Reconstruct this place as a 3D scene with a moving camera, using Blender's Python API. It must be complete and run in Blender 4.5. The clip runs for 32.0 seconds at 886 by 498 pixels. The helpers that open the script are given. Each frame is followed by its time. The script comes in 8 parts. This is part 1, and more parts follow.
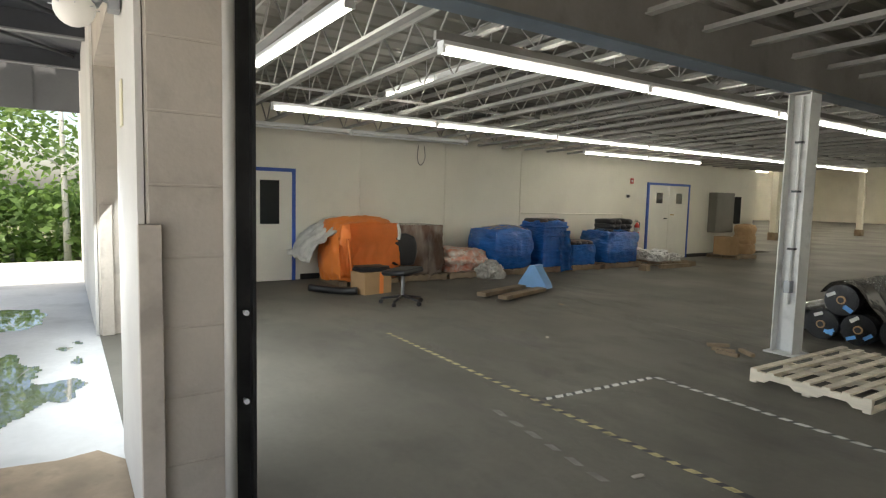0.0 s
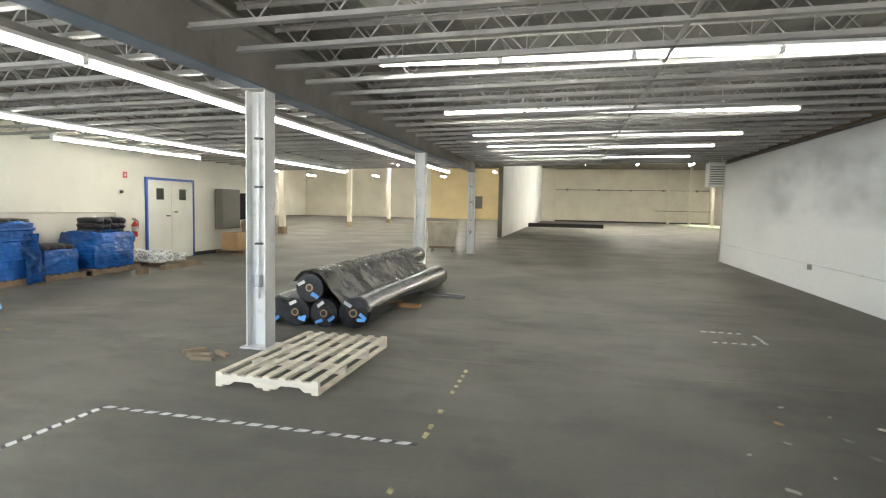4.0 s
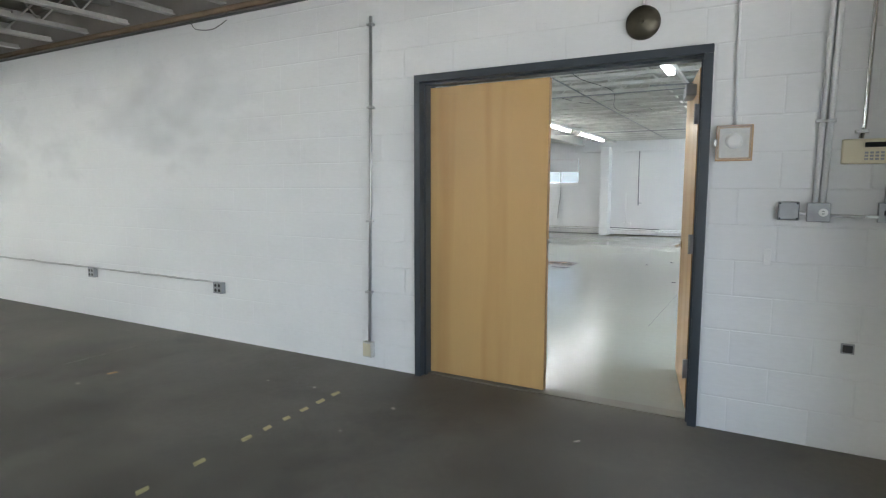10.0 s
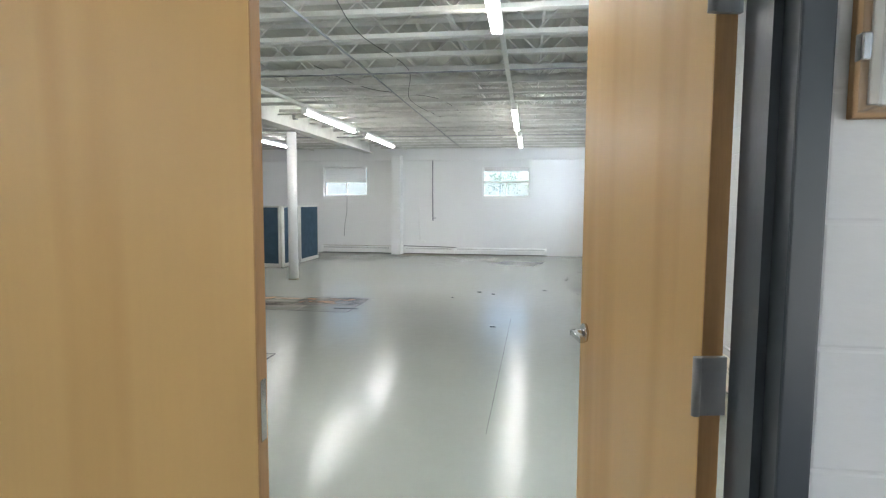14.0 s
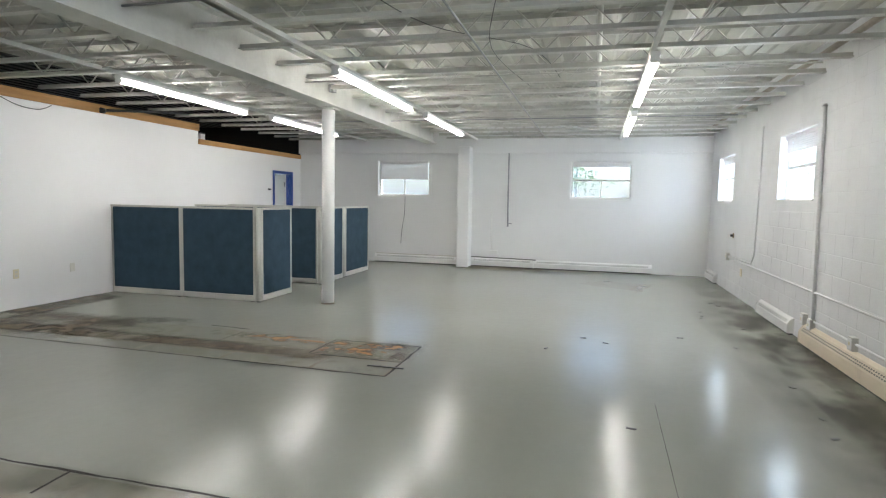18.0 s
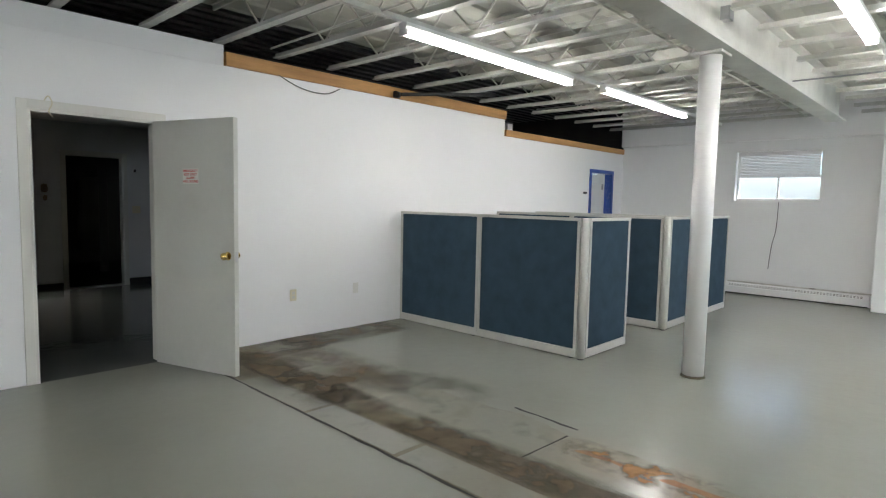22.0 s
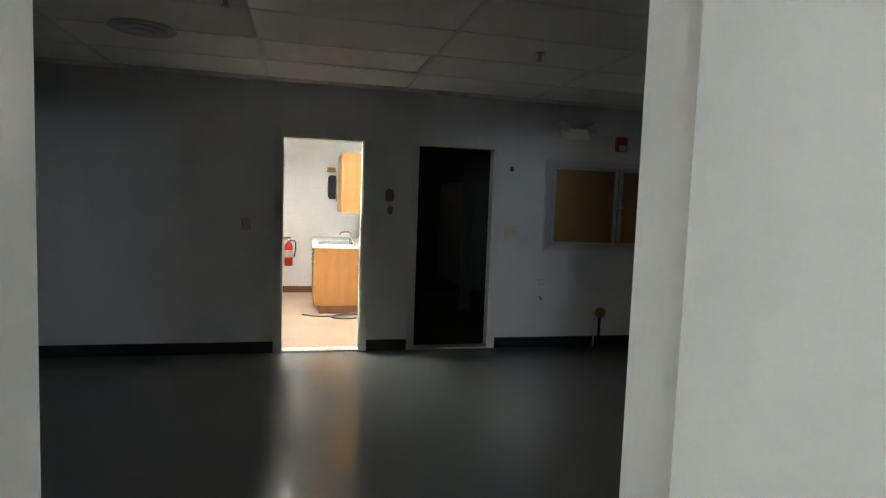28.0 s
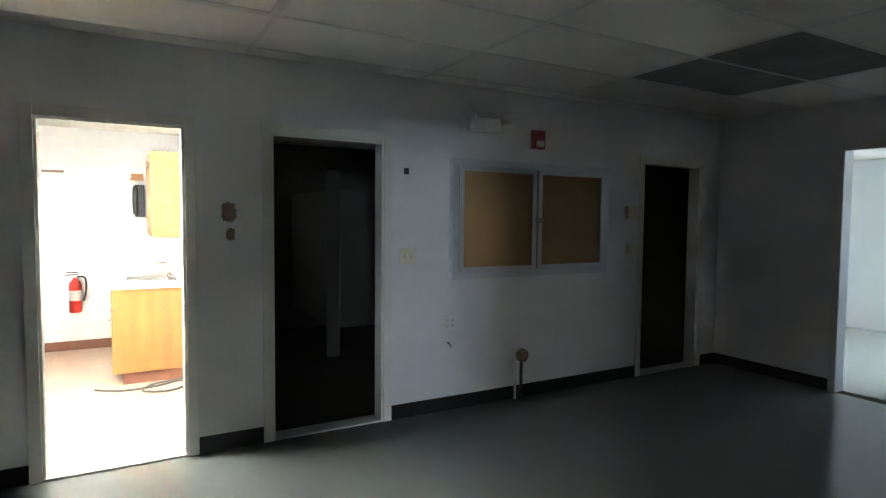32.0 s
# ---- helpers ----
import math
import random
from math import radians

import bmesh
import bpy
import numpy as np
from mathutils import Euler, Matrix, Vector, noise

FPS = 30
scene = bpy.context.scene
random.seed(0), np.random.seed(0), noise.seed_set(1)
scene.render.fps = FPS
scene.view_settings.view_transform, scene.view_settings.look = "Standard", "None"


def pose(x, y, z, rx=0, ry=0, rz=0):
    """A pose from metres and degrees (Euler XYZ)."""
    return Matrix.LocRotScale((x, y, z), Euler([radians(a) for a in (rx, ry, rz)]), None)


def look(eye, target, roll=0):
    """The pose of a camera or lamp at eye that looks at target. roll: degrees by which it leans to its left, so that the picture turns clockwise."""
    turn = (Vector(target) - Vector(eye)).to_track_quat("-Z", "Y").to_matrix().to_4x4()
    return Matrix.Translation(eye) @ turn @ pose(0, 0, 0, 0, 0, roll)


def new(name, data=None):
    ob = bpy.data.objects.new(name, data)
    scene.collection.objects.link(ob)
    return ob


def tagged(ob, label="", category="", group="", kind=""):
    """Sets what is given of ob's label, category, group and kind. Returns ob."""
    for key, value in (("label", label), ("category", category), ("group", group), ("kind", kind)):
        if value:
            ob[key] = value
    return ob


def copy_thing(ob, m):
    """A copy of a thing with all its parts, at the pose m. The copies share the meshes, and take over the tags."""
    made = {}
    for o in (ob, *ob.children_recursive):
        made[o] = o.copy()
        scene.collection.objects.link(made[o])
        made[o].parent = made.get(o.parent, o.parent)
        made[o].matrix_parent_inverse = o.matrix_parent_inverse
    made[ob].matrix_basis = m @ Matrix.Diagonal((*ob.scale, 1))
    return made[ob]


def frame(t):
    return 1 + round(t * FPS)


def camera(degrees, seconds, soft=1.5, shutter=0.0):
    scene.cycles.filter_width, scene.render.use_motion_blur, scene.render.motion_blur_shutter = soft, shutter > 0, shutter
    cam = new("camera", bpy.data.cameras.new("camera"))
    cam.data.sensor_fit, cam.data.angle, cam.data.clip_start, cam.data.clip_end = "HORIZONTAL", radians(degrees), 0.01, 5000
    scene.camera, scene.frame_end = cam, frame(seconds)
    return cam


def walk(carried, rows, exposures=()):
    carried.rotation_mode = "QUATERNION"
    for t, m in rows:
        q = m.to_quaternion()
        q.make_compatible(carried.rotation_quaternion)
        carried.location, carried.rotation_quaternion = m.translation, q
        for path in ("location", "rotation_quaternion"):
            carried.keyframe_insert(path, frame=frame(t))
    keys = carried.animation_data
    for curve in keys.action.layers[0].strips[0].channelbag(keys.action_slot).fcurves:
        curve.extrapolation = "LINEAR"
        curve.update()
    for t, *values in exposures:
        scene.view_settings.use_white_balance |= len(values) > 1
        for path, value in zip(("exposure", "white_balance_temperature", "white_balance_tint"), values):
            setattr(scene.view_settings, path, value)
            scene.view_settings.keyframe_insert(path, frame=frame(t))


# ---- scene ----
cam = camera(75.0, 32.0, soft=1.2)

PATH = [
    (0, (-0.084, 0.539, 1.47), (-1.748, 1.635, 1.298), 1.4),
    (0.5, (0.03, 0.535, 1.504), (-1.541, 1.759, 1.327), 0.9),
    (1, (0.07, 0.639, 1.513), (-1.391, 1.993, 1.335), 1.2),
    (1.5, (0.114, 0.731, 1.518), (-1.216, 2.215, 1.347), 1.7),
    (2, (0.106, 0.82, 1.517), (-1.058, 2.439, 1.359), 1.9),
    (2.5, (0.072, 0.941, 1.51), (-0.91, 2.676, 1.36), 1.6),
    (4.5, (0.111, 1.432, 1.456), (-0.106, 3.415, 1.317), 1.1),
    (5, (0.128, 1.569, 1.438), (0.136, 3.565, 1.309), 1.1),
    (5.5, (0.129, 1.715, 1.423), (0.36, 3.699, 1.305), 1.4),
    (6, (0.25, 1.782, 1.432), (0.709, 3.725, 1.318), 0.8),
    (6.5, (0.29, 1.853, 1.43), (0.984, 3.725, 1.327), 0.5),
    (7, (0.321, 1.815, 1.444), (1.215, 3.601, 1.34), 0.5),
    (7.5, (0.338, 1.778, 1.448), (1.423, 3.454, 1.324), 0.1),
    (8, (0.358, 1.748, 1.446), (1.616, 3.295, 1.298), 0.0),
    (8.5, (0.388, 1.757, 1.444), (1.81, 3.152, 1.271), 0.1),
    (9, (0.442, 1.762, 1.426), (2.002, 2.999, 1.243), -0.4),
    (9.5, (0.624, 1.801, 1.411), (2.283, 2.899, 1.209), -0.3),
    (10, (0.878, 1.851, 1.403), (2.62, 2.81, 1.193), 0.1),
    (10.5, (1.116, 1.957, 1.403), (2.941, 2.753, 1.213), 0.6),
    (11, (1.404, 2.061, 1.4), (3.284, 2.727, 1.252), 0.7),
    (11.5, (1.78, 2.095, 1.398), (3.675, 2.724, 1.276), 0.8),
    (12, (2.119, 2.208, 1.438), (4.033, 2.77, 1.291), 0.5),
    (13, (2.822, 2.435, 1.417), (4.773, 2.835, 1.24), 0.5),
    (13.5, (3.168, 2.521, 1.412), (5.133, 2.852, 1.238), 0.9),
    (14, (3.525, 2.57, 1.429), (5.497, 2.858, 1.263), 0.3),
    (14.5, (3.886, 2.629, 1.425), (5.864, 2.878, 1.269), 0.0),
    (16.5, (5.196, 2.822, 1.441), (7.165, 3.139, 1.279), 0.9),
    (17, (5.567, 2.945, 1.443), (7.523, 3.324, 1.271), 1.1),
    (18, (6.198, 3.221, 1.451), (8.126, 3.728, 1.283), 1.1),
    (19, (6.935, 3.539, 1.443), (8.815, 4.204, 1.288), 1.2),
    (20, (7.611, 3.914, 1.449), (9.39, 4.817, 1.306), 1.4),
    (21, (8.083, 4.443, 1.435), (9.71, 5.596, 1.283), 1.4),
    (22, (8.509, 5.046, 1.426), (9.962, 6.41, 1.261), 1.2),
    (22.5, (8.653, 5.34, 1.399), (10.029, 6.783, 1.244), 1.3),
    (23, (8.843, 5.733, 1.439), (10.142, 7.245, 1.273), 1.2),
    (23.5, (9.068, 6.076, 1.431), (10.256, 7.678, 1.278), 1.3),
    (24, (9.220, 6.446, 1.429), (10.327, 8.106, 1.276), 1.3),
    (24.5, (9.368, 6.830, 1.443), (10.360, 8.558, 1.276), 1.2),
    (25, (9.459, 7.22, 1.449), (10.364, 8.995, 1.275), 1.5),
    (25.5, (9.565, 7.637, 1.433), (10.373, 9.458, 1.26), 1.7),
    (27.5, (9.847, 9.151, 1.419), (10.355, 11.079, 1.278), 1.8),
    (28, (9.878, 9.434, 1.423), (10.340, 11.374, 1.271), 2.1),
    (28.5, (9.855, 9.652, 1.399), (10.226, 11.612, 1.246), 1.4),
    (29, (9.887, 9.908, 1.417), (10.147, 11.885, 1.258), 1.4),
    (29.5, (9.911, 10.166, 1.447), (10.122, 12.148, 1.273), 1.5),
    (30, (9.971, 10.422, 1.479), (10.201, 12.400, 1.287), 1.2),
    (30.5, (9.992, 10.696, 1.489), (10.344, 12.656, 1.295), 0.8),
    (31, (9.930, 10.915, 1.480), (10.508, 12.822, 1.313), 0.5),
    (31.5, (9.974, 11.067, 1.472), (10.759, 12.902, 1.337), 0.4),
    (32, (10.048, 11.138, 1.471), (11.025, 12.879, 1.363), 0.5),
]
# Seconds, stops, kelvin, tint.
EXPOSURES = [(0.0, 1.4, 7100, 10), (1.0, 1.85, 7050, 10), (2.0, 2.3, 6950, 10), (5.0, 2.5, 6350, 10), (8.0, 2.5, 6050, 11), (10.0, 2.65, 6250, 11), (11.0, 2.75, 6400, 11), (14.0, 2.72, 6450, 11),
             (17.0, 2.56, 6640, 12), (20.0, 2.6, 6600, 12), (22.0, 2.58, 6560, 12), (25.0, 2.6, 6720, 11), (26.2, 2.85, 6500, 10), (27.5, 3.55, 6450, 10), (28.0, 3.68, 6450, 10), (28.5, 3.85, 6350, 10),
             (29.0, 4.1, 6250, 10), (30.0, 4.5, 6250, 10), (31.0, 4.65, 6200, 10), (32.0, 4.85, 6250, 10)]
walk(cam, [(t, look(eye, target, roll)) for t, eye, target, roll in PATH], EXPOSURES)

# ---- light ----
world = bpy.data.worlds.new("sky")
scene.world = world
world.use_nodes = True
sky = world.node_tree.nodes.new("ShaderNodeTexSky")
sky.sky_type, sky.sun_disc = "NISHITA", False
sky.sun_elevation, sky.sun_rotation = radians(66), radians(141)
sky.air_density, sky.dust_density = 1.0, 3.0
world.node_tree.links.new(sky.outputs[0], world.node_tree.nodes["Background"].inputs[0])
world.node_tree.nodes["Background"].inputs[1].default_value = 0.15
sun_data = bpy.data.lights.new("sun", "SUN")
sun_data.energy, sun_data.angle, sun_data.color = 5.0, radians(5), (1.0, 0.95, 0.88)
sun = new("sun", sun_data)
sun.matrix_world = look((8, -10, 30), (0, 0, 0))

TUBE_WAREHOUSE = 5.3
TUBE_OFFICE = 6.5
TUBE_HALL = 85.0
TUBE_KITCHEN = 7.0


# ---- materials ----
def mat(name, col, rough=0.6, metal=0.0, var=0.12, scale=1.2, fine=30.0, bump=0.08, col2=None, stain=0.0,
        stretch=(1, 1, 1), spec=0.5, coat=0.0, coat_rough=0.1, lo=0.35, hi=0.7, rvar=0.1, bdist=0.004, rand=0.0, dist=0.0, detail=5.0):
    m = bpy.data.materials.new(name)
    m.use_nodes = True
    nt = m.node_tree
    p = nt.nodes["Principled BSDF"]
    geo = nt.nodes.new("ShaderNodeNewGeometry")
    vm = nt.nodes.new("ShaderNodeVectorMath")
    vm.operation = "MULTIPLY"
    vm.inputs[1].default_value = stretch
    nt.links.new(geo.outputs["Position"], vm.inputs[0])

    def tex(sc, detail=4.0, dist=0.0):
        n = nt.nodes.new("ShaderNodeTexNoise")
        n.inputs["Scale"].default_value, n.inputs["Detail"].default_value = sc, detail
        n.inputs["Distortion"].default_value = dist
        nt.links.new(vm.outputs[0], n.inputs["Vector"])
        return n

    def mixc(a, b, f):
        n = nt.nodes.new("ShaderNodeMix")
        n.data_type = "RGBA"
        for sock, v in ((n.inputs[0], f), (n.inputs[6], a), (n.inputs[7], b)):
            if isinstance(v, (tuple, float)):
                sock.default_value = v
            else:
                nt.links.new(v, sock)
        return n.outputs[2]

    big, small = tex(scale, detail, dist), tex(fine, 3.0)
    ramp = nt.nodes.new("ShaderNodeMapRange")
    ramp.inputs[1].default_value, ramp.inputs[2].default_value = lo, hi
    nt.links.new(big.outputs["Fac"], ramp.inputs[0])
    c = (*col, 1.0)
    d = (*(col2 or tuple(v * (1 - 2.2 * var) for v in col)), 1.0)
    base = mixc(c, d, ramp.outputs[0])
    r2 = nt.nodes.new("ShaderNodeMapRange")
    r2.inputs[1].default_value, r2.inputs[2].default_value = 0.3, 0.75
    r2.inputs[3].default_value, r2.inputs[4].default_value = 0.0, min(1.0, var * 1.5)
    nt.links.new(small.outputs["Fac"], r2.inputs[0])
    base = mixc(base, tuple(v * 0.55 for v in col) + (1.0,), r2.outputs[0])
    if rand:
        oi = nt.nodes.new("ShaderNodeObjectInfo")
        r4 = nt.nodes.new("ShaderNodeMapRange")
        r4.inputs[3].default_value, r4.inputs[4].default_value = 0.0, rand
        nt.links.new(oi.outputs["Random"], r4.inputs[0])
        base = mixc(base, tuple(v * 0.4 for v in col) + (1.0,), r4.outputs[0])
    if stain:
        st = tex(scale * 2.7, 6.0)
        r3 = nt.nodes.new("ShaderNodeMapRange")
        r3.inputs[1].default_value, r3.inputs[2].default_value = 0.56, 0.72
        r3.inputs[3].default_value, r3.inputs[4].default_value = 0.0, stain
        nt.links.new(st.outputs["Fac"], r3.inputs[0])
        base = mixc(base, tuple(v * 0.35 for v in col) + (1.0,), r3.outputs[0])
    nt.links.new(base, p.inputs["Base Color"])
    rr = nt.nodes.new("ShaderNodeMapRange")
    soft, hard = max(0.02, rough - rvar), min(1.0, rough + rvar)
    if rough >= 0.28:
        soft = max(soft, 0.285)      # satin paints stay satin all over, polished ones polished
    else:
        hard = min(hard, 0.26)
    rr.inputs[3].default_value, rr.inputs[4].default_value = soft, hard
    nt.links.new(big.outputs["Fac"], rr.inputs[0])
    nt.links.new(rr.outputs[0], p.inputs["Roughness"])
    p.inputs["Metallic"].default_value = metal
    p.inputs["Specular IOR Level"].default_value = spec
    p.inputs["Coat Weight"].default_value, p.inputs["Coat Roughness"].default_value = coat, coat_rough
    if bump:
        b = nt.nodes.new("ShaderNodeBump")
        b.inputs["Strength"].default_value, b.inputs["Distance"].default_value = bump, bdist
        nt.links.new(small.outputs["Fac"], b.inputs["Height"])
        nt.links.new(b.outputs[0], p.inputs["Normal"])
    return m


def glow(name, col, strength):
    m = bpy.data.materials.new(name)
    m.use_nodes = True
    p = m.node_tree.nodes["Principled BSDF"]
    p.inputs["Base Color"].default_value = (0.9, 0.9, 0.9, 1)
    p.inputs["Emission Color"].default_value = (*col, 1)
    p.inputs["Emission Strength"].default_value = strength
    return m


def glass(name, tint=(0.9, 0.95, 0.95), rough=0.0):
    m = bpy.data.materials.new(name)
    m.use_nodes = True
    p = m.node_tree.nodes["Principled BSDF"]
    p.inputs["Base Color"].default_value = (*tint, 1)
    p.inputs["Transmission Weight"].default_value = 1.0
    p.inputs["Roughness"].default_value = rough
    p.inputs["IOR"].default_value = 1.1
    return m


m_slab = mat("warehouse_concrete", (0.152, 0.139, 0.11), 0.62, var=0.2, scale=0.55, fine=22, bump=0.14, stain=0.5, rvar=0.12, spec=0.4)
m_joint = mat("joint_dirt", (0.04, 0.037, 0.033), 0.9)
m_epoxy = mat("grey_epoxy_floor", (0.322, 0.332, 0.292), 0.2, var=0.03, scale=0.6, fine=9, bump=0.16, stain=0.0, rvar=0.06, lo=0.25, hi=0.8, col2=(0.283, 0.287, 0.24), bdist=0.012, spec=0.45, detail=3.0)
m_bare = mat("bare_worn_concrete", (0.17, 0.145, 0.085), 0.5, var=0.25, scale=2.1, fine=30, bump=0.3, stain=0.65, col2=(0.09, 0.073, 0.034), lo=0.3, hi=0.6)
m_patch = mat("patched_slab_paint", (0.3, 0.3, 0.25), 0.2, var=0.06, scale=1.9, fine=18, bump=0.15, stain=0.35, col2=(0.19, 0.17, 0.11), lo=0.5, hi=0.8)
m_slabgrey = mat("grey_painted_slab", (0.29, 0.29, 0.245), 0.2, var=0.05, scale=2.2, fine=15, bump=0.15, stain=0.25, col2=(0.25, 0.24, 0.18), lo=0.45, hi=0.8)
m_rustspot = mat("orange_rust_scab", (0.25, 0.115, 0.05), 0.7, var=0.3, scale=9, fine=60, bump=0.3, col2=(0.3, 0.2, 0.1))
m_heater = mat("yellowed_heater_paint", (0.76, 0.66, 0.5), 0.45, var=0.05, scale=1.5, fine=30, stain=0.15)
# Near-black olive: the closet's and washroom's lack of light is in the colour.
m_unlit_olive = mat("unlit_olive_tone", (0.045, 0.045, 0.022), 0.6, var=0.1)
m_rust = mat("rust_primer_patch", (0.24, 0.225, 0.17), 0.6, var=0.3, scale=5, fine=60, col2=(0.3, 0.15, 0.045), bump=0.3, stain=0.9, lo=0.46, hi=0.62)
m_vinyl = mat("dark_waxed_floor", (0.155, 0.165, 0.155), 0.15, var=0.04, scale=0.7, fine=7, bump=0.16, stain=0.0, lo=0.1, hi=0.95, rvar=0.06, bdist=0.01, spec=0.55)
m_beigefloor = mat("beige_vinyl_floor", (0.44, 0.33, 0.24), 0.35, var=0.06, scale=1.5, fine=60, bump=0.05)
m_block = mat("white_painted_block", (0.74, 0.745, 0.74), 0.55, var=0.05, scale=0.8, fine=55, bump=0.35, stain=0.1)
m_blockg = mat("white_block_smudged", (0.76, 0.765, 0.76), 0.55, var=0.05, scale=0.5, fine=50, bump=0.22, stain=0.06, col2=(0.56, 0.57, 0.58), lo=0.5, hi=0.85, stretch=(1, 0.35, 1), detail=3.0)
m_cream = mat("cream_wall_paint", (0.72, 0.68, 0.57), 0.6, var=0.05, scale=0.6, fine=40, bump=0.1, stain=0.08)
m_yellow_wall = mat("yellow_wall_paint", (0.72, 0.58, 0.32), 0.6, var=0.05, scale=0.6)
m_drywall = mat("white_drywall", (0.8, 0.8, 0.79), 0.6, var=0.02, scale=0.6, fine=70, bump=0.06)
m_darkwall = mat("grey_white_office_wall", (0.74, 0.74, 0.73), 0.6, var=0.05, scale=0.7, fine=50, bump=0.08, stain=0.1)
m_tan = mat("tan_painted_block", (0.5, 0.445, 0.375), 0.7, var=0.08, scale=1.6, fine=45, bump=0.4, stain=0.3)
m_extwhite = mat("white_painted_masonry", (0.6, 0.58, 0.53), 0.7, var=0.06, fine=45, bump=0.3)
m_deck = mat("grey_steel_deck", (0.2, 0.187, 0.16), 0.55, 0.2, var=0.14, scale=0.7, fine=14, bump=0.05, stain=0.3)
m_joist = mat("grey_painted_joist", (0.43, 0.415, 0.38), 0.5, 0.1, var=0.16, scale=1.1, fine=30, stain=0.5, rand=0.25)
m_beam = mat("brown_grey_beam", (0.3, 0.28, 0.25), 0.55, 0.1, var=0.12, scale=1.5, stain=0.3)

def grime(name, col, strength, scale, lo, hi, axes, stretch=(1, 1, 1)):
    """Dirt that covers a flat sheet in blotches and thins out towards the sheet's edges. axes: the sheet's two axes."""
    m = mat(name, col, 0.6, var=0.2, scale=scale * 3, fine=40, bump=0.1)
    nt = m.node_tree

    def node(kind, op, a, b):
        n = nt.nodes.new(kind)
        n.operation = op
        for sock, v in zip(n.inputs, (a, b)):
            if isinstance(v, float):
                sock.default_value = v
            else:
                nt.links.new(v, sock)
        return n.outputs[0]

    tc, sep = nt.nodes.new("ShaderNodeTexCoord"), nt.nodes.new("ShaderNodeSeparateXYZ")
    nt.links.new(tc.outputs["Generated"], sep.inputs[0])
    geo, tex, ramp = nt.nodes.new("ShaderNodeNewGeometry"), nt.nodes.new("ShaderNodeTexNoise"), nt.nodes.new("ShaderNodeMapRange")
    vm = nt.nodes.new("ShaderNodeVectorMath")
    vm.operation = "MULTIPLY"
    vm.inputs[1].default_value = stretch
    nt.links.new(geo.outputs["Position"], vm.inputs[0])
    nt.links.new(vm.outputs[0], tex.inputs["Vector"])
    tex.inputs["Scale"].default_value, tex.inputs["Detail"].default_value, tex.inputs["Roughness"].default_value = scale, 8.0, 0.6
    nt.links.new(tex.outputs["Fac"], ramp.inputs[0])
    ramp.inputs[1].default_value, ramp.inputs[2].default_value, ramp.inputs[4].default_value = lo, hi, strength
    out = ramp.outputs[0]
    for k in axes:
        u = sep.outputs[k]
        edge = node("ShaderNodeMath", "MULTIPLY", u, node("ShaderNodeMath", "SUBTRACT", 1.0, u))
        edge = node("ShaderNodeMath", "MINIMUM", node("ShaderNodeMath", "MULTIPLY", edge, 6.0), 1.0)
        out = node("ShaderNodeMath", "MULTIPLY", out, edge)
    nt.links.new(out, nt.nodes["Principled BSDF"].inputs["Alpha"])
    return m


m_grime = grime("olive_floor_grime", (0.11, 0.095, 0.05), 0.5, 2.4, 0.42, 0.66, (0, 1))
m_bandgrime = grime("band_grime", (0.125, 0.09, 0.042), 0.8, 2.6, 0.34, 0.56, (0, 1))
m_edgegrime = grime("edge_grime", (0.16, 0.148, 0.098), 0.46, 1.7, 0.38, 0.6, (0, 1), (0.8, 1.1, 1))
m_rustgrime = grime("orange_rust_bloom", (0.4, 0.2, 0.06), 0.85, 5.0, 0.44, 0.6, (0, 1))
m_scuff = grime("pale_floor_scuffs", (0.3, 0.285, 0.245), 0.32, 1.3, 0.47, 0.7, (0, 1), (0.7, 1.4, 1))
m_walldrip = grime("yellow_wall_drip", (0.42, 0.32, 0.1), 0.5, 3.0, 0.35, 0.65, (0, 2), (1, 1, 0.4))
m_soot = grime("dark_floor_grime", (0.05, 0.046, 0.036), 0.35, 0.7, 0.42, 0.7, (0, 1))
m_smudge = grime("grey_wall_smudge", (0.38, 0.39, 0.43), 0.5, 0.62, 0.44, 0.74, (1, 2), (1, 0.5, 1))
m_tapeghost = mat("worn_tape_glue", (0.27, 0.26, 0.23), 0.7, var=0.2, scale=9)
m_bluebeam = mat("blue_grey_flange", (0.2, 0.25, 0.3), 0.5, 0.2, var=0.12)
m_deckw = mat("white_painted_deck", (0.5, 0.5, 0.44), 0.55, var=0.08, scale=0.7, fine=14, stain=0.15)
m_joistw = mat("white_painted_joist", (0.64, 0.64, 0.59), 0.5, var=0.1, scale=2, fine=30, stain=0.15)
m_white = mat("white_enamel", (0.78, 0.78, 0.76), 0.4, var=0.03, scale=2)
m_colgrey = mat("light_grey_column_paint", (0.72, 0.72, 0.7), 0.45, var=0.07, scale=2.5, fine=30, stain=0.4)
m_birch = mat("birch_veneer", (0.56, 0.36, 0.145), 0.36, var=0.04, scale=0.7, fine=9, bump=0.02, stretch=(7, 7, 0.4), col2=(0.47, 0.28, 0.1), lo=0.54, hi=0.7, stain=0.0, dist=0.0, detail=2.0)
m_birch_edge = mat("birch_door_edge", (0.42, 0.24, 0.1), 0.45, var=0.15, scale=3, stretch=(8, 8, 0.5))
m_slate = mat("slate_blue_frame_paint", (0.036, 0.046, 0.056), 0.36, var=0.015, scale=3, fine=40)
m_blue = mat("blue_frame_paint", (0.03, 0.09, 0.38), 0.4, var=0.1, scale=3)
m_doorwhite = mat("off_white_door_paint", (0.72, 0.69, 0.6), 0.5, var=0.04, scale=1.5)
m_greydoor = mat("grey_door_paint", (0.6, 0.6, 0.55), 0.45, var=0.04, scale=1.2, stain=0.08)
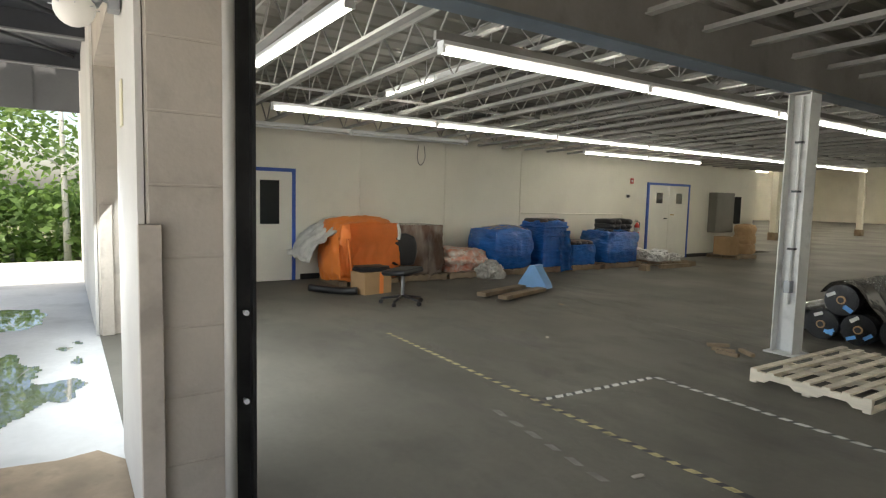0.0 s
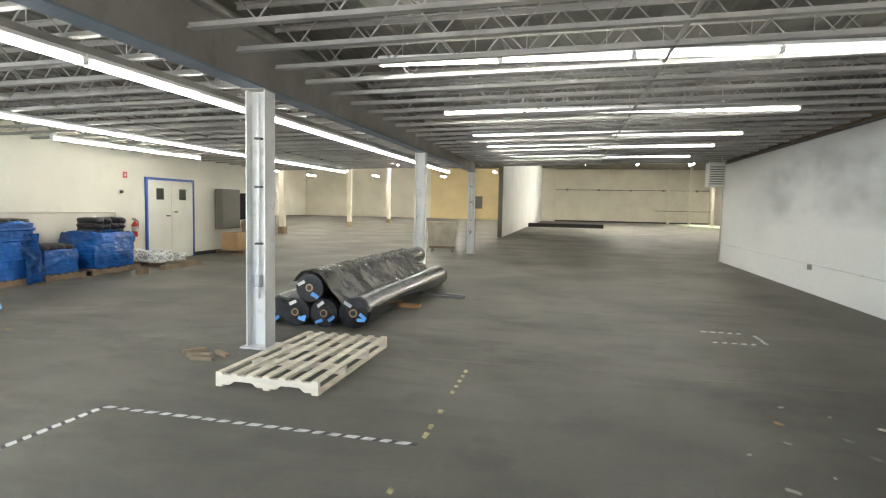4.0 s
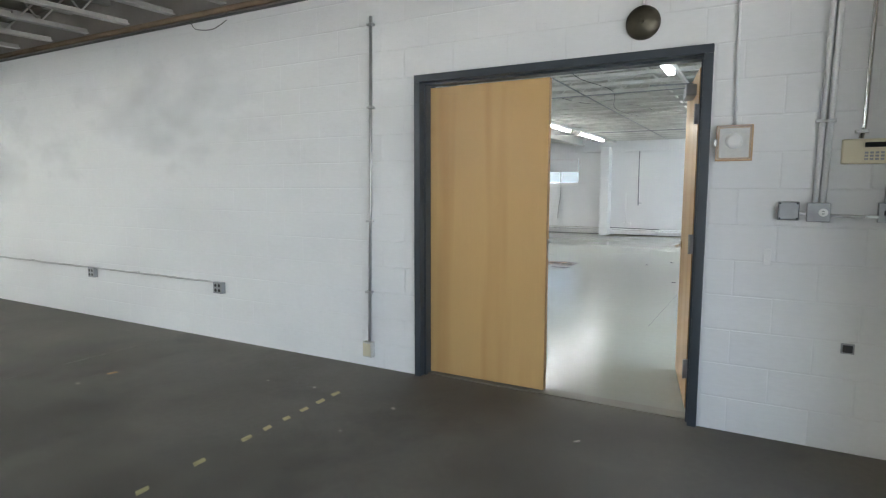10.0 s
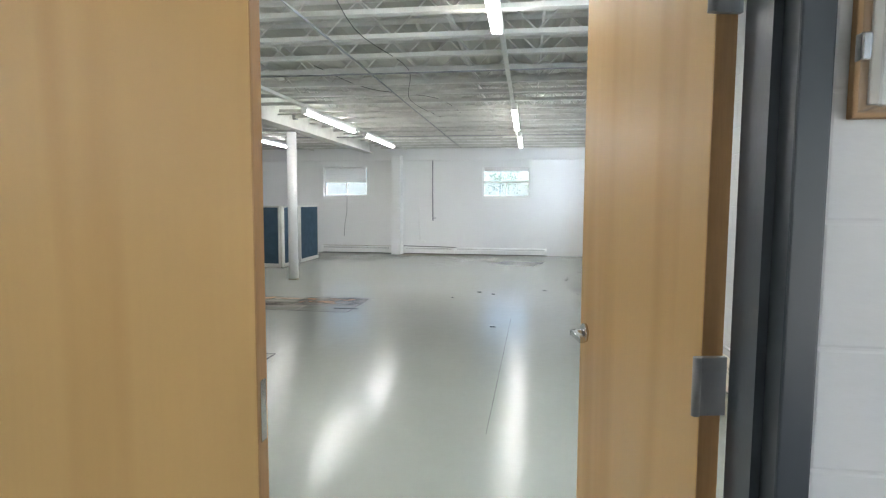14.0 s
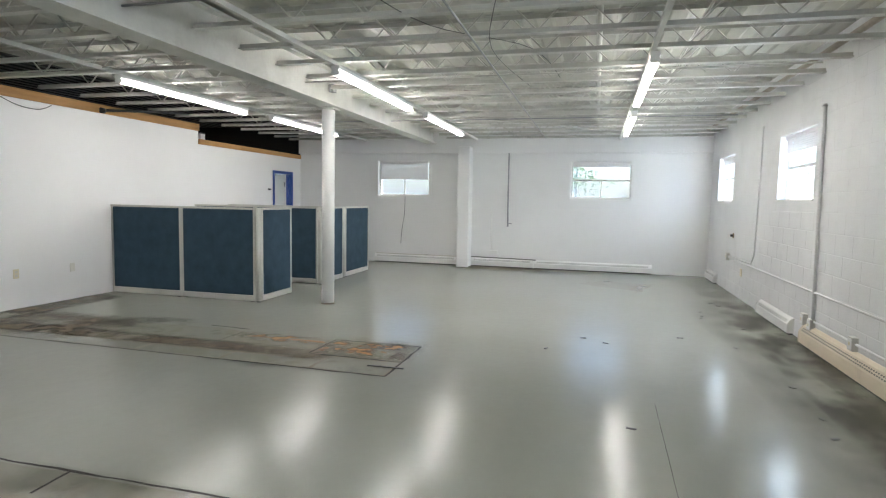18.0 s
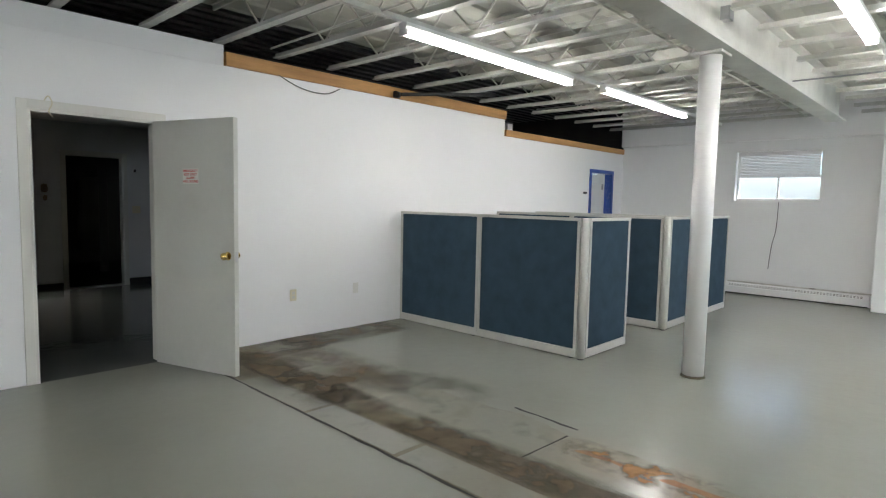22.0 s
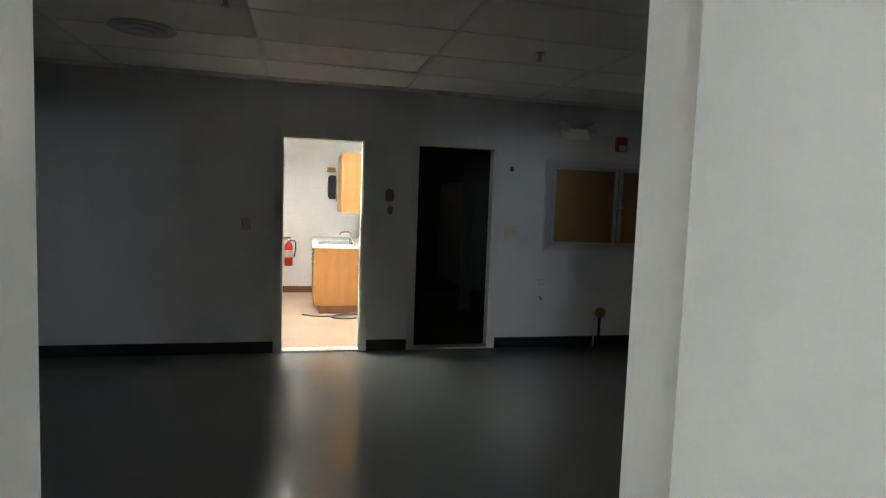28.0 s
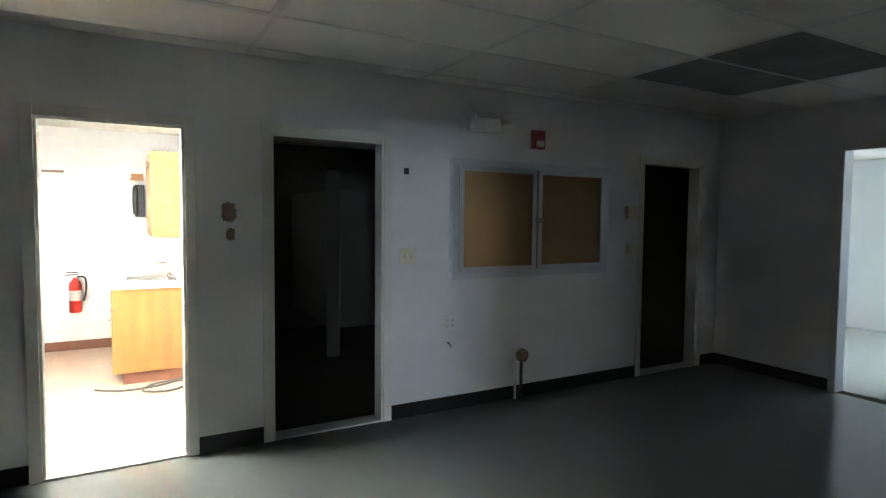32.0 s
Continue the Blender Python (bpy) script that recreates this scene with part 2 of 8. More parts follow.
m_casing = mat("cream_casing_paint", (0.7, 0.69, 0.63), 0.4, var=0.04, scale=2)
m_darkglass = mat("dark_door_glass", (0.01, 0.012, 0.012), 0.08, var=0.02, bump=0)
m_fabric = mat("slate_blue_fabric", (0.047, 0.082, 0.115), 0.95, var=0.1, scale=6, fine=420, bump=0.25, spec=0.15, bdist=0.002)
m_trim = mat("grey_plastic_trim", (0.6, 0.59, 0.54), 0.4, var=0.04, scale=4)
m_rawwood = mat("raw_pine", (0.82, 0.73, 0.57), 0.7, var=0.12, scale=2.5, fine=30, stretch=(1, 6, 6), bump=0.1, rand=0.15)
m_wood2 = mat("orange_lumber", (0.55, 0.29, 0.1), 0.6, var=0.16, scale=2.5, fine=20, stretch=(0.6, 6, 6))
m_oldwood = mat("weathered_pallet_wood", (0.3, 0.22, 0.14), 0.8, var=0.2, scale=3, fine=30, stain=0.4, rand=0.3)
# Also blackens the ceiling void's walls and covers, in place of shade.
m_black = mat("black_plastic_and_shade", (0.012, 0.012, 0.013), 0.4, var=0.1, scale=4)
m_film = mat("black_stretch_film", (0.012, 0.013, 0.016), 0.17, var=0.1, scale=5, fine=6, bump=0.3, bdist=0.02, spec=0.7)
m_clearfilm = mat("cloudy_stretch_film", (0.055, 0.052, 0.045), 0.1, var=0.15, scale=3, fine=6, bump=0.7, bdist=0.05, spec=1.0, stretch=(1, 0.6, 1), col2=(0.16, 0.148, 0.12))
m_filmbrown = mat("brown_cloudy_film", (0.3, 0.235, 0.19), 0.2, var=0.3, scale=3, fine=7, bump=0.8, bdist=0.03, col2=(0.13, 0.065, 0.04), stretch=(1.5, 1.5, 0.6), lo=0.4, hi=0.6)
m_cardboard = mat("cardboard", (0.42, 0.26, 0.13), 0.8, var=0.1, scale=3, fine=40)
m_orange = mat("orange_tarp", (0.88, 0.25, 0.05), 0.5, var=0.06, scale=2.5, fine=9, bump=0.45, bdist=0.015)
m_bluetarp = mat("blue_plastic_wrap", (0.006, 0.11, 0.42), 0.22, var=0.2, scale=4, fine=9, bump=0.9, bdist=0.025, stretch=(0.7, 0.7, 2.2), spec=0.7)
m_bluepaint = mat("sky_blue_paint", (0.2, 0.4, 0.68), 0.4, var=0.1, scale=4)
m_bag = mat("white_plastic_bag", (0.68, 0.67, 0.63), 0.45, var=0.15, scale=6, fine=16, bump=0.7, bdist=0.015)
m_filmgrey = mat("clear_crumpled_film", (0.42, 0.4, 0.36), 0.2, var=0.2, scale=7, fine=12, bump=0.8, bdist=0.02, spec=0.8)
m_redbag = mat("red_white_bags", (0.6, 0.54, 0.46), 0.5, var=0.3, scale=9, fine=20, col2=(0.6, 0.16, 0.08), bump=0.6, bdist=0.015)
m_red = mat("red_enamel", (0.55, 0.03, 0.02), 0.3, var=0.05)
m_darkred = mat("dark_red_plastic", (0.2, 0.012, 0.01), 0.4, var=0.05)
m_steel = mat("galvanised_conduit", (0.6, 0.6, 0.6), 0.35, 0.8, var=0.1, scale=6)
m_chrome = mat("brushed_chrome", (0.7, 0.7, 0.68), 0.2, 1.0, var=0.03)
m_brass = mat("polished_brass", (0.75, 0.52, 0.18), 0.2, 1.0, var=0.05)
m_boxgrey = mat("grey_electrical_box", (0.36, 0.37, 0.38), 0.45, 0.5, var=0.1, scale=8)
m_ivory = mat("ivory_plastic", (0.7, 0.64, 0.46), 0.4, var=0.04)
m_cabgrey = mat("grey_cabinet_paint", (0.16, 0.15, 0.12), 0.5, var=0.1)
m_canvas = mat("beige_canvas", (0.68, 0.63, 0.52), 0.8, var=0.12, scale=4, fine=60, bump=0.3)
m_tapew = mat("white_tape", (0.72, 0.72, 0.68), 0.5, var=0.3, scale=14, fine=40, lo=0.5)
m_tapey = mat("yellow_tape", (0.55, 0.47, 0.22), 0.55, var=0.3, scale=14, fine=40, lo=0.5)
m_tapeb = mat("black_tape", (0.03, 0.03, 0.03), 0.5, var=0.2, scale=10)
m_bluetape = mat("blue_masking_tape", (0.12, 0.38, 0.8), 0.5, var=0.1)
m_bumper = mat("tan_bumper_board", (0.5, 0.44, 0.37), 0.75, var=0.12, scale=2, fine=40, stain=0.4)
# Also on the void's roof deck, dark for the shade up there.
m_metaldark = mat("track_steel_and_void_deck", (0.05, 0.05, 0.05), 0.45, 0.6, var=0.2, scale=6)
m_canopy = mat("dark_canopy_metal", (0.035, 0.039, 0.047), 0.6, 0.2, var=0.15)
m_fascia = mat("grey_corrugated_fascia", (0.17, 0.175, 0.18), 0.5, 0.3, var=0.1)
m_apron = mat("pale_wet_concrete", (0.68, 0.68, 0.66), 0.6, var=0.16, scale=0.6, fine=20, stain=0.4, bump=0.2)
m_water = mat("puddle_water", (0.12, 0.118, 0.1), 0.02, var=0.05, fine=5, bump=0.2, bdist=0.02, spec=1.0, rvar=0.01, coat=1.0, coat_rough=0.02)
m_bark = mat("birch_bark", (0.62, 0.6, 0.55), 0.8, var=0.2, scale=6, fine=25, col2=(0.1, 0.09, 0.08), lo=0.58, hi=0.75, stretch=(1, 1, 3))
m_leaf = mat("green_leaves", (0.15, 0.25, 0.06), 0.6, var=0.15, scale=1.2, fine=4, col2=(0.07, 0.13, 0.03), bump=0)
m_leaf2 = mat("yellow_green_leaves", (0.23, 0.33, 0.09), 0.6, var=0.12, scale=1.5, fine=4, col2=(0.1, 0.19, 0.04), bump=0)

def leafy(m):
    """Let light through the leaves."""
    nt = m.node_tree
    p, out = nt.nodes["Principled BSDF"], nt.nodes["Material Output"]
    tr, mx = nt.nodes.new("ShaderNodeBsdfTranslucent"), nt.nodes.new("ShaderNodeMixShader")
    nt.links.new(p.inputs["Base Color"].links[0].from_socket, tr.inputs["Color"])
    mx.inputs[0].default_value = 0.5
    nt.links.new(p.outputs[0], mx.inputs[1])
    nt.links.new(tr.outputs[0], mx.inputs[2])
    nt.links.new(mx.outputs[0], out.inputs["Surface"])


leafy(m_leaf)
leafy(m_leaf2)
m_grass = mat("dry_verge_grass", (0.12, 0.13, 0.05), 0.9, var=0.3, scale=2, fine=30, bump=0.5)
m_base = mat("black_rubber_baseboard", (0.012, 0.012, 0.012), 0.4, var=0.1)
m_ceiltile = mat("white_mineral_tile", (0.74, 0.72, 0.67), 0.85, var=0.06, scale=1.2, fine=150, bump=0.3)
m_stainedtile = mat("stained_grey_tile", (0.2, 0.2, 0.19), 0.85, var=0.15, scale=3)
m_grid = mat("white_ceiling_grid", (0.56, 0.56, 0.54), 0.4, var=0.03)
m_diffuser = mat("acrylic_diffuser", (0.88, 0.85, 0.8), 0.3, var=0.04, scale=8, fine=160, bump=0.3)
m_cork = mat("cork_board", (0.46, 0.25, 0.1), 0.85, var=0.12, scale=1.4, fine=120, bump=0.2)
m_alu = mat("aluminium_frame", (0.62, 0.64, 0.67), 0.35, 0.6, var=0.05)
m_oak = mat("oak_laminate", (0.4, 0.19, 0.055), 0.4, var=0.1, scale=2, fine=14, stretch=(5, 5, 0.6))
m_counter = mat("white_laminate", (0.75, 0.73, 0.68), 0.3, var=0.03)
m_brownbase = mat("brown_cove_base", (0.2, 0.09, 0.05), 0.5, var=0.1)
# Near-black beige: the washroom's lack of light is put into the colour.
m_unlit_beige = mat("unlit_beige_tone", (0.05, 0.05, 0.038), 0.5, var=0.05)
m_acbrown = mat("brown_ac_plastic", (0.1, 0.066, 0.046), 0.6, var=0.1, spec=0.25)
m_acdark = mat("black_ac_grille", (0.008, 0.008, 0.008), 0.75, var=0.1, spec=0.2)
m_frosted = mat("painted_over_panel", (0.56, 0.49, 0.38), 0.5, var=0.08, scale=2)
m_pane = glass("window_glass")
m_winpane = glass("blue_grey_window_glass", (0.62, 0.74, 0.86))
m_winpane.node_tree.nodes["Principled BSDF"].inputs["Transmission Weight"].default_value = 0.78   # dusty panes
m_guard = mat("clear_acrylic", (0.8, 0.8, 0.78), 0.1, var=0.02, bump=0.0)
m_guard.node_tree.nodes["Principled BSDF"].inputs["Alpha"].default_value = 0.16
m_blind = mat("white_blind", (0.75, 0.72, 0.72), 0.6, var=0.04)
m_wire = mat("grey_cable", (0.1, 0.1, 0.1), 0.5, var=0.1)
m_bell = mat("bronze_bell", (0.1, 0.09, 0.065), 0.45, 0.7, var=0.15, scale=12)
g_ware = glow("warehouse_tube_light", (0.98, 1.0, 0.95), TUBE_WAREHOUSE)
g_office = glow("office_tube_light", (1.01, 1.0, 0.99), TUBE_OFFICE)
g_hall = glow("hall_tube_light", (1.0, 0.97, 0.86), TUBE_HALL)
g_kitchen = glow("kitchen_panel_light", (1.0, 0.96, 0.88), TUBE_KITCHEN)
m_deadtube = mat("unlit_tube", (0.7, 0.7, 0.68), 0.3, var=0.03)


# ---- mesh helpers ----
def part(name, bm, material, parent=None, label=""):
    me = bpy.data.meshes.new(name)
    bm.to_mesh(me)
    bm.free()
    me.materials.append(material)
    ob = new(name, me)
    if parent is not None:
        ob.parent = parent
    if label:
        ob["label"] = label
    return ob


def thing(name, label, category, x=0.0, y=0.0, z=0.0, rz=0.0, group="", kind=""):
    ob = new(name)
    ob.empty_display_size = 0.1
    ob.matrix_basis = pose(x, y, z, 0, 0, rz)
    return tagged(ob, label, category, group, kind)


def box(x0, y0, z0, x1, y1, z1, bevel=0.0, bm=None):
    bm = bm or bmesh.new()
    ret = bmesh.ops.create_cube(bm, size=1.0)
    bmesh.ops.scale(bm, vec=(abs(x1 - x0), abs(y1 - y0), abs(z1 - z0)), verts=ret["verts"])
    bmesh.ops.translate(bm, vec=((x0 + x1) / 2, (y0 + y1) / 2, (z0 + z1) / 2), verts=ret["verts"])
    if bevel:
        edges = list({e for v in ret["verts"] for e in v.link_edges})
        bmesh.ops.bevel(bm, geom=edges, offset=bevel, segments=2, affect="EDGES", profile=0.6)
    return bm


def boxes(*items, bevel=0.0):
    bm = bmesh.new()
    for it in items:
        box(*it, bevel=bevel, bm=bm)
    return bm


def rod(a, b, r, n=8, bm=None, r2=None):
    """A round bar from a to b."""
    bm = bm or bmesh.new()
    a, b = Vector(a), Vector(b)
    d = b - a
    ret = bmesh.ops.create_cone(bm, cap_ends=True, segments=n, radius1=r, radius2=r if r2 is None else r2, depth=d.length)
    m = Matrix.Translation((a + b) / 2) @ d.to_track_quat("Z", "Y").to_matrix().to_4x4()
    bmesh.ops.transform(bm, matrix=m, verts=ret["verts"])
    for f in {f for v in ret["verts"] for f in v.link_faces}:
        f.smooth = len(f.verts) == 4
    return bm


def lathe(profile, n=24, bm=None, at=(0, 0, 0)):
    """Turns a profile of (radius, height) round z."""
    bm = bm or bmesh.new()
    rings = []
    for r, h in profile:
        rings.append([bm.verts.new((at[0] + r * math.cos(2 * math.pi * k / n), at[1] + r * math.sin(2 * math.pi * k / n), at[2] + h)) for k in range(n)])
    for r0, r1 in zip(rings, rings[1:]):
        for k in range(n):
            bm.faces.new((r0[k], r0[(k + 1) % n], r1[(k + 1) % n], r1[k])).smooth = True
    bm.faces.new(list(reversed(rings[0])))
    bm.faces.new(rings[-1])
    return bm


def extrude_xz(points, y0, y1, bm=None):
    """A closed outline in x, z, drawn out from y0 to y1."""
    bm = bm or bmesh.new()
    a = [bm.verts.new((x, y0, z)) for x, z in points]
    b = [bm.verts.new((x, y1, z)) for x, z in points]
    n = len(points)
    for k in range(n):
        bm.faces.new((a[k], a[(k + 1) % n], b[(k + 1) % n], b[k]))
    bm.faces.new(list(reversed(a)))
    bm.faces.new(b)
    bmesh.ops.recalc_face_normals(bm, faces=bm.faces[:])
    return bm


def cable(name, pts, r, material, parent=None, label="", steps=5, n=6, bm=None):
    """A bent tube that glides through the points."""
    p = [Vector(q) for q in pts]
    line = []
    for k in range(len(p) - 1):
        a, b, c, d = p[max(k - 1, 0)], p[k], p[k + 1], p[min(k + 2, len(p) - 1)]
        for i in range(steps):
            t = i / steps
            line.append(0.5 * (2 * b + (c - a) * t + (2 * a - 5 * b + 4 * c - d) * t * t + (3 * b - 3 * c + d - a) * t ** 3))
    line.append(p[-1])
    bm = bm or bmesh.new()
    up, rings = Vector((0.31, 0.2, 0.93)), []
    for k, q in enumerate(line):
        d = (line[min(k + 1, len(line) - 1)] - line[max(k - 1, 0)]).normalized()
        u = d.cross(up).normalized()
        up = u.cross(d).normalized()
        rings.append([bm.verts.new(q + r * (u * math.cos(2 * math.pi * i / n) + up * math.sin(2 * math.pi * i / n))) for i in range(n)])
    for r0, r1 in zip(rings, rings[1:]):
        for i in range(n):
            bm.faces.new((r0[i], r0[(i + 1) % n], r1[(i + 1) % n], r1[i])).smooth = True
    bm.faces.new(list(reversed(rings[0])))
    bm.faces.new(rings[-1])
    return part(name, bm, material, parent, label)


def lump(w, d, h, seed, rough=0.12, freq=3.0, square=0.5, sub=4, flat=True):
    """A soft, wrinkled bulk, as of wrapped goods, standing on z = 0."""
    bm = bmesh.new()
    bmesh.ops.create_cube(bm, size=2.0)
    bmesh.ops.subdivide_edges(bm, edges=bm.edges[:], cuts=2 ** sub - 1, use_grid_fill=True)
    off = Vector((seed * 3.1, seed * 1.7, seed * 0.9))
    for v in bm.verts:
        s = v.co.normalized()
        p = v.co.lerp(s * 1.25, 1 - square)
        k = noise.noise(p * freq * 0.5 + off) * rough + noise.noise(p * freq * 2.2 + off) * rough * 0.45
        k += abs(noise.noise(p * freq * 1.2 - off)) * rough * 0.8
        p *= 1 + k
        z = p.z * h / 2 + h / 2
        if flat and z < 0.0:
            z = 0.0
        v.co = Vector((p.x * w / 2, p.y * d / 2, z))
    for f in bm.faces:
        f.smooth = True
    return bm


def wall(name, axis, a0, a1, p0, p1, z0, z1, material, openings=(), label="", category="wall"):
    """A wall along x or y from a0 to a1, between the planes p0 and p1, with openings (a, b, low, high) right through."""
    cuts_a = sorted({a0, a1, *[o[0] for o in openings], *[o[1] for o in openings]})
    cuts_z = sorted({z0, z1, *[o[2] for o in openings], *[o[3] for o in openings]})
    cuts_a = [c for c in cuts_a if a0 <= c <= a1]
    cuts_z = [c for c in cuts_z if z0 <= c <= z1]
    bm = bmesh.new()
    na, nz = len(cuts_a) - 1, len(cuts_z) - 1

    def solid(i, j):
        if not (0 <= i < na and 0 <= j < nz):
            return False
        ca, cz = (cuts_a[i] + cuts_a[i + 1]) / 2, (cuts_z[j] + cuts_z[j + 1]) / 2
        return not any(o[0] < ca < o[1] and o[2] < cz < o[3] for o in openings)

    def co(a, p, z):
        return (a, p, z) if axis == "x" else (p, a, z)

    def quad(*c):
        bm.faces.new([bm.verts.new(v) for v in c])

    for i in range(na):
        for j in range(nz):
            if not solid(i, j):
                continue
            a, b, l, h = cuts_a[i], cuts_a[i + 1], cuts_z[j], cuts_z[j + 1]
            quad(co(a, p0, l), co(b, p0, l), co(b, p0, h), co(a, p0, h))
            quad(co(a, p1, l), co(b, p1, l), co(b, p1, h), co(a, p1, h))
            if not solid(i - 1, j):
                quad(co(a, p0, l), co(a, p1, l), co(a, p1, h), co(a, p0, h))
            if not solid(i + 1, j):
                quad(co(b, p0, l), co(b, p1, l), co(b, p1, h), co(b, p0, h))
            if not solid(i, j - 1):
                quad(co(a, p0, l), co(b, p0, l), co(b, p1, l), co(a, p1, l))
            if not solid(i, j + 1):
                quad(co(a, p0, h), co(b, p0, h), co(b, p1, h), co(a, p1, h))
    bmesh.ops.remove_doubles(bm, verts=bm.verts[:], dist=1e-5)
    bmesh.ops.recalc_face_normals(bm, faces=bm.faces[:])
    ob = part(name, bm, material)
    return tagged(ob, label, category, "", "structure")


def courses(parent, axis, plane, side, a0, a1, z0, z1, material, openings=(), near=None, bw=0.4, bh=0.2, joint=0.004, proud=0.0013, skip=None):
    """Masonry units proud of a wall's face. Those within the stretch near are parts; the rest are one mesh."""
    far = bmesh.new()
    shared = {}
    row, z = 0, z0
    while z < z1 - 0.03:
        top = min(z + bh, z1)
        a = a0 - (bw / 2 if row % 2 else 0)
        while a < a1:
            l, r = max(a, a0), min(a + bw, a1)
            a += bw
            spans = [(l, r)]
            for o in openings:
                if o[2] < top - 0.02 and o[3] > z + 0.02:
                    cut = []
                    for s, e in spans:
                        if e <= o[0] or s >= o[1]:
                            cut.append((s, e))
                        else:
                            if s < o[0]:
                                cut.append((s, o[0]))
                            if e > o[1]:
                                cut.append((o[1], e))
                    spans = cut
            for s, e in spans:
                if e - s < 0.03:
                    continue
                w, h, j = e - s - joint, top - z - joint, joint / 2
                c = 0.004
                outline = [(0, 0, 0), (w, 0, 0), (w, 0, h), (0, 0, h), (c, 1, c), (w - c, 1, c), (w - c, 1, h - c), (c, 1, h - c)]
                vs = [((u, side * proud * p, q) if axis == "x" else (side * proud * p, u, q)) for u, p, q in outline]
                faces = [(4, 5, 6, 7), (0, 1, 5, 4), (1, 2, 6, 5), (2, 3, 7, 6), (3, 0, 4, 7)]
                org = (s + j, plane, z + j) if axis == "x" else (plane, s + j, z + j)
                if near and near[0] < s and e < near[1]:
                    key = (round(w, 3), round(h, 3))
                    if key not in shared:
                        me = bpy.data.meshes.new("block")
                        me.from_pydata(vs, [], faces)
                        me.materials.append(material)
                        shared[key] = me
                    ob = new("block", shared[key])
                    ob.parent, ob.location = parent, org
                else:
                    v = [far.verts.new(Vector(q) + Vector(org)) for q in vs]
                    for f in faces:
                        far.faces.new([v[k] for k in f])
        z = top
        row += 1
    if far.verts:
        bmesh.ops.recalc_face_normals(far, faces=far.faces[:])
        tagged(part("block_courses", far, material, parent), kind="stuff")
    else:
        far.free()


# ---- large structure: the warehouse ----
def slab(name, x0, y0, x1, y1, z, material, label, thick=0.1):
    return tagged(part(name, box(x0, y0, z - thick, x1, y1, z), material), label, "floor", "", "structure")


SLOPE = 0.0236      # the roof rises towards +x


def roof(x):
    return 3.17 + (x + 2.97) * SLOPE


slab("floor_warehouse_1", -9.95, 1.17, 4.5, 6.655, 0.0, m_slab, "worn grey concrete warehouse floor slab with stains")
slab("floor_warehouse_2", -9.95, 6.663, 4.5, 20.0, 0.0, m_slab, "worn grey concrete warehouse floor slab with scuffs")
slab("floor_hall", -34.0, 20.008, 12.0, 72.0, 0.0, m_slab, "grey concrete floor of the far hall")
slab("floor_underlay", -34.0, 1.2, 12.0, 72.0, -0.12, m_joint, "dark bed under the slab joints", 0.1)
slab("floor_threshold_closed", -6.84, 0.82, -3.7, 1.168, -0.004, m_slab, "concrete threshold of the other loading door")
slab("floor_threshold", -2.71, 0.82, 3.9, 1.168, -0.004, m_slab, "worn concrete threshold of the loading door")

# The block wall beside the loading bay, with the double doors.
DOOR_Y0, DOOR_Y1, DOOR_H = 2.125, 4.07, 2.2
wall_east = wall("wall_east", "y", 1.17, 20.0, 4.5, 4.7, 0, 2.87, m_blockg, [(DOOR_Y0, DOOR_Y1, -1, DOOR_H)], "long white painted concrete block wall with smudges")
courses(wall_east, "y", 4.5, -1, 1.17, 20.0, 0.0, 2.86, m_blockg, [(DOOR_Y0 - 0.01, DOOR_Y1 + 0.01, -1, DOOR_H + 0.01)], near=(1.3, 7.6))
# Board added behind the joist pockets; their shade is put into its brown.
tagged(part("wall_bearing_board", box(4.62, 1.17, 2.871, 4.7, 20.0, 3.5), m_beam), "added board behind the joist pockets, coloured dark for their shade", "wall", "", "structure")
wall("wall_west", "y", 1.17, 18.4, -10.1, -9.9, 0, 3.3, m_cream, [], "cream painted warehouse wall with panel joints")
wall_south = wall("wall_south", "x", -12.0, 4.7, 0.82, 1.17, 0, 3.6, m_tan, [(-2.71, 3.9, -1, 2.95), (-6.84, -3.7, -1, 2.7)], "tan painted block wall with loading doors")
courses(wall_south, "y", -2.71, 1, 0.824, 1.166, 0.0, 2.95, m_tan, [], near=(0.7, 1.3), bw=0.8, bh=0.3, joint=0.006, proud=0.003)
tagged(part("wall_coping", box(-12.0, 0.79, 0.0, -6.86, 0.815, 3.6), m_extwhite), "bright white painted outer wall face", "wall", "", "structure")
tagged(part("wall_face", box(-3.69, 0.79, 0.0, -2.72, 0.815, 3.6), m_extwhite), "white painted outer face of the door pier", "wall", "", "structure")
wall("wall_hall_south", "x", -34.2, -9.9, 18.4, 18.6, 0, 6.2, m_cream, [], "cream wall of the far hall")
wall("wall_hall_west", "y", 18.6, 72.0, -34.2, -34.0, 0, 6.2, m_cream, [], "cream side wall of the far hall")
wall("wall_hall_north", "x", -34.2, 15.7, 72.0, 72.2, 0, 6.2, m_cream, [], "cream end wall of the far hall")
wall("wall_hall_east", "y", 20.0, 72.0, 15.5, 15.7, 0, 6.2, m_cream, [], "cream side wall of the far hall")
wall("wall_hall_return", "x", 4.7, 15.7, 19.8, 20.0, 0, 6.2, m_cream, [], "cream return wall of the far hall")
wall("wall_hall_drop", "x", -9.9, 4.7, 20.0, 20.2, 2.98, 6.2, m_cream, [], "wall above the edge of the low roof")
wall("wall_hall_partition", "y", 29.9, 72.0, -3.35, -3.2, 0, 6.2, m_darkwall, [], "white scuffed partition wall in the far hall")
tagged(part("partition_edge", box(-3.38, 29.8, 0, -3.17, 29.9, 6.2), m_cabgrey), "dark steel edge of the partition wall", "trim", "", "structure")
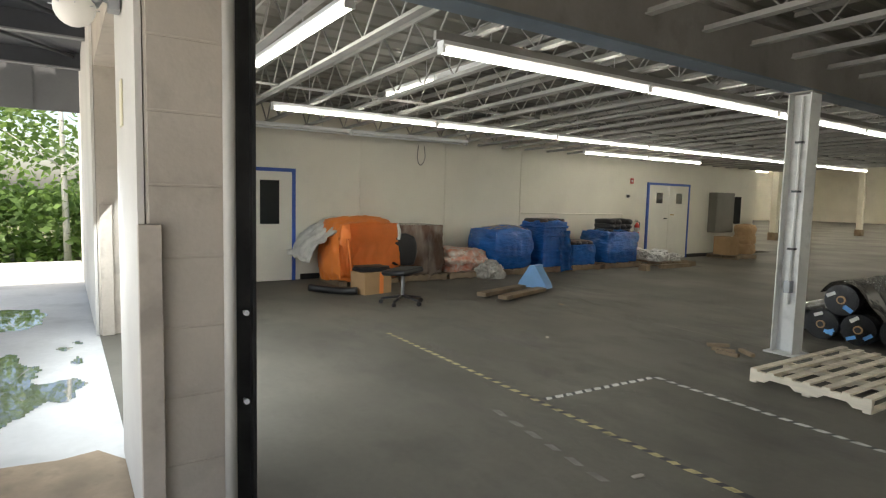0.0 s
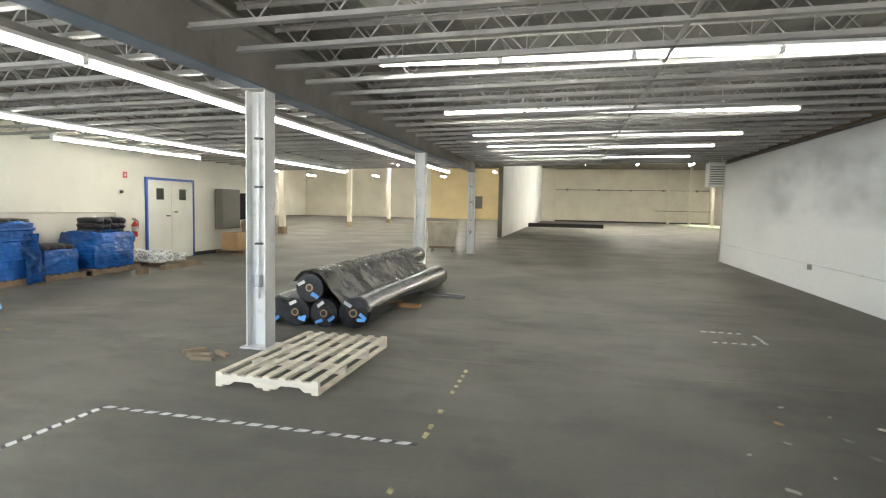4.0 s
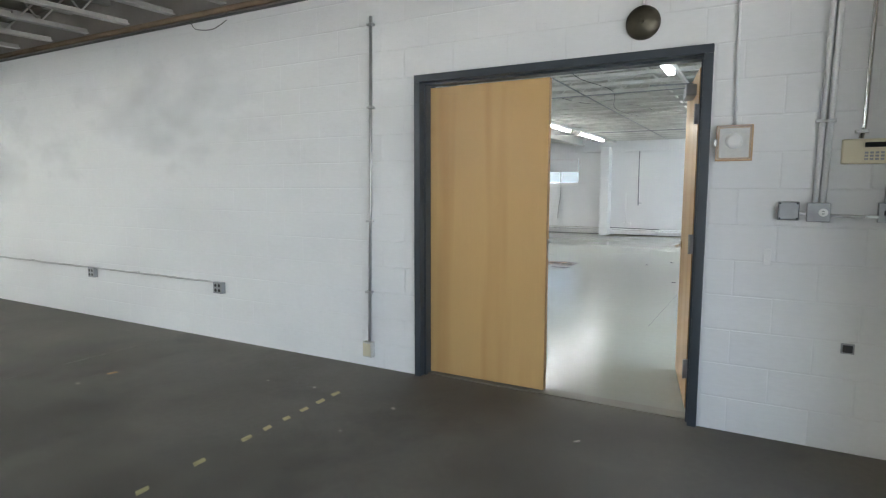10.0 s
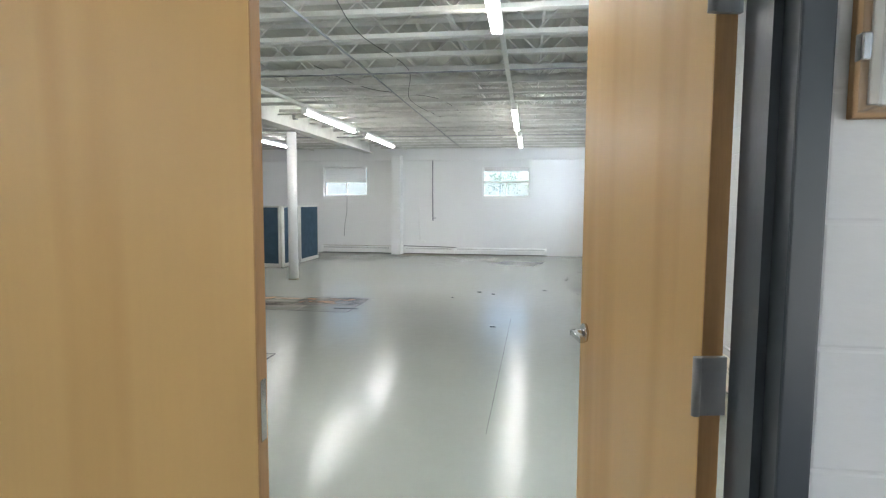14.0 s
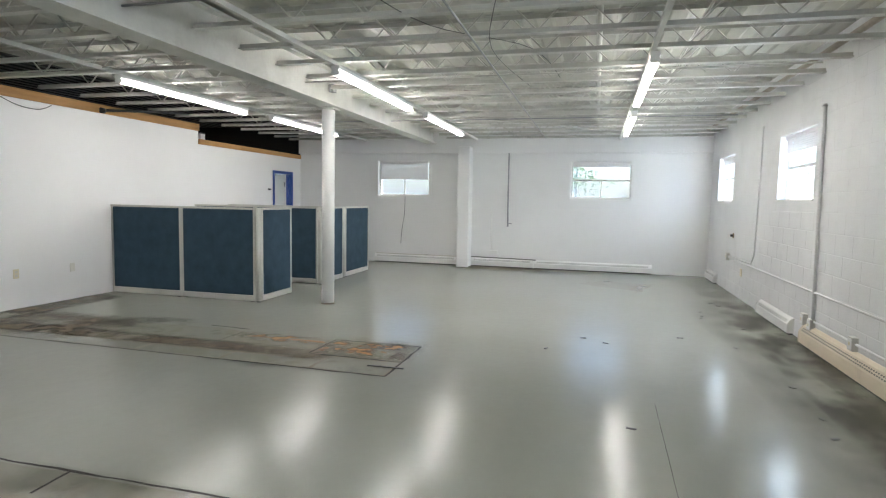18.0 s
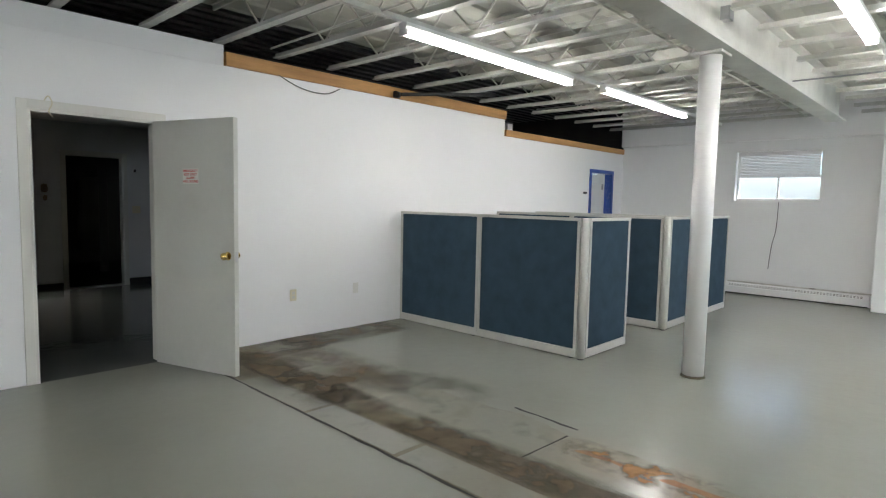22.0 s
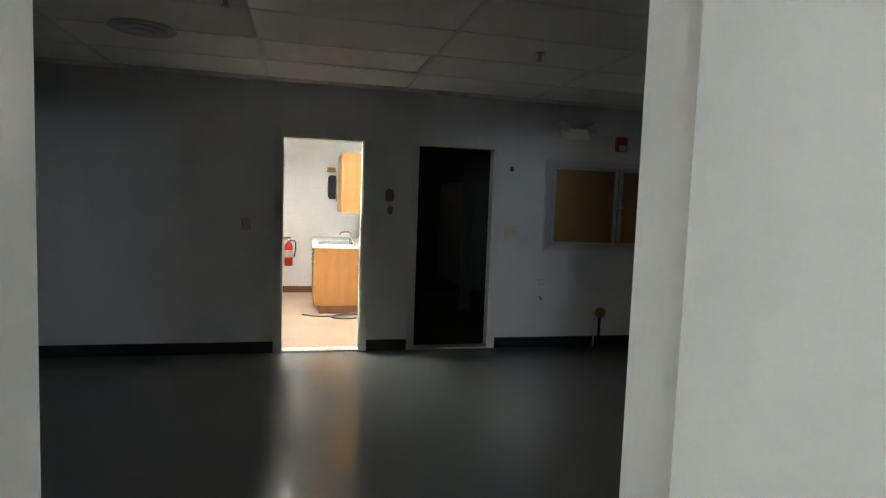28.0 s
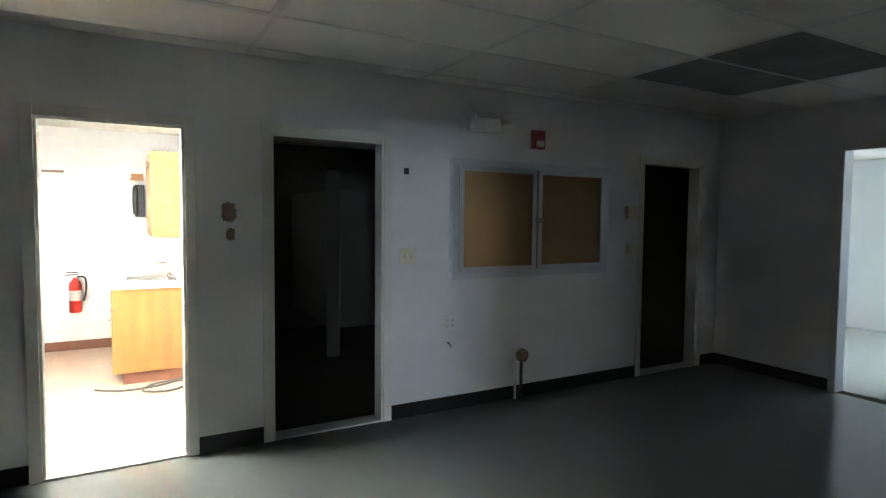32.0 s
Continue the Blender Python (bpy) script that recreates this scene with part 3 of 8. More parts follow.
tagged(part("wall_panel_yellow", box(-17.0, 71.9, 0, -3.36, 71.99, 6.2), m_yellow_wall), "yellow painted stretch of the hall's end wall", "wall", "", "structure")
tagged(part("ceiling_hall", box(-34.2, 18.4, 6.2, 15.7, 72.2, 6.3), m_deck), "grey roof of the far hall", "ceiling", "", "structure")
tagged(part("door_hall_large", boxes((-1.6, 71.9, 0.1, 16.0 - 4.2, 71.98, 2.4), (-1.6, 71.9, 2.44, 11.8, 71.98, 4.8)), m_cream), "large cream sectional door in the end wall", "door", "", "structure")


# Skylight coming in by the second loading door.
day = bpy.data.lights.new("loading_daylight", "AREA")
day.shape, day.size, day.size_y, day.energy, day.color = "RECTANGLE", 3.0, 2.0, 44.0, (0.78, 0.89, 1.0)
new("loading_daylight", day).matrix_world = look((-5.27, 0.95, 1.6), (-5.0, 3.0, 0.0))


def ribbed(x0, y0, x1, y1, zf, along, pitch, deep, material, name, label):
    """A sheet of ribbed steel deck. zf gives its height from x."""
    bm = bmesh.new()
    prof, u, end = [], (x0 if along == "y" else y0), (x1 if along == "y" else y1)
    while u < end:
        for du, dz in ((0, 0), (pitch * 0.45, 0), (pitch * 0.55, deep), (pitch * 0.9, deep)):
            prof.append((min(u + du, end), dz))
        u += pitch
    last = None
    for a, dz in prof:
        pa, pb = ((a, y0), (a, y1)) if along == "y" else ((x0, a), (x1, a))
        pair = [bm.verts.new((*q, zf(q[0]) + dz)) for q in (pa, pb)]
        if last:
            bm.faces.new((last[0], pair[0], pair[1], last[1]))
        last = pair
    return tagged(part(name, bm, material), label, "ceiling", "", "structure")


ribbed(-9.95, 1.0, 4.6, 20.1, roof, "y", 0.3, 0.016, m_deck, "ceiling_warehouse", "grey ribbed steel roof deck over open joists")
# Unseen slab, added so that no sky light leaks past the deck.
tagged(part("ceiling_top_warehouse", box(-10.2, 0.9, 3.5, 4.72, 20.2, 3.6), m_deck), "unseen slab over the warehouse deck, added to keep sky light out", "ceiling", "", "structure")


def joist(length, depth, material, chord=0.075, panel=0.61, label="", overhang=0.0, seat=0.0):
    """An open-web bar joist along x, its bottom chord at z = 0."""
    t = thing("roof_joist", label, "joist")
    c, w = chord / 2, 0.011
    turn = Matrix.Rotation(radians(-90), 4, "Z")
    for name, outline in (("bottom_chord", [(-c, 0), (c, 0), (c, 0.01), (w, 0.01), (w, 0.045), (-w, 0.045), (-w, 0.01), (-c, 0.01)]),
                          ("top_chord", [(-c, depth), (-c, depth - 0.01), (-w, depth - 0.01), (-w, depth - 0.05), (w, depth - 0.05), (w, depth - 0.01), (c, depth - 0.01), (c, depth)])):
        bm = extrude_xz(outline, 0.0, length)
        bmesh.ops.transform(bm, matrix=turn, verts=bm.verts[:])
        part(name, bm, material, t)
    pts, x, k = [], 0.25 + overhang, 0
    while x < length - 0.1 - overhang:
        pts.append((x, 0, 0.025 if k % 2 else depth - 0.03))
        x += panel / 2
        k += 1
    cable("web", pts, 0.011, material, t, steps=1, n=5)
    if seat:
        part("seat", boxes((length - 0.04, -c, depth - 0.075, length + seat, c, depth - 0.002)), material, t)
    return t


first_e = joist(7.08, 0.4, m_joist, label="grey steel bar joist under the roof deck", seat=0.24)
first_e.matrix_basis = pose(-2.72, 1.95, 2.75, 0, -math.degrees(math.atan(SLOPE)), 0)
first_w = joist(6.75, 0.4, m_joist, label="grey steel bar joist under the roof deck")
first_w.matrix_basis = pose(-9.88, 1.95, 2.582, 0, -math.degrees(math.atan(SLOPE)), 0)
for first, x, z in ((first_e, -2.72, 2.75), (first_w, -9.88, 2.582)):
    first["group"] = "joists over the warehouse"
    for k in range(1, 28):
        copy_thing(first, pose(x, 1.95 + 0.65 * k, z, 0, -math.degrees(math.atan(SLOPE)), 0))


def i_beam(name, length, w, h, material, label, flange=None):
    """A rolled beam along y from 0, its underside at z = 0."""
    t = thing(name, label, "beam", kind="structure")
    part("bottom_flange", box(-w / 2, 0, 0, w / 2, length, 0.02), flange or material, t)
    part("web", box(-0.03, 0, 0.02, 0.03, length, h - 0.02), material, t)
    part("top_flange", box(-w / 2, 0, h - 0.02, w / 2, length, h), material, t)
    return t


beam = i_beam("roof_beam", 18.6, 0.2, 0.5, m_beam, "brown-grey steel beam with a blue-grey lower flange over the columns", m_bluebeam)
beam.matrix_basis = pose(-2.97, 1.2, 2.59)


def column(x, y, label, loaded):
    t = thing("steel_column", label, "column", x, y, 0, group="columns under the roof beam")
    part("web", box(-0.1, -0.006, 0.01, 0.1, 0.006, 2.58), m_colgrey, t)
    for s in (-1, 1):
        part("flange", box(s * 0.1 - 0.007, -0.1, 0.01, s * 0.1 + 0.007, 0.1, 2.58, 0.003), m_colgrey, t)
    part("base_plate", box(-0.15, -0.15, 0, 0.15, 0.15, 0.014), m_colgrey, t)
    part("cap_plate", box(-0.13, -0.13, 2.575, 0.13, 0.13, 2.588), m_beam, t)
    if loaded:
        part("conduit", rod((0.0, -0.035, 0.5), (0.0, -0.035, 2.55), 0.012), m_white, t, "white painted conduit")
        part("switch_box", box(-0.03, -0.085, 0.62, 0.03, -0.008, 0.74, 0.004), m_boxgrey, t, "small grey electrical box")
        for z in (1.05, 1.62, 2.1):
            part("strap", boxes((-0.035, -0.06, z, 0.035, -0.008, z + 0.02)), m_black, t, "black strap")
    return t


column(-2.97, 6.64, "light grey steel column with a conduit and chipped paint", True)
column(-2.97, 13.05, "light grey steel column behind the film rolls", False)
column(-2.97, 19.46, "light grey steel column with tape scraps", True)


def strip_light(length, glowing, label, two=True, group="", hang=0.0):
    """A bare-tube strip lamp along y, its housing's top at z = 0, on hangers of the given length."""
    t = thing("strip_light", label, "light", group=group)
    part("housing", extrude_xz([(-0.044, 0), (-0.044, -0.03), (-0.026, -0.052), (0.026, -0.052), (0.044, -0.03), (0.044, 0)], 0.0, length), m_white, t)
    for x in ((-0.024, 0.024) if two else (0.0,)):
        part("tube", rod((x, 0.03, -0.078), (x, length - 0.03, -0.074), 0.014, 10), glowing, t)
    for y in (0.012, length - 0.012):
        part("socket", box(-0.042, y - 0.011, -0.094, 0.042, y + 0.011, -0.05, 0.003), m_white, t)
    if hang:
        for y in (length * 0.2, length * 0.8):
            part("hanger", rod((0, y, -0.005), (0, y, hang), 0.004, 6), m_steel, t)
    return t


lit = strip_light(2.425, g_ware, "lit bare-tube fluorescent strip light in a long row", group="warehouse strip lights", hang=0.4)
lit.matrix_basis = pose(-3.85, 2.95, 2.66)
for k in range(1, 7):
    copy_thing(lit, pose(-3.85, 2.95 + 2.44 * k, 2.66))
for k in range(7):
    copy_thing(lit, pose(-7.4, 2.75 + 2.44 * k, 2.63))
short = strip_light(2.05, g_ware, "lit bare-tube fluorescent strip light over the goods", group="warehouse strip lights", hang=0.4)
short.matrix_basis = pose(-8.75, 9.75, 2.59)
copy_thing(short, pose(-8.75, 11.82, 2.59))
for x, y0, n, z in ((-3.85, 2.9, 17.0, 2.66), (-7.4, 2.9, 16.6, 2.62)):
    tagged(part("light_rail", box(x - 0.02, y0, z + 0.001, x + 0.02, y0 + n, z + 0.066 + (x + 3.85) * SLOPE * 1.5), m_joist), "grey steel channel carrying the strip lights", "rail")
high = strip_light(1.215, g_ware, "lit bare-tube fluorescent strip light set between joists", group="warehouse cross lights", hang=0.27)
high.matrix_basis = pose(3.05, 6.93, 2.95, 0, 0, 90)
for y in (6.93, 9.98, 12.6, 14.65, 17.2):
    for k in range(4):
        if (y, k) != (6.93, 0):
            copy_thing(high, pose(3.05 - 1.22 * k, y, 2.95, 0, 0, 90))
copy_thing(high, pose(-5.2, 2.28, 2.9, 0, 0, 90))
copy_thing(high, pose(-4.0, 2.28, 2.9, 0, 0, 90))
copy_thing(high, pose(-5.85, 4.2, 2.9, 0, 0, 90))
dead = strip_light(2.4, m_deadtube, "unlit bare-tube fluorescent strip light beside the wall", group="unlit strip lights", hang=0.5)
dead.matrix_basis = pose(-9.2, 2.2, 2.6)
copy_thing(dead, pose(-9.2, 4.63, 2.6))
spare = strip_light(1.215, m_deadtube, "unlit bare-tube fluorescent strip light set between joists", group="unlit strip lights", hang=0.3)
spare.matrix_basis = pose(-4.62, 4.2, 2.9, 0, 0, 90)
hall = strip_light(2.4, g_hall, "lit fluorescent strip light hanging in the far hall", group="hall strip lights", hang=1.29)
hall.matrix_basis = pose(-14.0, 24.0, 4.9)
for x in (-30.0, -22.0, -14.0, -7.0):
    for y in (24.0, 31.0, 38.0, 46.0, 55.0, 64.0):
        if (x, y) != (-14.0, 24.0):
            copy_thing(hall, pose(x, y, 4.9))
for x in (-6.6, 0.9):
    t = thing("joist_bridging", "thin grey steel angle bracing the joists", "bracing", group="joist bracing")
    part("rod", box(x - 0.015, 1.9, roof(x) - 0.405, x + 0.015, 19.6, roof(x) - 0.4 + 0.02), m_joist, t)
# Added lamps, mostly hidden by the low roof, that light the far hall.
top = strip_light(2.4, g_hall, "added strip light under the high hall roof, mostly out of view", group="high hall strip lights", hang=0.09)
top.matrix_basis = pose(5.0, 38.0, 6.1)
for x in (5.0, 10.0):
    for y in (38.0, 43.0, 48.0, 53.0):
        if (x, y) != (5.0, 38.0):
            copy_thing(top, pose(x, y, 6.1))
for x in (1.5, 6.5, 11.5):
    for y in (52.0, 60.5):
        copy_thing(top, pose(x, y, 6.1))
tagged(part("wall_pier", box(-3.19, 70.6, 0, -1.7, 71.89, 6.19), m_cream), "cream pier in the corner of the hall", "wall", "", "structure")
tagged(part("wall_base_strip", box(-1.69, 71.8, 0.001, 15.49, 71.89, 0.16), m_black), "black strip along the foot of the end wall", "trim", "", "structure")
t = thing("wall_rail", "thin grey pipe along the end wall of the hall", "pipe", -1.6, 71.8, 3.75)
part("pipe", rod((0, 0, 0), (17.0, 0, 0.05), 0.035, 8), m_cabgrey, t)
for k in range(5):
    part("bracket", box(1.2 + 3.6 * k, -0.08, -0.1, 1.4 + 3.6 * k, 0.08, 0.12), m_cabgrey, t)
for x, y in ((10.9, 70.5), (12.8, 68.5), (13.2, 60.0)):
    t = thing("hall_post", "slim cream steel post before the end wall", "column", x, y, 0, group="posts at the hall's end")
    part("shaft", box(-0.13, -0.13, 0, 0.13, 0.13, 6.19, 0.01), m_cream, t)
t = thing("low_rail", "grey rail between the posts of the hall", "rail", 9.4, 70.35, 1.45)
part("bar", box(0, -0.03, -0.03, 6.0, 0.03, 0.03, 0.004), m_cabgrey, t)
for x, y in ((-13.5, 27.0), (-14.2, 37.5), (-15.0, 48.5)):
    t = thing("hall_column", "cream painted steel column with a dark foot", "column", x, y, 0, group="columns in the far hall")
    part("shaft", box(-0.13, -0.13, 0, 0.13, 0.13, 6.2, 0.01), m_cream, t)
    part("foot", box(-0.17, -0.17, 0, 0.17, 0.17, 0.35, 0.01), m_oldwood, t, "rusty brown foot")
# Block stands in for a dark strip; the darkness is put into its colour.
tagged(part("floor_barrier", box(-3.15, 48.2, 0, 2.7, 48.75, 0.3, 0.02), m_black), "long low black block standing for a dark strip on the hall floor", "barrier")


def sheet(name, label, corners, material):
    """A thin film of dirt on a floor or wall."""
    bm = bmesh.new()
    bm.faces.new([bm.verts.new(c) for c in corners])
    ob = tagged(part(name, bm, material), label, "stain", "", "structure")
    ob.visible_shadow = False
    return ob


def floor_sheet(label, x0, y0, x1, y1, material, z=0.0042):
    return sheet("floor_grime", label, ((x0, y0, z), (x1, y0, z), (x1, y1, z), (x0, y1, z)), material)


sheet("wall_smudge", "soft grey smudges along the top of the block wall", ((4.494, 3.0, 1.2), (4.494, 3.0, 2.86), (4.494, 17.5, 2.86), (4.494, 17.5, 1.2)), m_smudge)
floor_sheet("pale scuffs and dust on the concrete near the loading doors", -8.6, 1.3, 0.4, 9.5, m_scuff, 0.0034)
floor_sheet("pale scuffs on the concrete along the block wall", -1.5, 5.2, 4.4, 12.5, m_scuff, 0.0034)
floor_sheet("dark grime on the concrete before the double doors", 0.6, 1.25, 4.47, 7.5, m_soot)


slab("floor_doorway", 4.5, DOOR_Y0, 4.7, DOOR_Y1, -0.002, m_slab, "scuffed dark doorway sill")
# The double doors between warehouse and office.
t = thing("door_frame", "dark slate-blue steel double door frame", "door frame", kind="structure")
for y0, y1 in ((DOOR_Y0, DOOR_Y0 + 0.05), (DOOR_Y1 - 0.05, DOOR_Y1)):
    part("jamb", box(4.47, y0, 0, 4.703, y1, DOOR_H - 0.05, 0.004), m_slate, t)
part("head", box(4.47, DOOR_Y0, DOOR_H - 0.05, 4.703, DOOR_Y1, DOOR_H, 0.004), m_slate, t)
part("stop", boxes((4.53, DOOR_Y0 + 0.05, 0, 4.6, DOOR_Y0 + 0.066, DOOR_H - 0.05), (4.53, DOOR_Y1 - 0.066, 0, 4.6, DOOR_Y1 - 0.05, DOOR_H - 0.05),
                   (4.53, DOOR_Y0 + 0.066, DOOR_H - 0.066, 4.6, DOOR_Y1 - 0.066, DOOR_H - 0.05)), m_slate, t)
part("threshold", box(4.56, DOOR_Y0 + 0.05, -0.002, 4.68, DOOR_Y1 - 0.05, 0.006, 0.002), m_cabgrey, t, "worn metal threshold")


def birch_leaf(label, lever, w=0.9105):
    """A flush leaf hinged at the origin, drawn along +y, its faces in x."""
    t = thing("door_leaf", label, "door", group="pair of birch doors")
    part("slab", box(-0.022, 0.004, 0.012, 0.022, w - 0.0025, 2.125, 0.002), m_birch, t)
    part("edge_band", box(-0.021, w - 0.0023, 0.013, 0.021, w, 2.124), m_birch_edge, t, "darker wooden edge")
    part("edge_band", box(-0.021, 0.0015, 0.013, 0.021, 0.0038, 2.124), m_birch_edge, t, "darker wooden edge")
    for z in (0.27, 1.06, 1.85):
        h = part("hinge", box(-0.03, -0.012, z - 0.06, 0.024, 0.0012, z + 0.06, 0.001), m_boxgrey, t, "dull steel hinge")
        part("knuckle", rod((-0.036, -0.01, z - 0.06), (-0.036, -0.01, z + 0.06), 0.009), m_boxgrey, h)
    if lever:
        for s in (-1, 1):
            r = part("lever_handle", rod((s * 0.022, w - 0.07, 0.98), (s * 0.034, w - 0.07, 0.98), 0.032, 20), m_chrome, t, "brushed chrome lever handle")
            part("lever", boxes((min(s * 0.034, s * 0.075), w - 0.08, 0.97, max(s * 0.034, s * 0.075), w - 0.06, 0.99), (min(s * 0.055, s * 0.075), w - 0.18, 0.97, max(s * 0.055, s * 0.075), w - 0.06, 0.99), bevel=0.003), m_chrome, r)
        c = part("closer", box(-0.085, 0.12, 1.98, -0.024, 0.36, 2.05, 0.006), m_boxgrey, t, "grey hydraulic door closer")
        part("arm", boxes((-0.06, 0.2, 2.052, -0.035, 0.235, 2.062), (-0.3, 0.205, 2.062, -0.04, 0.23, 2.07)), m_boxgrey, c)
    part("strike_plate", box(-0.012, w + 0.0002, 0.93, 0.012, w + 0.002, 1.06), m_chrome, t, "steel latch plate")
    return t


left = birch_leaf("closed birch veneer door with darker grain streaks", False)
left.matrix_basis = pose(4.625, DOOR_Y1 - 0.053, 0, 0, 0, 0) @ Matrix.Diagonal((1, -1, 1, 1))
right = birch_leaf("birch veneer door standing open with lever and closer", True, 0.882)
right.matrix_basis = pose(4.737, DOOR_Y0 + 0.07, 0, 0, 0, -79.5)



# ---- things on the block wall beside the double doors ----
def wall_box(name, label, category, y, z, w, h, d, material, x=4.496, parts=()):
    t = thing(name, label, category, x, y, z)
    part("body", box(-d, -w / 2, -h / 2, 0, w / 2, h / 2, min(w, h) * 0.06), material, t)
    return t


def pipe_run(name, label, pts, r, material, straps=(), category="conduit", group=""):
    t = thing(name, label, category, group=group)
    cable("pipe", pts, r, material, t, steps=6 if category in ("cord", "cable", "wire") else 1, n=8)
    for q in straps:
        part("strap", box(q[0] - 0.02, q[1] - 0.028, q[2] - 0.008, q[0] + 0.017, q[1] + 0.028, q[2] + 0.008, 0.002), m_steel, t)
    return t


pipe_run("wall_conduit", "thin galvanised conduit running along the block wall", [(4.482, 20.0, 0.56), (4.482, 6.26, 0.535), (4.482, 6.2, 0.53)], 0.009, m_steel,
         [(4.48, y, 0.545) for y in (7.4, 9.4, 11.2, 14.5, 16.3, 18.2)])
for y in (6.175, 8.16, 13.2):
    t = wall_box("outlet_box", "grey steel quad outlet box on the block wall", "outlet", y, 0.49, 0.115, 0.105, 0.045, m_boxgrey)
    for dy in (-0.024, 0.024):
        for dz in (-0.022, 0.022):
            part("socket", rod((-0.0465, dy, dz), (-0.044, dy, dz), 0.015, 14), m_black, t)
pipe_run("wall_conduit", "galvanised conduit rising to the ceiling beside the doors", [(4.48, 4.49, 0.2), (4.48, 4.465, 1.4), (4.48, 4.445, 2.66)], 0.012, m_steel,
         [(4.478, 4.485, 0.6), (4.478, 4.47, 1.15), (4.478, 4.45, 2.0), (4.478, 4.446, 2.6)])
t = wall_box("outlet_box", "pale outlet box at the foot of the conduit", "outlet", 4.495, 0.145, 0.085, 0.12, 0.045, m_trim)
part("cover", box(-0.049, -0.035, -0.05, -0.0455, 0.035, 0.05, 0.002), m_ivory, t)
t = thing("alarm_bell", "round bronze alarm bell above the double doors", "bell", 4.498, 2.51, 2.36)
bm = lathe([(0.092, 0.0), (0.098, 0.012), (0.095, 0.03), (0.07, 0.052), (0.03, 0.062), (0.012, 0.066)], 32)
bmesh.ops.rotate(bm, cent=(0, 0, 0), matrix=Matrix.Rotation(radians(-90), 3, "Y"), verts=bm.verts[:])
part("gong", bm, m_bell, t)
part("bolt", rod((-0.066, 0, 0), (-0.08, 0, 0), 0.014, 12), m_bell, t)
part("conduit", rod((-0.012, 0.0, 0.09), (-0.012, 0.0, 0.6), 0.01, 8), m_white, t)
t = thing("thermostat_guard", "wall thermostat in a clear guard on a wooden back plate", "thermostat", 4.497, 2.002, 1.653)
part("back_plate", box(-0.018, -0.092, -0.098, 0, 0.092, 0.098, 0.003), m_cardboard, t)
part("plate", box(-0.026, -0.074, -0.08, -0.0185, 0.074, 0.08, 0.003), m_trim, t)
bm = lathe([(0.045, 0.0), (0.045, 0.012), (0.03, 0.03), (0.022, 0.032)], 28)
bmesh.ops.rotate(bm, cent=(0, 0, 0), matrix=Matrix.Rotation(radians(-90), 3, "Y"), verts=bm.verts[:])
bmesh.ops.translate(bm, vec=(-0.0262, 0, 0.01), verts=bm.verts[:])
part("dial", bm, m_white, t, "round white dial")
for n, bx in (("guard", (-0.075, -0.085, -0.09, -0.071, 0.085, 0.09)), ("guard_side", (-0.071, -0.085, -0.09, -0.0185, -0.081, 0.09)), ("guard_side", (-0.071, 0.081, -0.09, -0.0185, 0.085, 0.09)),
              ("guard_side", (-0.071, -0.081, 0.086, -0.0185, 0.081, 0.09)), ("guard_side", (-0.071, -0.081, -0.09, -0.0185, 0.081, -0.086))):
    g = part(n, box(*bx), m_guard, t, "clear plastic guard")
    g.visible_shadow = False
part("lock", boxes((-0.05, 0.086, -0.02, -0.03, 0.1, 0.02), bevel=0.003), m_chrome, t)
part("conduit", rod((-0.01, 0.0, 0.1), (-0.01, 0.012, 1.2), 0.008, 8), m_block, t, "white painted raceway")
t = wall_box("junction_box", "blank grey steel junction box", "junction box", 1.725, 1.285, 0.1, 0.1, 0.04, m_boxgrey)
part("cover", box(-0.0435, -0.048, -0.048, -0.0405, 0.048, 0.048, 0.008), m_boxgrey, t)
for dy in (-0.04, 0.04):
    for dz in (-0.04, 0.04):
        part("screw", rod((-0.046, dy, dz), (-0.0435, dy, dz), 0.005, 8), m_black, t)
t = wall_box("outlet_box", "grey steel box with a round outlet", "outlet", 1.59, 1.28, 0.105, 0.1, 0.05, m_boxgrey)
part("socket", rod((-0.0535, -0.02, 0), (-0.05, -0.02, 0), 0.021, 18), m_white, t, "round white outlet")
for dz in (-0.007, 0.007):
    part("slot", box(-0.0545, -0.025, dz - 0.002, -0.0536, -0.015, dz + 0.002), m_black, t)
pipe_run("wall_conduit", "short bent conduit between two boxes", [(4.47, 1.68, 1.28), (4.47, 1.66, 1.272), (4.47, 1.645, 1.275)], 0.01, m_block)
for y, top, r, mt in ((1.607, 1.585, 0.013, m_block), (1.573, 1.55, 0.015, m_block)):
    pipe_run("wall_conduit", "white painted conduit rising to the roof", [(4.478, y, 1.33), (4.478, top, 2.3), (4.478, top - 0.01, 3.1)], r, mt, [(4.478, y - 0.006, 1.75)])
t = wall_box("alarm_keypad", "beige alarm keypad with a dark display", "keypad", 1.413, 1.59, 0.19, 0.125, 0.03, m_ivory)
part("display", box(-0.033, -0.085, 0.02, -0.0305, 0.0, 0.045, 0.002), m_acdark, t)
for r in range(3):
    for c in range(4):
        part("key", box(-0.034, -0.082 + c * 0.022, -0.012 - r * 0.016, -0.0305, -0.067 + c * 0.022, -0.002 - r * 0.016, 0.001), m_boxgrey, t)
pipe_run("wall_conduit", "bare steel pipe feeding the keypad", [(4.476, 1.43, 1.655), (4.476, 1.42, 1.72), (4.476, 1.41, 2.4), (4.476, 1.4, 3.1)], 0.011, m_chrome, [(4.476, 1.428, 1.69)])
t = wall_box("switch_box", "grey steel toggle switch box", "switch", 1.31, 1.283, 0.055, 0.1, 0.045, m_boxgrey)
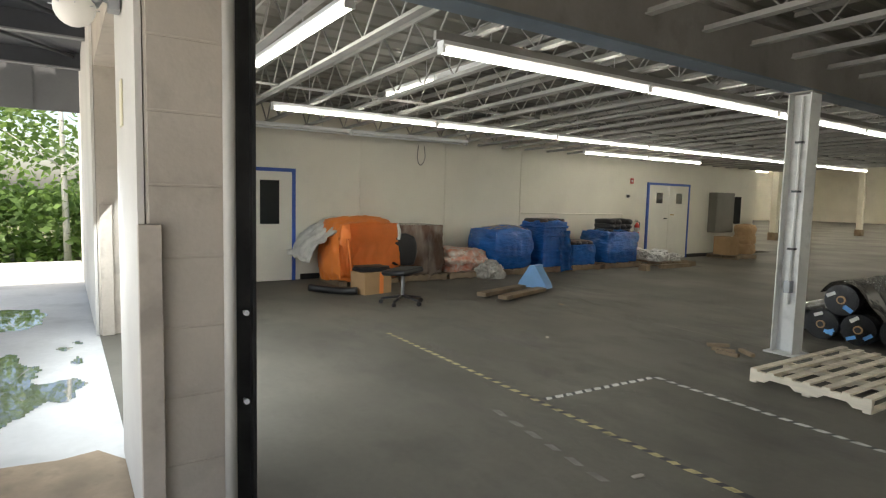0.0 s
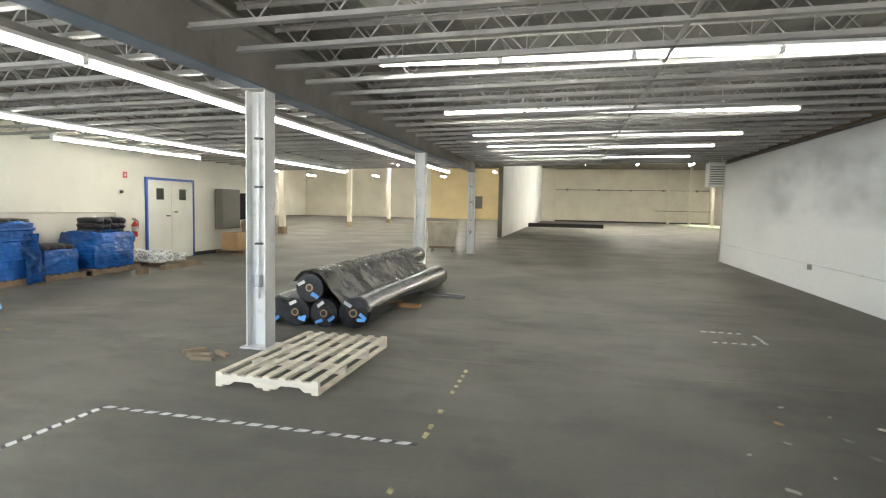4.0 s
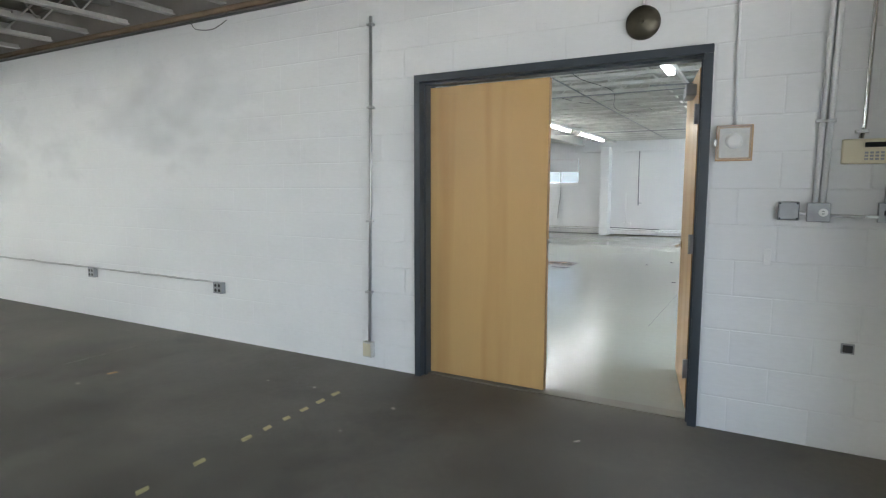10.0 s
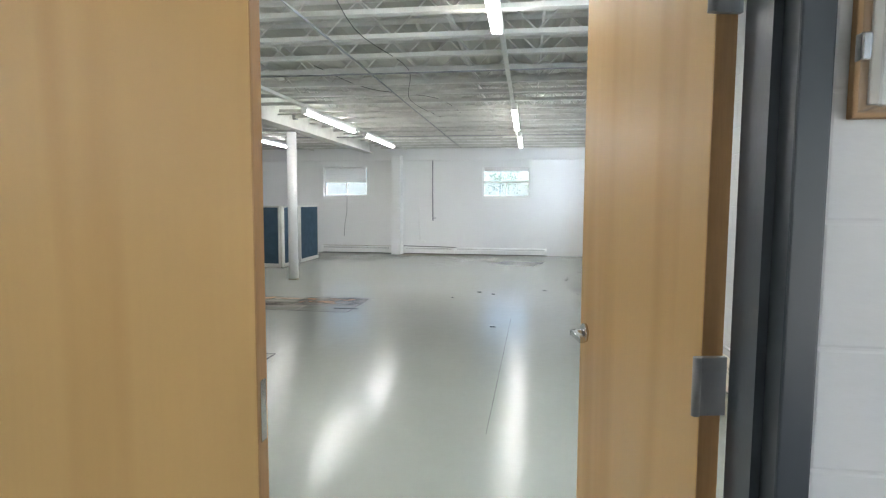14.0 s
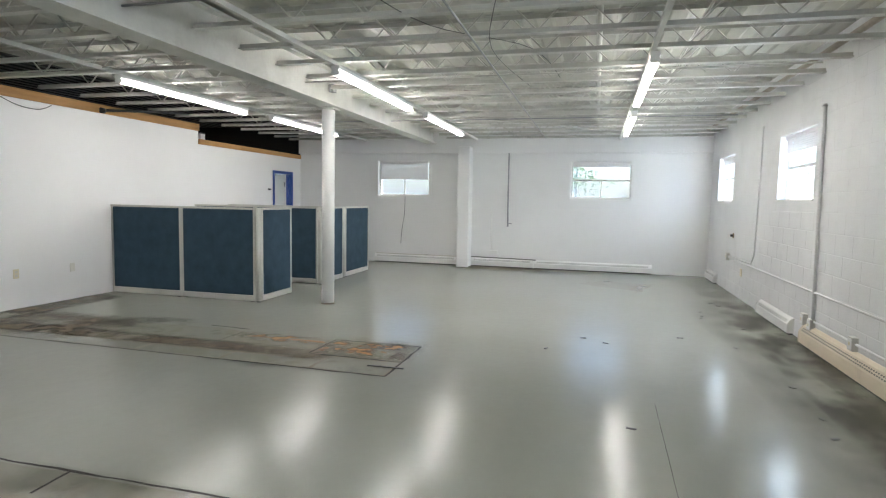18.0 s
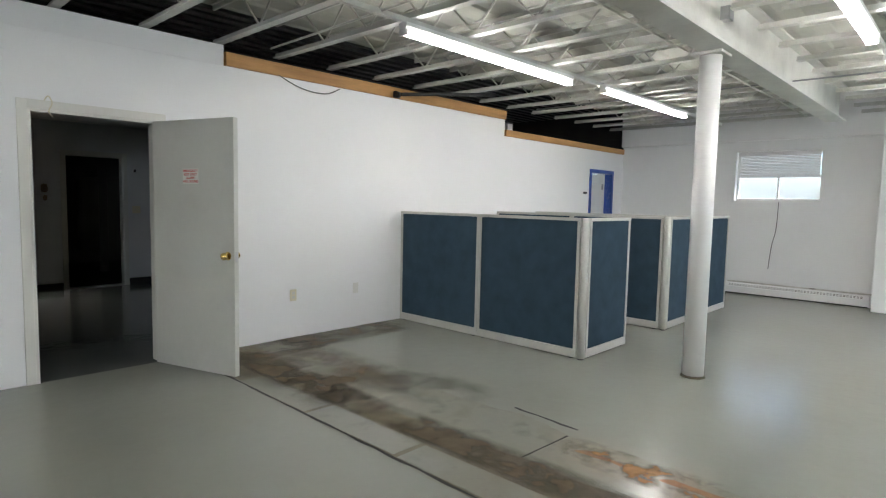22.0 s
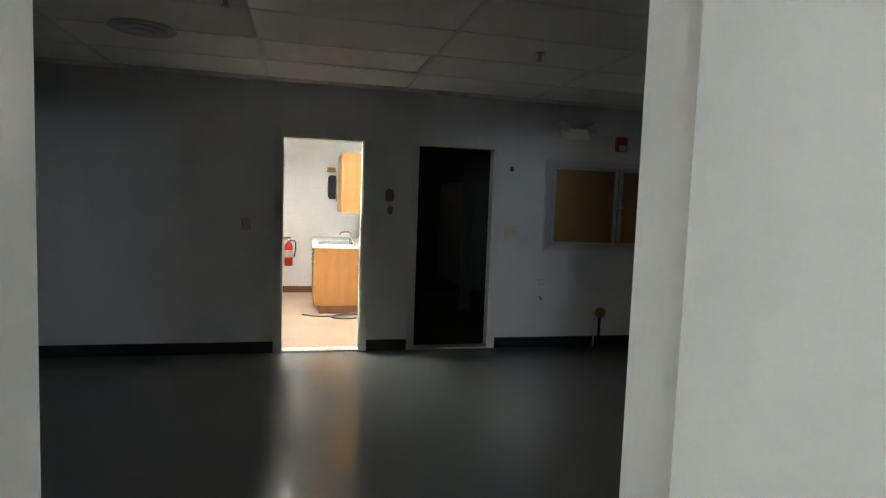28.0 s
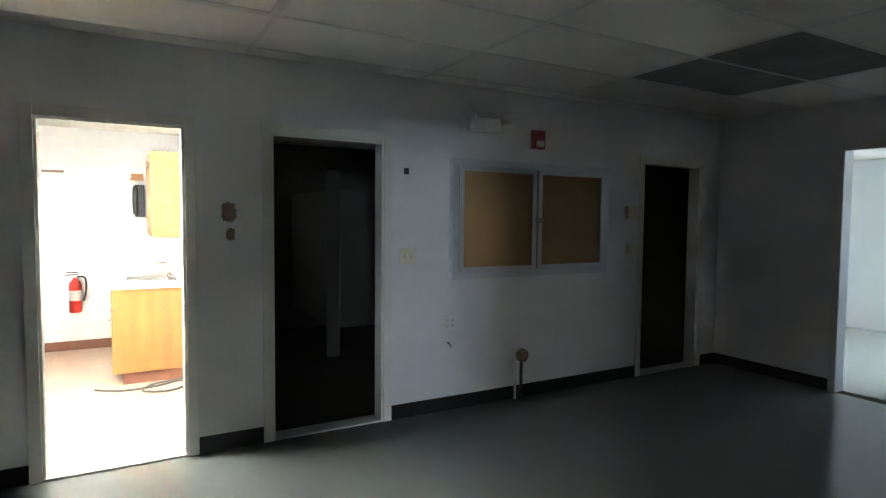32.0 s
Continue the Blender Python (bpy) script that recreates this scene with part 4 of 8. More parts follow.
part("toggle", box(-0.058, -0.006, -0.012, -0.0455, 0.006, 0.012, 0.002), m_black, t)
pipe_run("wall_conduit", "thin conduit between the boxes", [(4.473, 1.535, 1.265), (4.473, 1.42, 1.262), (4.473, 1.34, 1.262)], 0.009, m_steel, [(4.472, 1.36, 1.262)])
pipe_run("wall_conduit", "white painted conduit rising from the switch", [(4.476, 1.305, 1.335), (4.476, 1.29, 2.3), (4.476, 1.28, 3.1)], 0.011, m_block)
t = wall_box("outlet_box", "small dark flush outlet", "outlet", 1.418, 0.568, 0.06, 0.055, 0.012, m_boxgrey)
part("plate", box(-0.0155, -0.022, -0.02, -0.0125, 0.022, 0.02, 0.001), m_black, t)
t = wall_box("paper_holder", "white painted stub of a removed fitting", "fitting", 1.81, 1.03, 0.035, 0.09, 0.025, m_block)
pipe_run("loose_wire", "thin black wire looping off the wall top", [(4.47, 6.4, 2.86), (4.44, 6.3, 2.79), (4.45, 6.1, 2.77), (4.47, 5.95, 2.83)], 0.004, m_wire, category="wire")
pipe_run("wall_pipe", "dark conduit lying along the top of the block wall", [(4.54, 1.4, 2.89), (4.54, 10.0, 2.89), (4.54, 19.9, 2.89)], 0.018, m_wire, category="pipe")
pipe_run("wall_pipe", "rusty pipe in the joist pockets over the wall", [(4.58, 1.4, 2.97), (4.58, 10.0, 2.97), (4.58, 19.9, 2.97)], 0.025, m_oldwood, category="pipe")
t = thing("cable_coil", "coil of white cable hung from a joist end", "cable coil", 4.32, 4.6, 2.99)
for k, r in enumerate((0.125, 0.11, 0.118)):
    cable("turn", [(0.012 * k - 0.01, r * math.cos(a * math.pi / 5), r * 1.15 * math.sin(a * math.pi / 5)) for a in range(11)], 0.006, m_counter, t)
part("tie", rod((0, 0.0, 0.14), (0, -0.05, -0.06), 0.004, 6), m_wire, t)

# ---- the west wall's doors ----
def steel_door(name, label, y0, y1, h, leaves):
    t = thing(name, label, "door", -9.9, 0, 0, kind="structure")
    part("frame", boxes((0.001, y0 - 0.06, 0, 0.05, y0, h + 0.06), (0.001, y1, 0, 0.05, y1 + 0.06, h + 0.06), (0.001, y0, h, 0.05, y1, h + 0.06)), m_blue, t, "bright blue steel frame")
    w = (y1 - y0) / leaves
    for k in range(leaves):
        a = y0 + w * k
        d = part("door_leaf", box(0.004, a + 0.003, 0.01, 0.04, a + w - 0.003, h - 0.003, 0.002), m_doorwhite, t)
        if leaves == 1:
            part("glass", box(0.0402, a + w * 0.36, 0.98, 0.046, a + w * 0.74, 1.72, 0.002), m_darkglass, d, "dark wired glass")
            part("handle", rod((0.04, a + 0.06, 0.95), (0.1, a + 0.06, 0.95), 0.022, 12), m_steel, d)
        else:
            part("glass", box(0.0402, a + w * 0.35, 1.5, 0.046, a + w * 0.66, 1.78, 0.002), m_darkglass, d, "small dark window")
            part("handle", boxes((0.04, a + (0.08 if k else w - 0.2), 1.08 + 0.1 * k, 0.07, a + (0.2 if k else w - 0.08), 1.11 + 0.1 * k), bevel=0.004), m_brass if k else m_black, d)
    return t


steel_door("door_west_single", "off-white steel door with dark glass in a blue frame", 2.98, 3.84, 1.87, 1)
steel_door("door_west_double", "off-white steel double doors with small windows in a blue frame", 13.43, 15.13, 1.98, 2)
for y in (5.14, 7.02, 9.02):
    t = thing("wall_batten", "cream painted joint batten on the wall", "batten", -9.898, y, 0, group="wall battens")
    part("batten", box(0, -0.018, 0, 0.016, 0.018, 2.55, 0.003), m_cream, t)
tagged(part("baseboard", box(-9.899, 4.0, 0, -9.885, 13.36, 0.1), m_base), "black rubber baseboard", "baseboard", "", "structure")
tagged(part("baseboard", box(-9.899, 15.2, 0, -9.885, 18.4, 0.1), m_base), "black rubber baseboard", "baseboard", "", "structure")
pipe_run("wall_conduit", "cream conduit crossing the wall", [(-9.88, 9.05, 1.2), (-9.88, 10.5, 1.2), (-9.88, 12.4, 1.2), (-9.88, 12.42, 1.2), (-9.88, 12.44, 0.9)], 0.014, m_cream)
t = thing("alarm_sign", "small red fire alarm sign", "sign", -9.897, 12.75, 2.05)
part("plate", box(0, -0.06, -0.07, 0.012, 0.06, 0.07, 0.004), m_red, t)
part("symbol", box(0.0122, -0.025, -0.03, 0.014, 0.025, 0.03), m_white, t)
t = thing("alarm_horn", "dark round alarm horn on the wall", "alarm", -9.897, 12.6, 1.66)
part("plate", box(0, -0.05, -0.05, 0.02, 0.05, 0.05, 0.004), m_trim, t)
part("cone", rod((0.02, 0, 0), (0.07, 0, 0), 0.04, 16, r2=0.03), m_black, t)


def extinguisher(x, y, z, rz):
    t = thing("fire_extinguisher", "red fire extinguisher with black hose on the wall", "extinguisher", x, y, z, rz, group="fire extinguishers")
    part("cylinder", lathe([(0.05, 0.0), (0.06, 0.012), (0.06, 0.29), (0.05, 0.33), (0.025, 0.35), (0.022, 0.37)], 20), m_red, t)
    part("valve", boxes((-0.02, -0.02, 0.37, 0.02, 0.02, 0.4), bevel=0.004), m_chrome, t)
    part("handle", boxes((-0.09, -0.012, 0.4, 0.03, 0.012, 0.412), (-0.08, -0.012, 0.425, 0.03, 0.012, 0.437), bevel=0.003), m_black, t)
    cable("hose", [(0.02, 0, 0.385), (0.09, 0.0, 0.37), (0.1, 0.0, 0.25), (0.075, 0.0, 0.12)], 0.01, m_black, t)
    part("label_band", lathe([(0.0605, 0.13), (0.0608, 0.135), (0.0608, 0.235), (0.0605, 0.24)], 20), m_bag, t, "white instruction band")
    part("bracket", box(-0.03, 0.045, 0.08, 0.03, 0.075, 0.3, 0.003), m_boxgrey, t)
    return t


extinguisher(-9.82, 12.95, 0.62, 90)

# ---- goods along the west wall ----
def pallet(x, y, rz, w, l, h, boards, material, label, stringers=3, notch=False, group="", gap=1.42):
    """A pallet: deck boards along y on stringers along x."""
    t = thing("pallet", label, "pallet", x, y, 0, rz, group=group)
    bw = w / (boards * gap)
    for k in range(boards):
        u = -w / 2 + (w - bw) * k / (boards - 1)
        part("deck_board", box(u, -l / 2, h - 0.018, u + bw, l / 2, h, 0.002), material, t)
    for k in range(stringers):
        v = -l / 2 + (l - 0.04) * k / (stringers - 1)
        if notch:
            s = w / 2
            out = [(-s, 0.018), (-s + 0.12, 0.018), (-s + 0.16, 0.05), (-s + 0.32, 0.05), (-s + 0.36, 0.018), (s - 0.36, 0.018), (s - 0.32, 0.05), (s - 0.16, 0.05), (s - 0.12, 0.018), (s, 0.018), (s, h - 0.0182), (-s, h - 0.0182)]
            part("stringer", extrude_xz(out, v, v + 0.04), material, t)
        else:
            part("stringer", box(-w / 2, v, 0.018, w / 2, v + 0.04, h - 0.0182, 0.002), material, t)
    for u in (-w / 2, -bw / 2, w / 2 - bw):
        part("bottom_board", box(u, -l / 2, 0, u + bw, l / 2, 0.0178, 0.002), material, t)
    return t


pallet(-2.175, 6.16, -1, 0.89, 1.62, 0.115, 7, m_rawwood, "fresh pale pine pallet lying on the floor", 4, True, gap=2.2)
for y, l, rz in ((5.9, 0.95, 90), (6.93, 0.9, 88), (8.15, 1.2, 90), (9.15, 0.85, 91), (10.05, 0.85, 89), (11.25, 1.25, 90)):
    pallet(-9.3, y, rz, l, 1.0, 0.12, 6, m_oldwood, "weathered brown pallet under wrapped goods", group="pallets along the wall")
pallet(-8.9, 12.9, 82, 1.1, 0.9, 0.11, 6, m_oldwood, "weathered pallet with white bags on it", group="pallets along the wall")
pallet(-9.3, 16.5, 90, 1.0, 0.9, 0.11, 6, m_oldwood, "weathered pallet with cartons on it", group="pallets along the wall")


def crumpled(w, d, h, seed, square=0.7, crease=0.06, n=22, sag=0.0):
    """A soft block with creased, wrinkled faces and a flat foot; its foot's middle is the origin."""
    bm = bmesh.new()
    bmesh.ops.create_cube(bm, size=2.0)
    bmesh.ops.subdivide_edges(bm, edges=bm.edges[:], cuts=n, use_grid_fill=True)
    for v in bm.verts:
        p = v.co.copy()
        ball = p.normalized() * 1.25
        q = ball.lerp(p, square)
        s1 = noise.noise(q * 1.3 + Vector((seed, 0, 0)))
        ridge = 1 - abs(noise.noise(Vector((q.x * 3.2 + seed, q.y * 3.2, q.z * 1.6)))) * 2
        fine = 1 - abs(noise.noise(Vector((q.x * 8 + seed, q.y * 8, q.z * 5 + seed)))) * 2
        q *= 1 + crease * (1.2 * s1 + 0.55 * ridge + 0.3 * fine)
        k = (q.z + 1) / 2
        q.x *= 1 + sag * (0.5 - k)
        q.y *= 1 + sag * (0.5 - k)
        v.co = Vector((q.x * w / 2, q.y * d / 2, max(0.0, k) * h))
    for f in bm.faces:
        f.smooth = True
    return bm


def bulk(name, label, category, x, y, z, w, d, h, seed, material, square=0.75, rough=0.05, rz=0.0):
    t = thing(name, label, category, x, y, z, rz)
    part("body", crumpled(w, d, h, seed, square, rough), material, t)
    return t


def draped(x0, x1, y0, y1, zf, seed, amp=0.05, n=40):
    """A crumpled sheet over the ground plan given; zf gives its height."""
    bm = bmesh.new()
    grid = []
    for i in range(n + 1):
        row = []
        for k in range(n + 1):
            u, v = i / n, k / n
            e = 0.12 * noise.noise(Vector((u * 4, v * 4, seed)))
            x, y = x0 + (x1 - x0) * u + e * (v - 0.5), y0 + (y1 - y0) * v + e * 1.4 * (u - 0.5) + e * 0.6
            z = zf(u, v)
            z += amp * noise.noise(Vector((u * 5 + seed, v * 5, 1))) + amp * 0.6 * (1 - 2 * abs(noise.noise(Vector((u * 9 + seed, v * 9, 3)))))
            y += amp * noise.noise(Vector((u * 7, v * 7, seed + 5)))
            x += amp * noise.noise(Vector((u * 7, v * 7, seed + 9)))
            row.append(bm.verts.new((x, y, z)))
        grid.append(row)
    for r0, r1 in zip(grid, grid[1:]):
        for k in range(n):
            bm.faces.new((r0[k], r0[k + 1], r1[k + 1], r1[k])).smooth = True
    return bm


def hanging(y0, y1, z_top, z_low, x, seed, amp=0.035, n=26):
    """A creased cloth face hanging at x, its lower edge given by z_low(u)."""
    bm = bmesh.new()
    grid = []
    for i in range(n + 1):
        u = i / n
        row = []
        for k in range(n + 1):
            v = k / n
            y, z = y0 + (y1 - y0) * u, z_top - (z_top - z_low(u)) * v
            w = amp * (noise.noise(Vector((u * 5 + seed, v * 3, 1))) + 0.7 * (1 - 2 * abs(noise.noise(Vector((u * 4 + v * 2, v * 5 - u, seed))))))
            row.append(bm.verts.new((x + w + 0.1 * v - 0.12 * max(0.0, 0.15 - v), y + amp * noise.noise(Vector((u * 6, v * 6, seed + 4))), z)))
        grid.append(row)
    for r0, r1 in zip(grid, grid[1:]):
        for k in range(n):
            bm.faces.new((r0[k], r0[k + 1], r1[k + 1], r1[k])).smooth = True
    bmesh.ops.solidify(bm, geom=bm.faces[:], thickness=0.006)
    return bm


t = thing("bulk_bag", "large boxy orange tarpaulin bulk bag with torn flaps", "bulk bag", -9.28, 4.82, 0.06)
part("body", crumpled(0.98, 1.12, 1.0, 3, 0.52, 0.08, 30, 0.14), m_orange, t)
part("flap", hanging(-0.38, 0.5, 0.98, lambda u: 0.02 + 0.3 * u + 0.06 * math.sin(u * 17), 0.5, 5), m_orange, t, "torn orange front flap")
part("side_flap", hanging(-0.56, -0.4, 0.74, lambda u: 0.1, 0.45, 9, 0.02, 10), m_orange, t)
cable("strap", [(0.5, -0.42, 0.72), (0.57, -0.42, 0.55), (0.6, -0.4, 0.3), (0.66, -0.36, 0.0), (0.72, -0.2, -0.04)], 0.02, m_orange, t)
cable("strap", [(0.47, 0.5, 0.98), (0.53, 0.52, 0.85), (0.55, 0.5, 0.7)], 0.03, m_bag, t, "white webbing loop")
cable("loop", [(0.1, 0.1, 0.9), (0.12, 0.2, 1.03), (0.14, 0.36, 1.05), (0.16, 0.46, 0.9)], 0.015, m_orange, t)
for y in (-0.55, 0.4):
    part("skid", box(-0.4, y, -0.06, 0.45, y + 0.15, 0.02), m_oldwood, t)
t = thing("plastic_sheet", "crumpled translucent white plastic sheet draped over a bag", "plastic sheet")
part("sheet", draped(-9.85, -8.95, 3.72, 4.95, lambda u, v: 0.5 + 0.56 * min(1.0, max(0.0, (v - 0.08) * 2.1)) ** 0.6 - 0.12 * u, 8, 0.07), m_bag, t)
t = thing("wrapped_cartons", "stack of brown cartons wrapped in cloudy film", "cartons", -9.3, 5.86, 0.12)
for a in (0, 1):
    for b in (0, 1, 2):
        part("carton", box(-0.4, -0.41 + 0.41 * a, 0.282 * b, 0.4, -0.002 + 0.41 * a, 0.28 + 0.282 * b, 0.01), m_cardboard, t)
part("film", crumpled(0.86, 0.88, 0.875, 11, 0.99, 0.02, 20), m_filmbrown, t, "cloudy torn stretch film")
part("film_tail", hanging(0.1, 0.43, 0.8, lambda u: -0.08 + 0.25 * u, 0.43, 21, 0.03, 14), m_filmbrown, t, "loose tail of cloudy film")
t = thing("chair_back", "black padded chair back leaning against a carton", "chair back", -8.75, 5.42, 0.32, -15)
part("pad", lump(0.12, 0.42, 0.5, 4, 0.05, 2.0, 0.3), m_black, t)
t = bulk("sack_heap", "heap of red and white printed sacks on a pallet", "sacks", -9.25, 6.92, 0.12, 0.8, 0.78, 0.36, 14, m_redbag, 0.35, 0.3)
for k in range(4):
    part("sack", lump(0.5, 0.3, 0.14, 20 + k, 0.15, 3.0, 0.4, 3), m_redbag, t).matrix_basis = pose(0.15 + 0.05 * k, -0.25 + 0.16 * k, 0.3 - 0.06 * k, 0, 8, 30 * k)
bulk("plastic_sheet", "crumpled clear plastic sheet on the floor", "plastic sheet", -8.68, 7.3, 0.0, 0.26, 0.34, 0.26, 9, m_filmgrey, 0.2, 0.5)
bulk("blue_bale", "rounded goods bale in glossy blue plastic wrap", "wrapped goods", -9.25, 7.98, 0.12, 0.92, 0.98, 0.8, 31, m_bluetarp, 0.55, 0.06)
t = bulk("blue_stack", "tall stack in torn blue plastic wrap with black top", "wrapped goods", -9.2, 9.12, 0.12, 0.7, 0.66, 0.93, 33, m_bluetarp, 0.85, 0.08)
for k in range(4):
    part("rolled_edge", lump(0.6, 0.15, 0.1, 40 + k, 0.08, 3.0, 0.5, 3), m_black, t, "black rolled liner").matrix_basis = pose(0, -0.24 + 0.16 * k, 0.9)
part("loose_tail", hanging(0.05, 0.4, 0.75, lambda u: -0.1 + 0.03 * u, 0.36, 36, 0.05, 16), m_bluetarp, t, "torn tail of blue wrap")
for z in (0.3, 0.62, 0.8):
    part("band", crumpled(0.74, 0.7, 0.05, 36 + z, 0.85, 0.05, 10), m_bluetarp, t).location = (0, 0, z)
t = bulk("blue_stack", "low stack in blue plastic wrap with black liners", "wrapped goods", -9.2, 9.98, 0.12, 0.72, 0.7, 0.44, 35, m_bluetarp, 0.8, 0.06)
for k in range(4):
    part("rolled_edge", lump(0.6, 0.16, 0.1, 45 + k, 0.1, 3.0, 0.4, 3), m_black, t, "black rolled liner").matrix_basis = pose(0, -0.25 + 0.165 * k, 0.42)
t = bulk("blue_bale", "large goods bale in blue wrap with black liners on top", "wrapped goods", -9.2, 11.2, 0.12, 0.85, 1.05, 0.72, 37, m_bluetarp, 0.6, 0.08)
for k, n in enumerate((3, 3, 2, 3)):
    for i in range(n):
        part("rolled_edge", lump(0.5, 0.17, 0.13, 50 + k + i, 0.12, 3.0, 0.4, 3), m_black, t, "black rolled liner").matrix_basis = pose(0, -0.22 + 0.19 * k + 0.02 * i, 0.64 + 0.11 * i)
for k, (y, x, d) in enumerate(((12.45, -8.85, 0.24), (12.75, -8.95, 0.3), (13.1, -8.8, 0.2), (12.5, -9.35, 0.3), (12.95, -9.2, 0.26), (13.3, -8.95, 0.18))):
    bulk("white_sack", "crumpled white plastic sack on a pallet", "sack", x, y, 0.11, d, d * 1.1, d * 0.7, 60 + k, m_bag, 0.3, 0.4, 40 * k)
tagged(part("loose_timber", box(-8.35, 11.2, 0, -8.15, 11.35, 0.13, 0.005), m_oldwood), "short weathered timber block on the floor", "timber")
tagged(part("loose_timber", box(-8.42, 12.0, 0, -8.3, 13.1, 0.09, 0.005), m_oldwood), "long weathered timber on the floor", "timber")
t = thing("carton", "cardboard carton with an orange tape stripe", "carton", -8.1, 4.5, 0, 12)
part("body", box(-0.18, -0.26, 0, 0.18, 0.26, 0.33, 0.006), m_cardboard, t)
part("tape", box(0.1805, 0.02, 0.001, 0.182, 0.1, 0.329), m_orange, t, "orange tape")
part("flap", boxes((-0.18, -0.26, 0.331, 0.18, -0.02, 0.337), (-0.18, 0.02, 0.331, 0.18, 0.26, 0.337)), m_cardboard, t)
t = thing("folded_liner", "black folded liner on the carton", "liner", -8.1, 4.5, 0.338)
part("body", lump(0.3, 0.5, 0.08, 71, 0.2, 4.0, 0.5, 3), m_black, t)
t = thing("black_hose", "black bent rubber hose end on the floor", "hose", -8.4, 4.0, 0.06)
cable("body", [(-0.1, -0.35, 0.02), (0.1, -0.15, 0.0), (0.35, 0.05, 0.0), (0.45, 0.2, 0.01)], 0.055, m_black, t, n=10)


def office_chair(x, y, rz):
    t = thing("office_chair", "black office swivel chair with no backrest", "chair", x, y, 0, rz)
    part("seat", lump(0.44, 0.44, 0.08, 81, 0.03, 2.0, 0.55), m_black, t).matrix_basis = pose(0, 0, 0.42, 4, -5, 0)
    part("gas_lift", rod((0, 0, 0.09), (0, 0, 0.42), 0.025, 14), m_boxgrey, t)
    part("plate", box(-0.1, -0.08, 0.4, 0.1, 0.08, 0.425, 0.004), m_black, t)
    for k in range(5):
        a = 2 * math.pi * k / 5
        c, s = math.cos(a), math.sin(a)
        leg = part("leg", rod((0.02 * c, 0.02 * s, 0.11), (0.3 * c, 0.3 * s, 0.07), 0.022, 8, r2=0.015), m_black, t)
        part("caster", rod((0.3 * c - 0.02 * s, 0.3 * s + 0.02 * c, 0.03), (0.3 * c + 0.02 * s, 0.3 * s - 0.02 * c, 0.03), 0.03, 14), m_black, leg)
    return t


office_chair(-7.05, 4.47, 20)
t = thing("pallet_jack", "sky-blue pallet jack with rust-brown forks", "pallet jack", -7.15, 7.0, 0, 18.6)
part("body", extrude_xz([(-0.27, 0.06), (0.27, 0.06), (0.24, 0.14), (0.05, 0.42), (-0.05, 0.42), (-0.24, 0.14)], -0.06, 0.16), m_bluepaint, t)
for s in (-1, 1):
    f = part("fork", extrude_xz([(s * 0.19 - 0.08, 0.03), (s * 0.19 + 0.08, 0.03), (s * 0.19 + 0.08, 0.085), (s * 0.19 - 0.08, 0.085)], -1.25, -0.06), m_oldwood, t, "scraped rust-brown fork")
    part("roller", rod((s * 0.19 - 0.05, -1.1, 0.035), (s * 0.19 + 0.05, -1.1, 0.035), 0.035, 14), m_black, f)
part("steer_wheel", rod((-0.06, 0.22, 0.09), (0.06, 0.22, 0.09), 0.09, 20), m_black, t)
part("pump", rod((0, 0.2, 0.12), (0, 0.2, 0.42), 0.05, 16), m_bluepaint, t)
t = thing("electric_panel", "grey wall-mounted electrical cabinet", "electrical cabinet", -9.88, 16.6, 1.25)
part("body", box(0, -0.45, -0.55, 0.25, 0.45, 0.6, 0.01), m_cabgrey, t)
part("door", box(0.251, -0.43, -0.53, 0.262, 0.43, 0.58, 0.006), m_cabgrey, t)
t = thing("electric_panel", "smaller black electrical box beside the cabinet", "electrical cabinet", -9.88, 17.3, 1.3)
part("body", box(0, -0.2, -0.35, 0.2, 0.2, 0.45, 0.01), m_acdark, t)
t = thing("carton", "brown carton standing on a pallet", "carton", -9.3, 16.2, 0.11)
part("body", box(-0.25, -0.22, 0, 0.25, 0.22, 0.5, 0.006), m_cardboard, t)
bulk("blue_drum", "blue plastic drum on a pallet", "drum", -9.4, 16.6, 0.11, 0.3, 0.3, 0.42, 91, m_bluetarp, 0.3, 0.03)
for z in (0.11, 0.38, 0.64):
    bulk("tan_sack", "plump tan sack in a stack", "sack", -9.2, 16.95, z, 0.45, 0.42, 0.3, 92 + int(z * 10), m_cardboard, 0.4, 0.1)

# ---- film rolls, cart, tape and litter on the warehouse floor ----
def film_roll(path, r, label, sleeve=None):
    """A roll of black film lying along the path of its axis; the core is a cardboard tube."""
    t = thing("film_roll", label, "film roll", group="stack of film rolls")
    cable("wrap", path, r, m_film, t, n=24)
    a = Vector(path[0])
    rnd = random.Random(int(-a.x * 100))
    part("core", rod(a - Vector((0, 0.012, 0)), a + Vector((0, 0.02, 0)), r * 0.27, 20), m_cardboard, t, "brown cardboard core")
    part("bore", rod(a - Vector((0, 0.016, 0)), a + Vector((0, 0.02, 0)), r * 0.18, 20), m_black, t)
    for name, n, mt, label_ in (("tag", 1, m_bag, "white paper tag"), ("tape", 2, m_bluetape, "blue tape")):
        for k in range(n):
            ang = (rnd.uniform(100, 170) if name == "tag" else rnd.uniform(215, 330)) + 25 * k
            c, q = math.cos(radians(ang)), math.sin(radians(ang))
            bm = box(-r * 0.28, -0.003, -r * 0.11, r * 0.28, 0.003, r * 0.11, 0.001)
            part(name, bm, mt, t, label_).matrix_basis = pose(a.x + c * r * 0.68, a.y - 0.009, a.z + q * r * 0.68, rnd.uniform(-6, 6), rnd.uniform(-40, 40), 0)
    return t


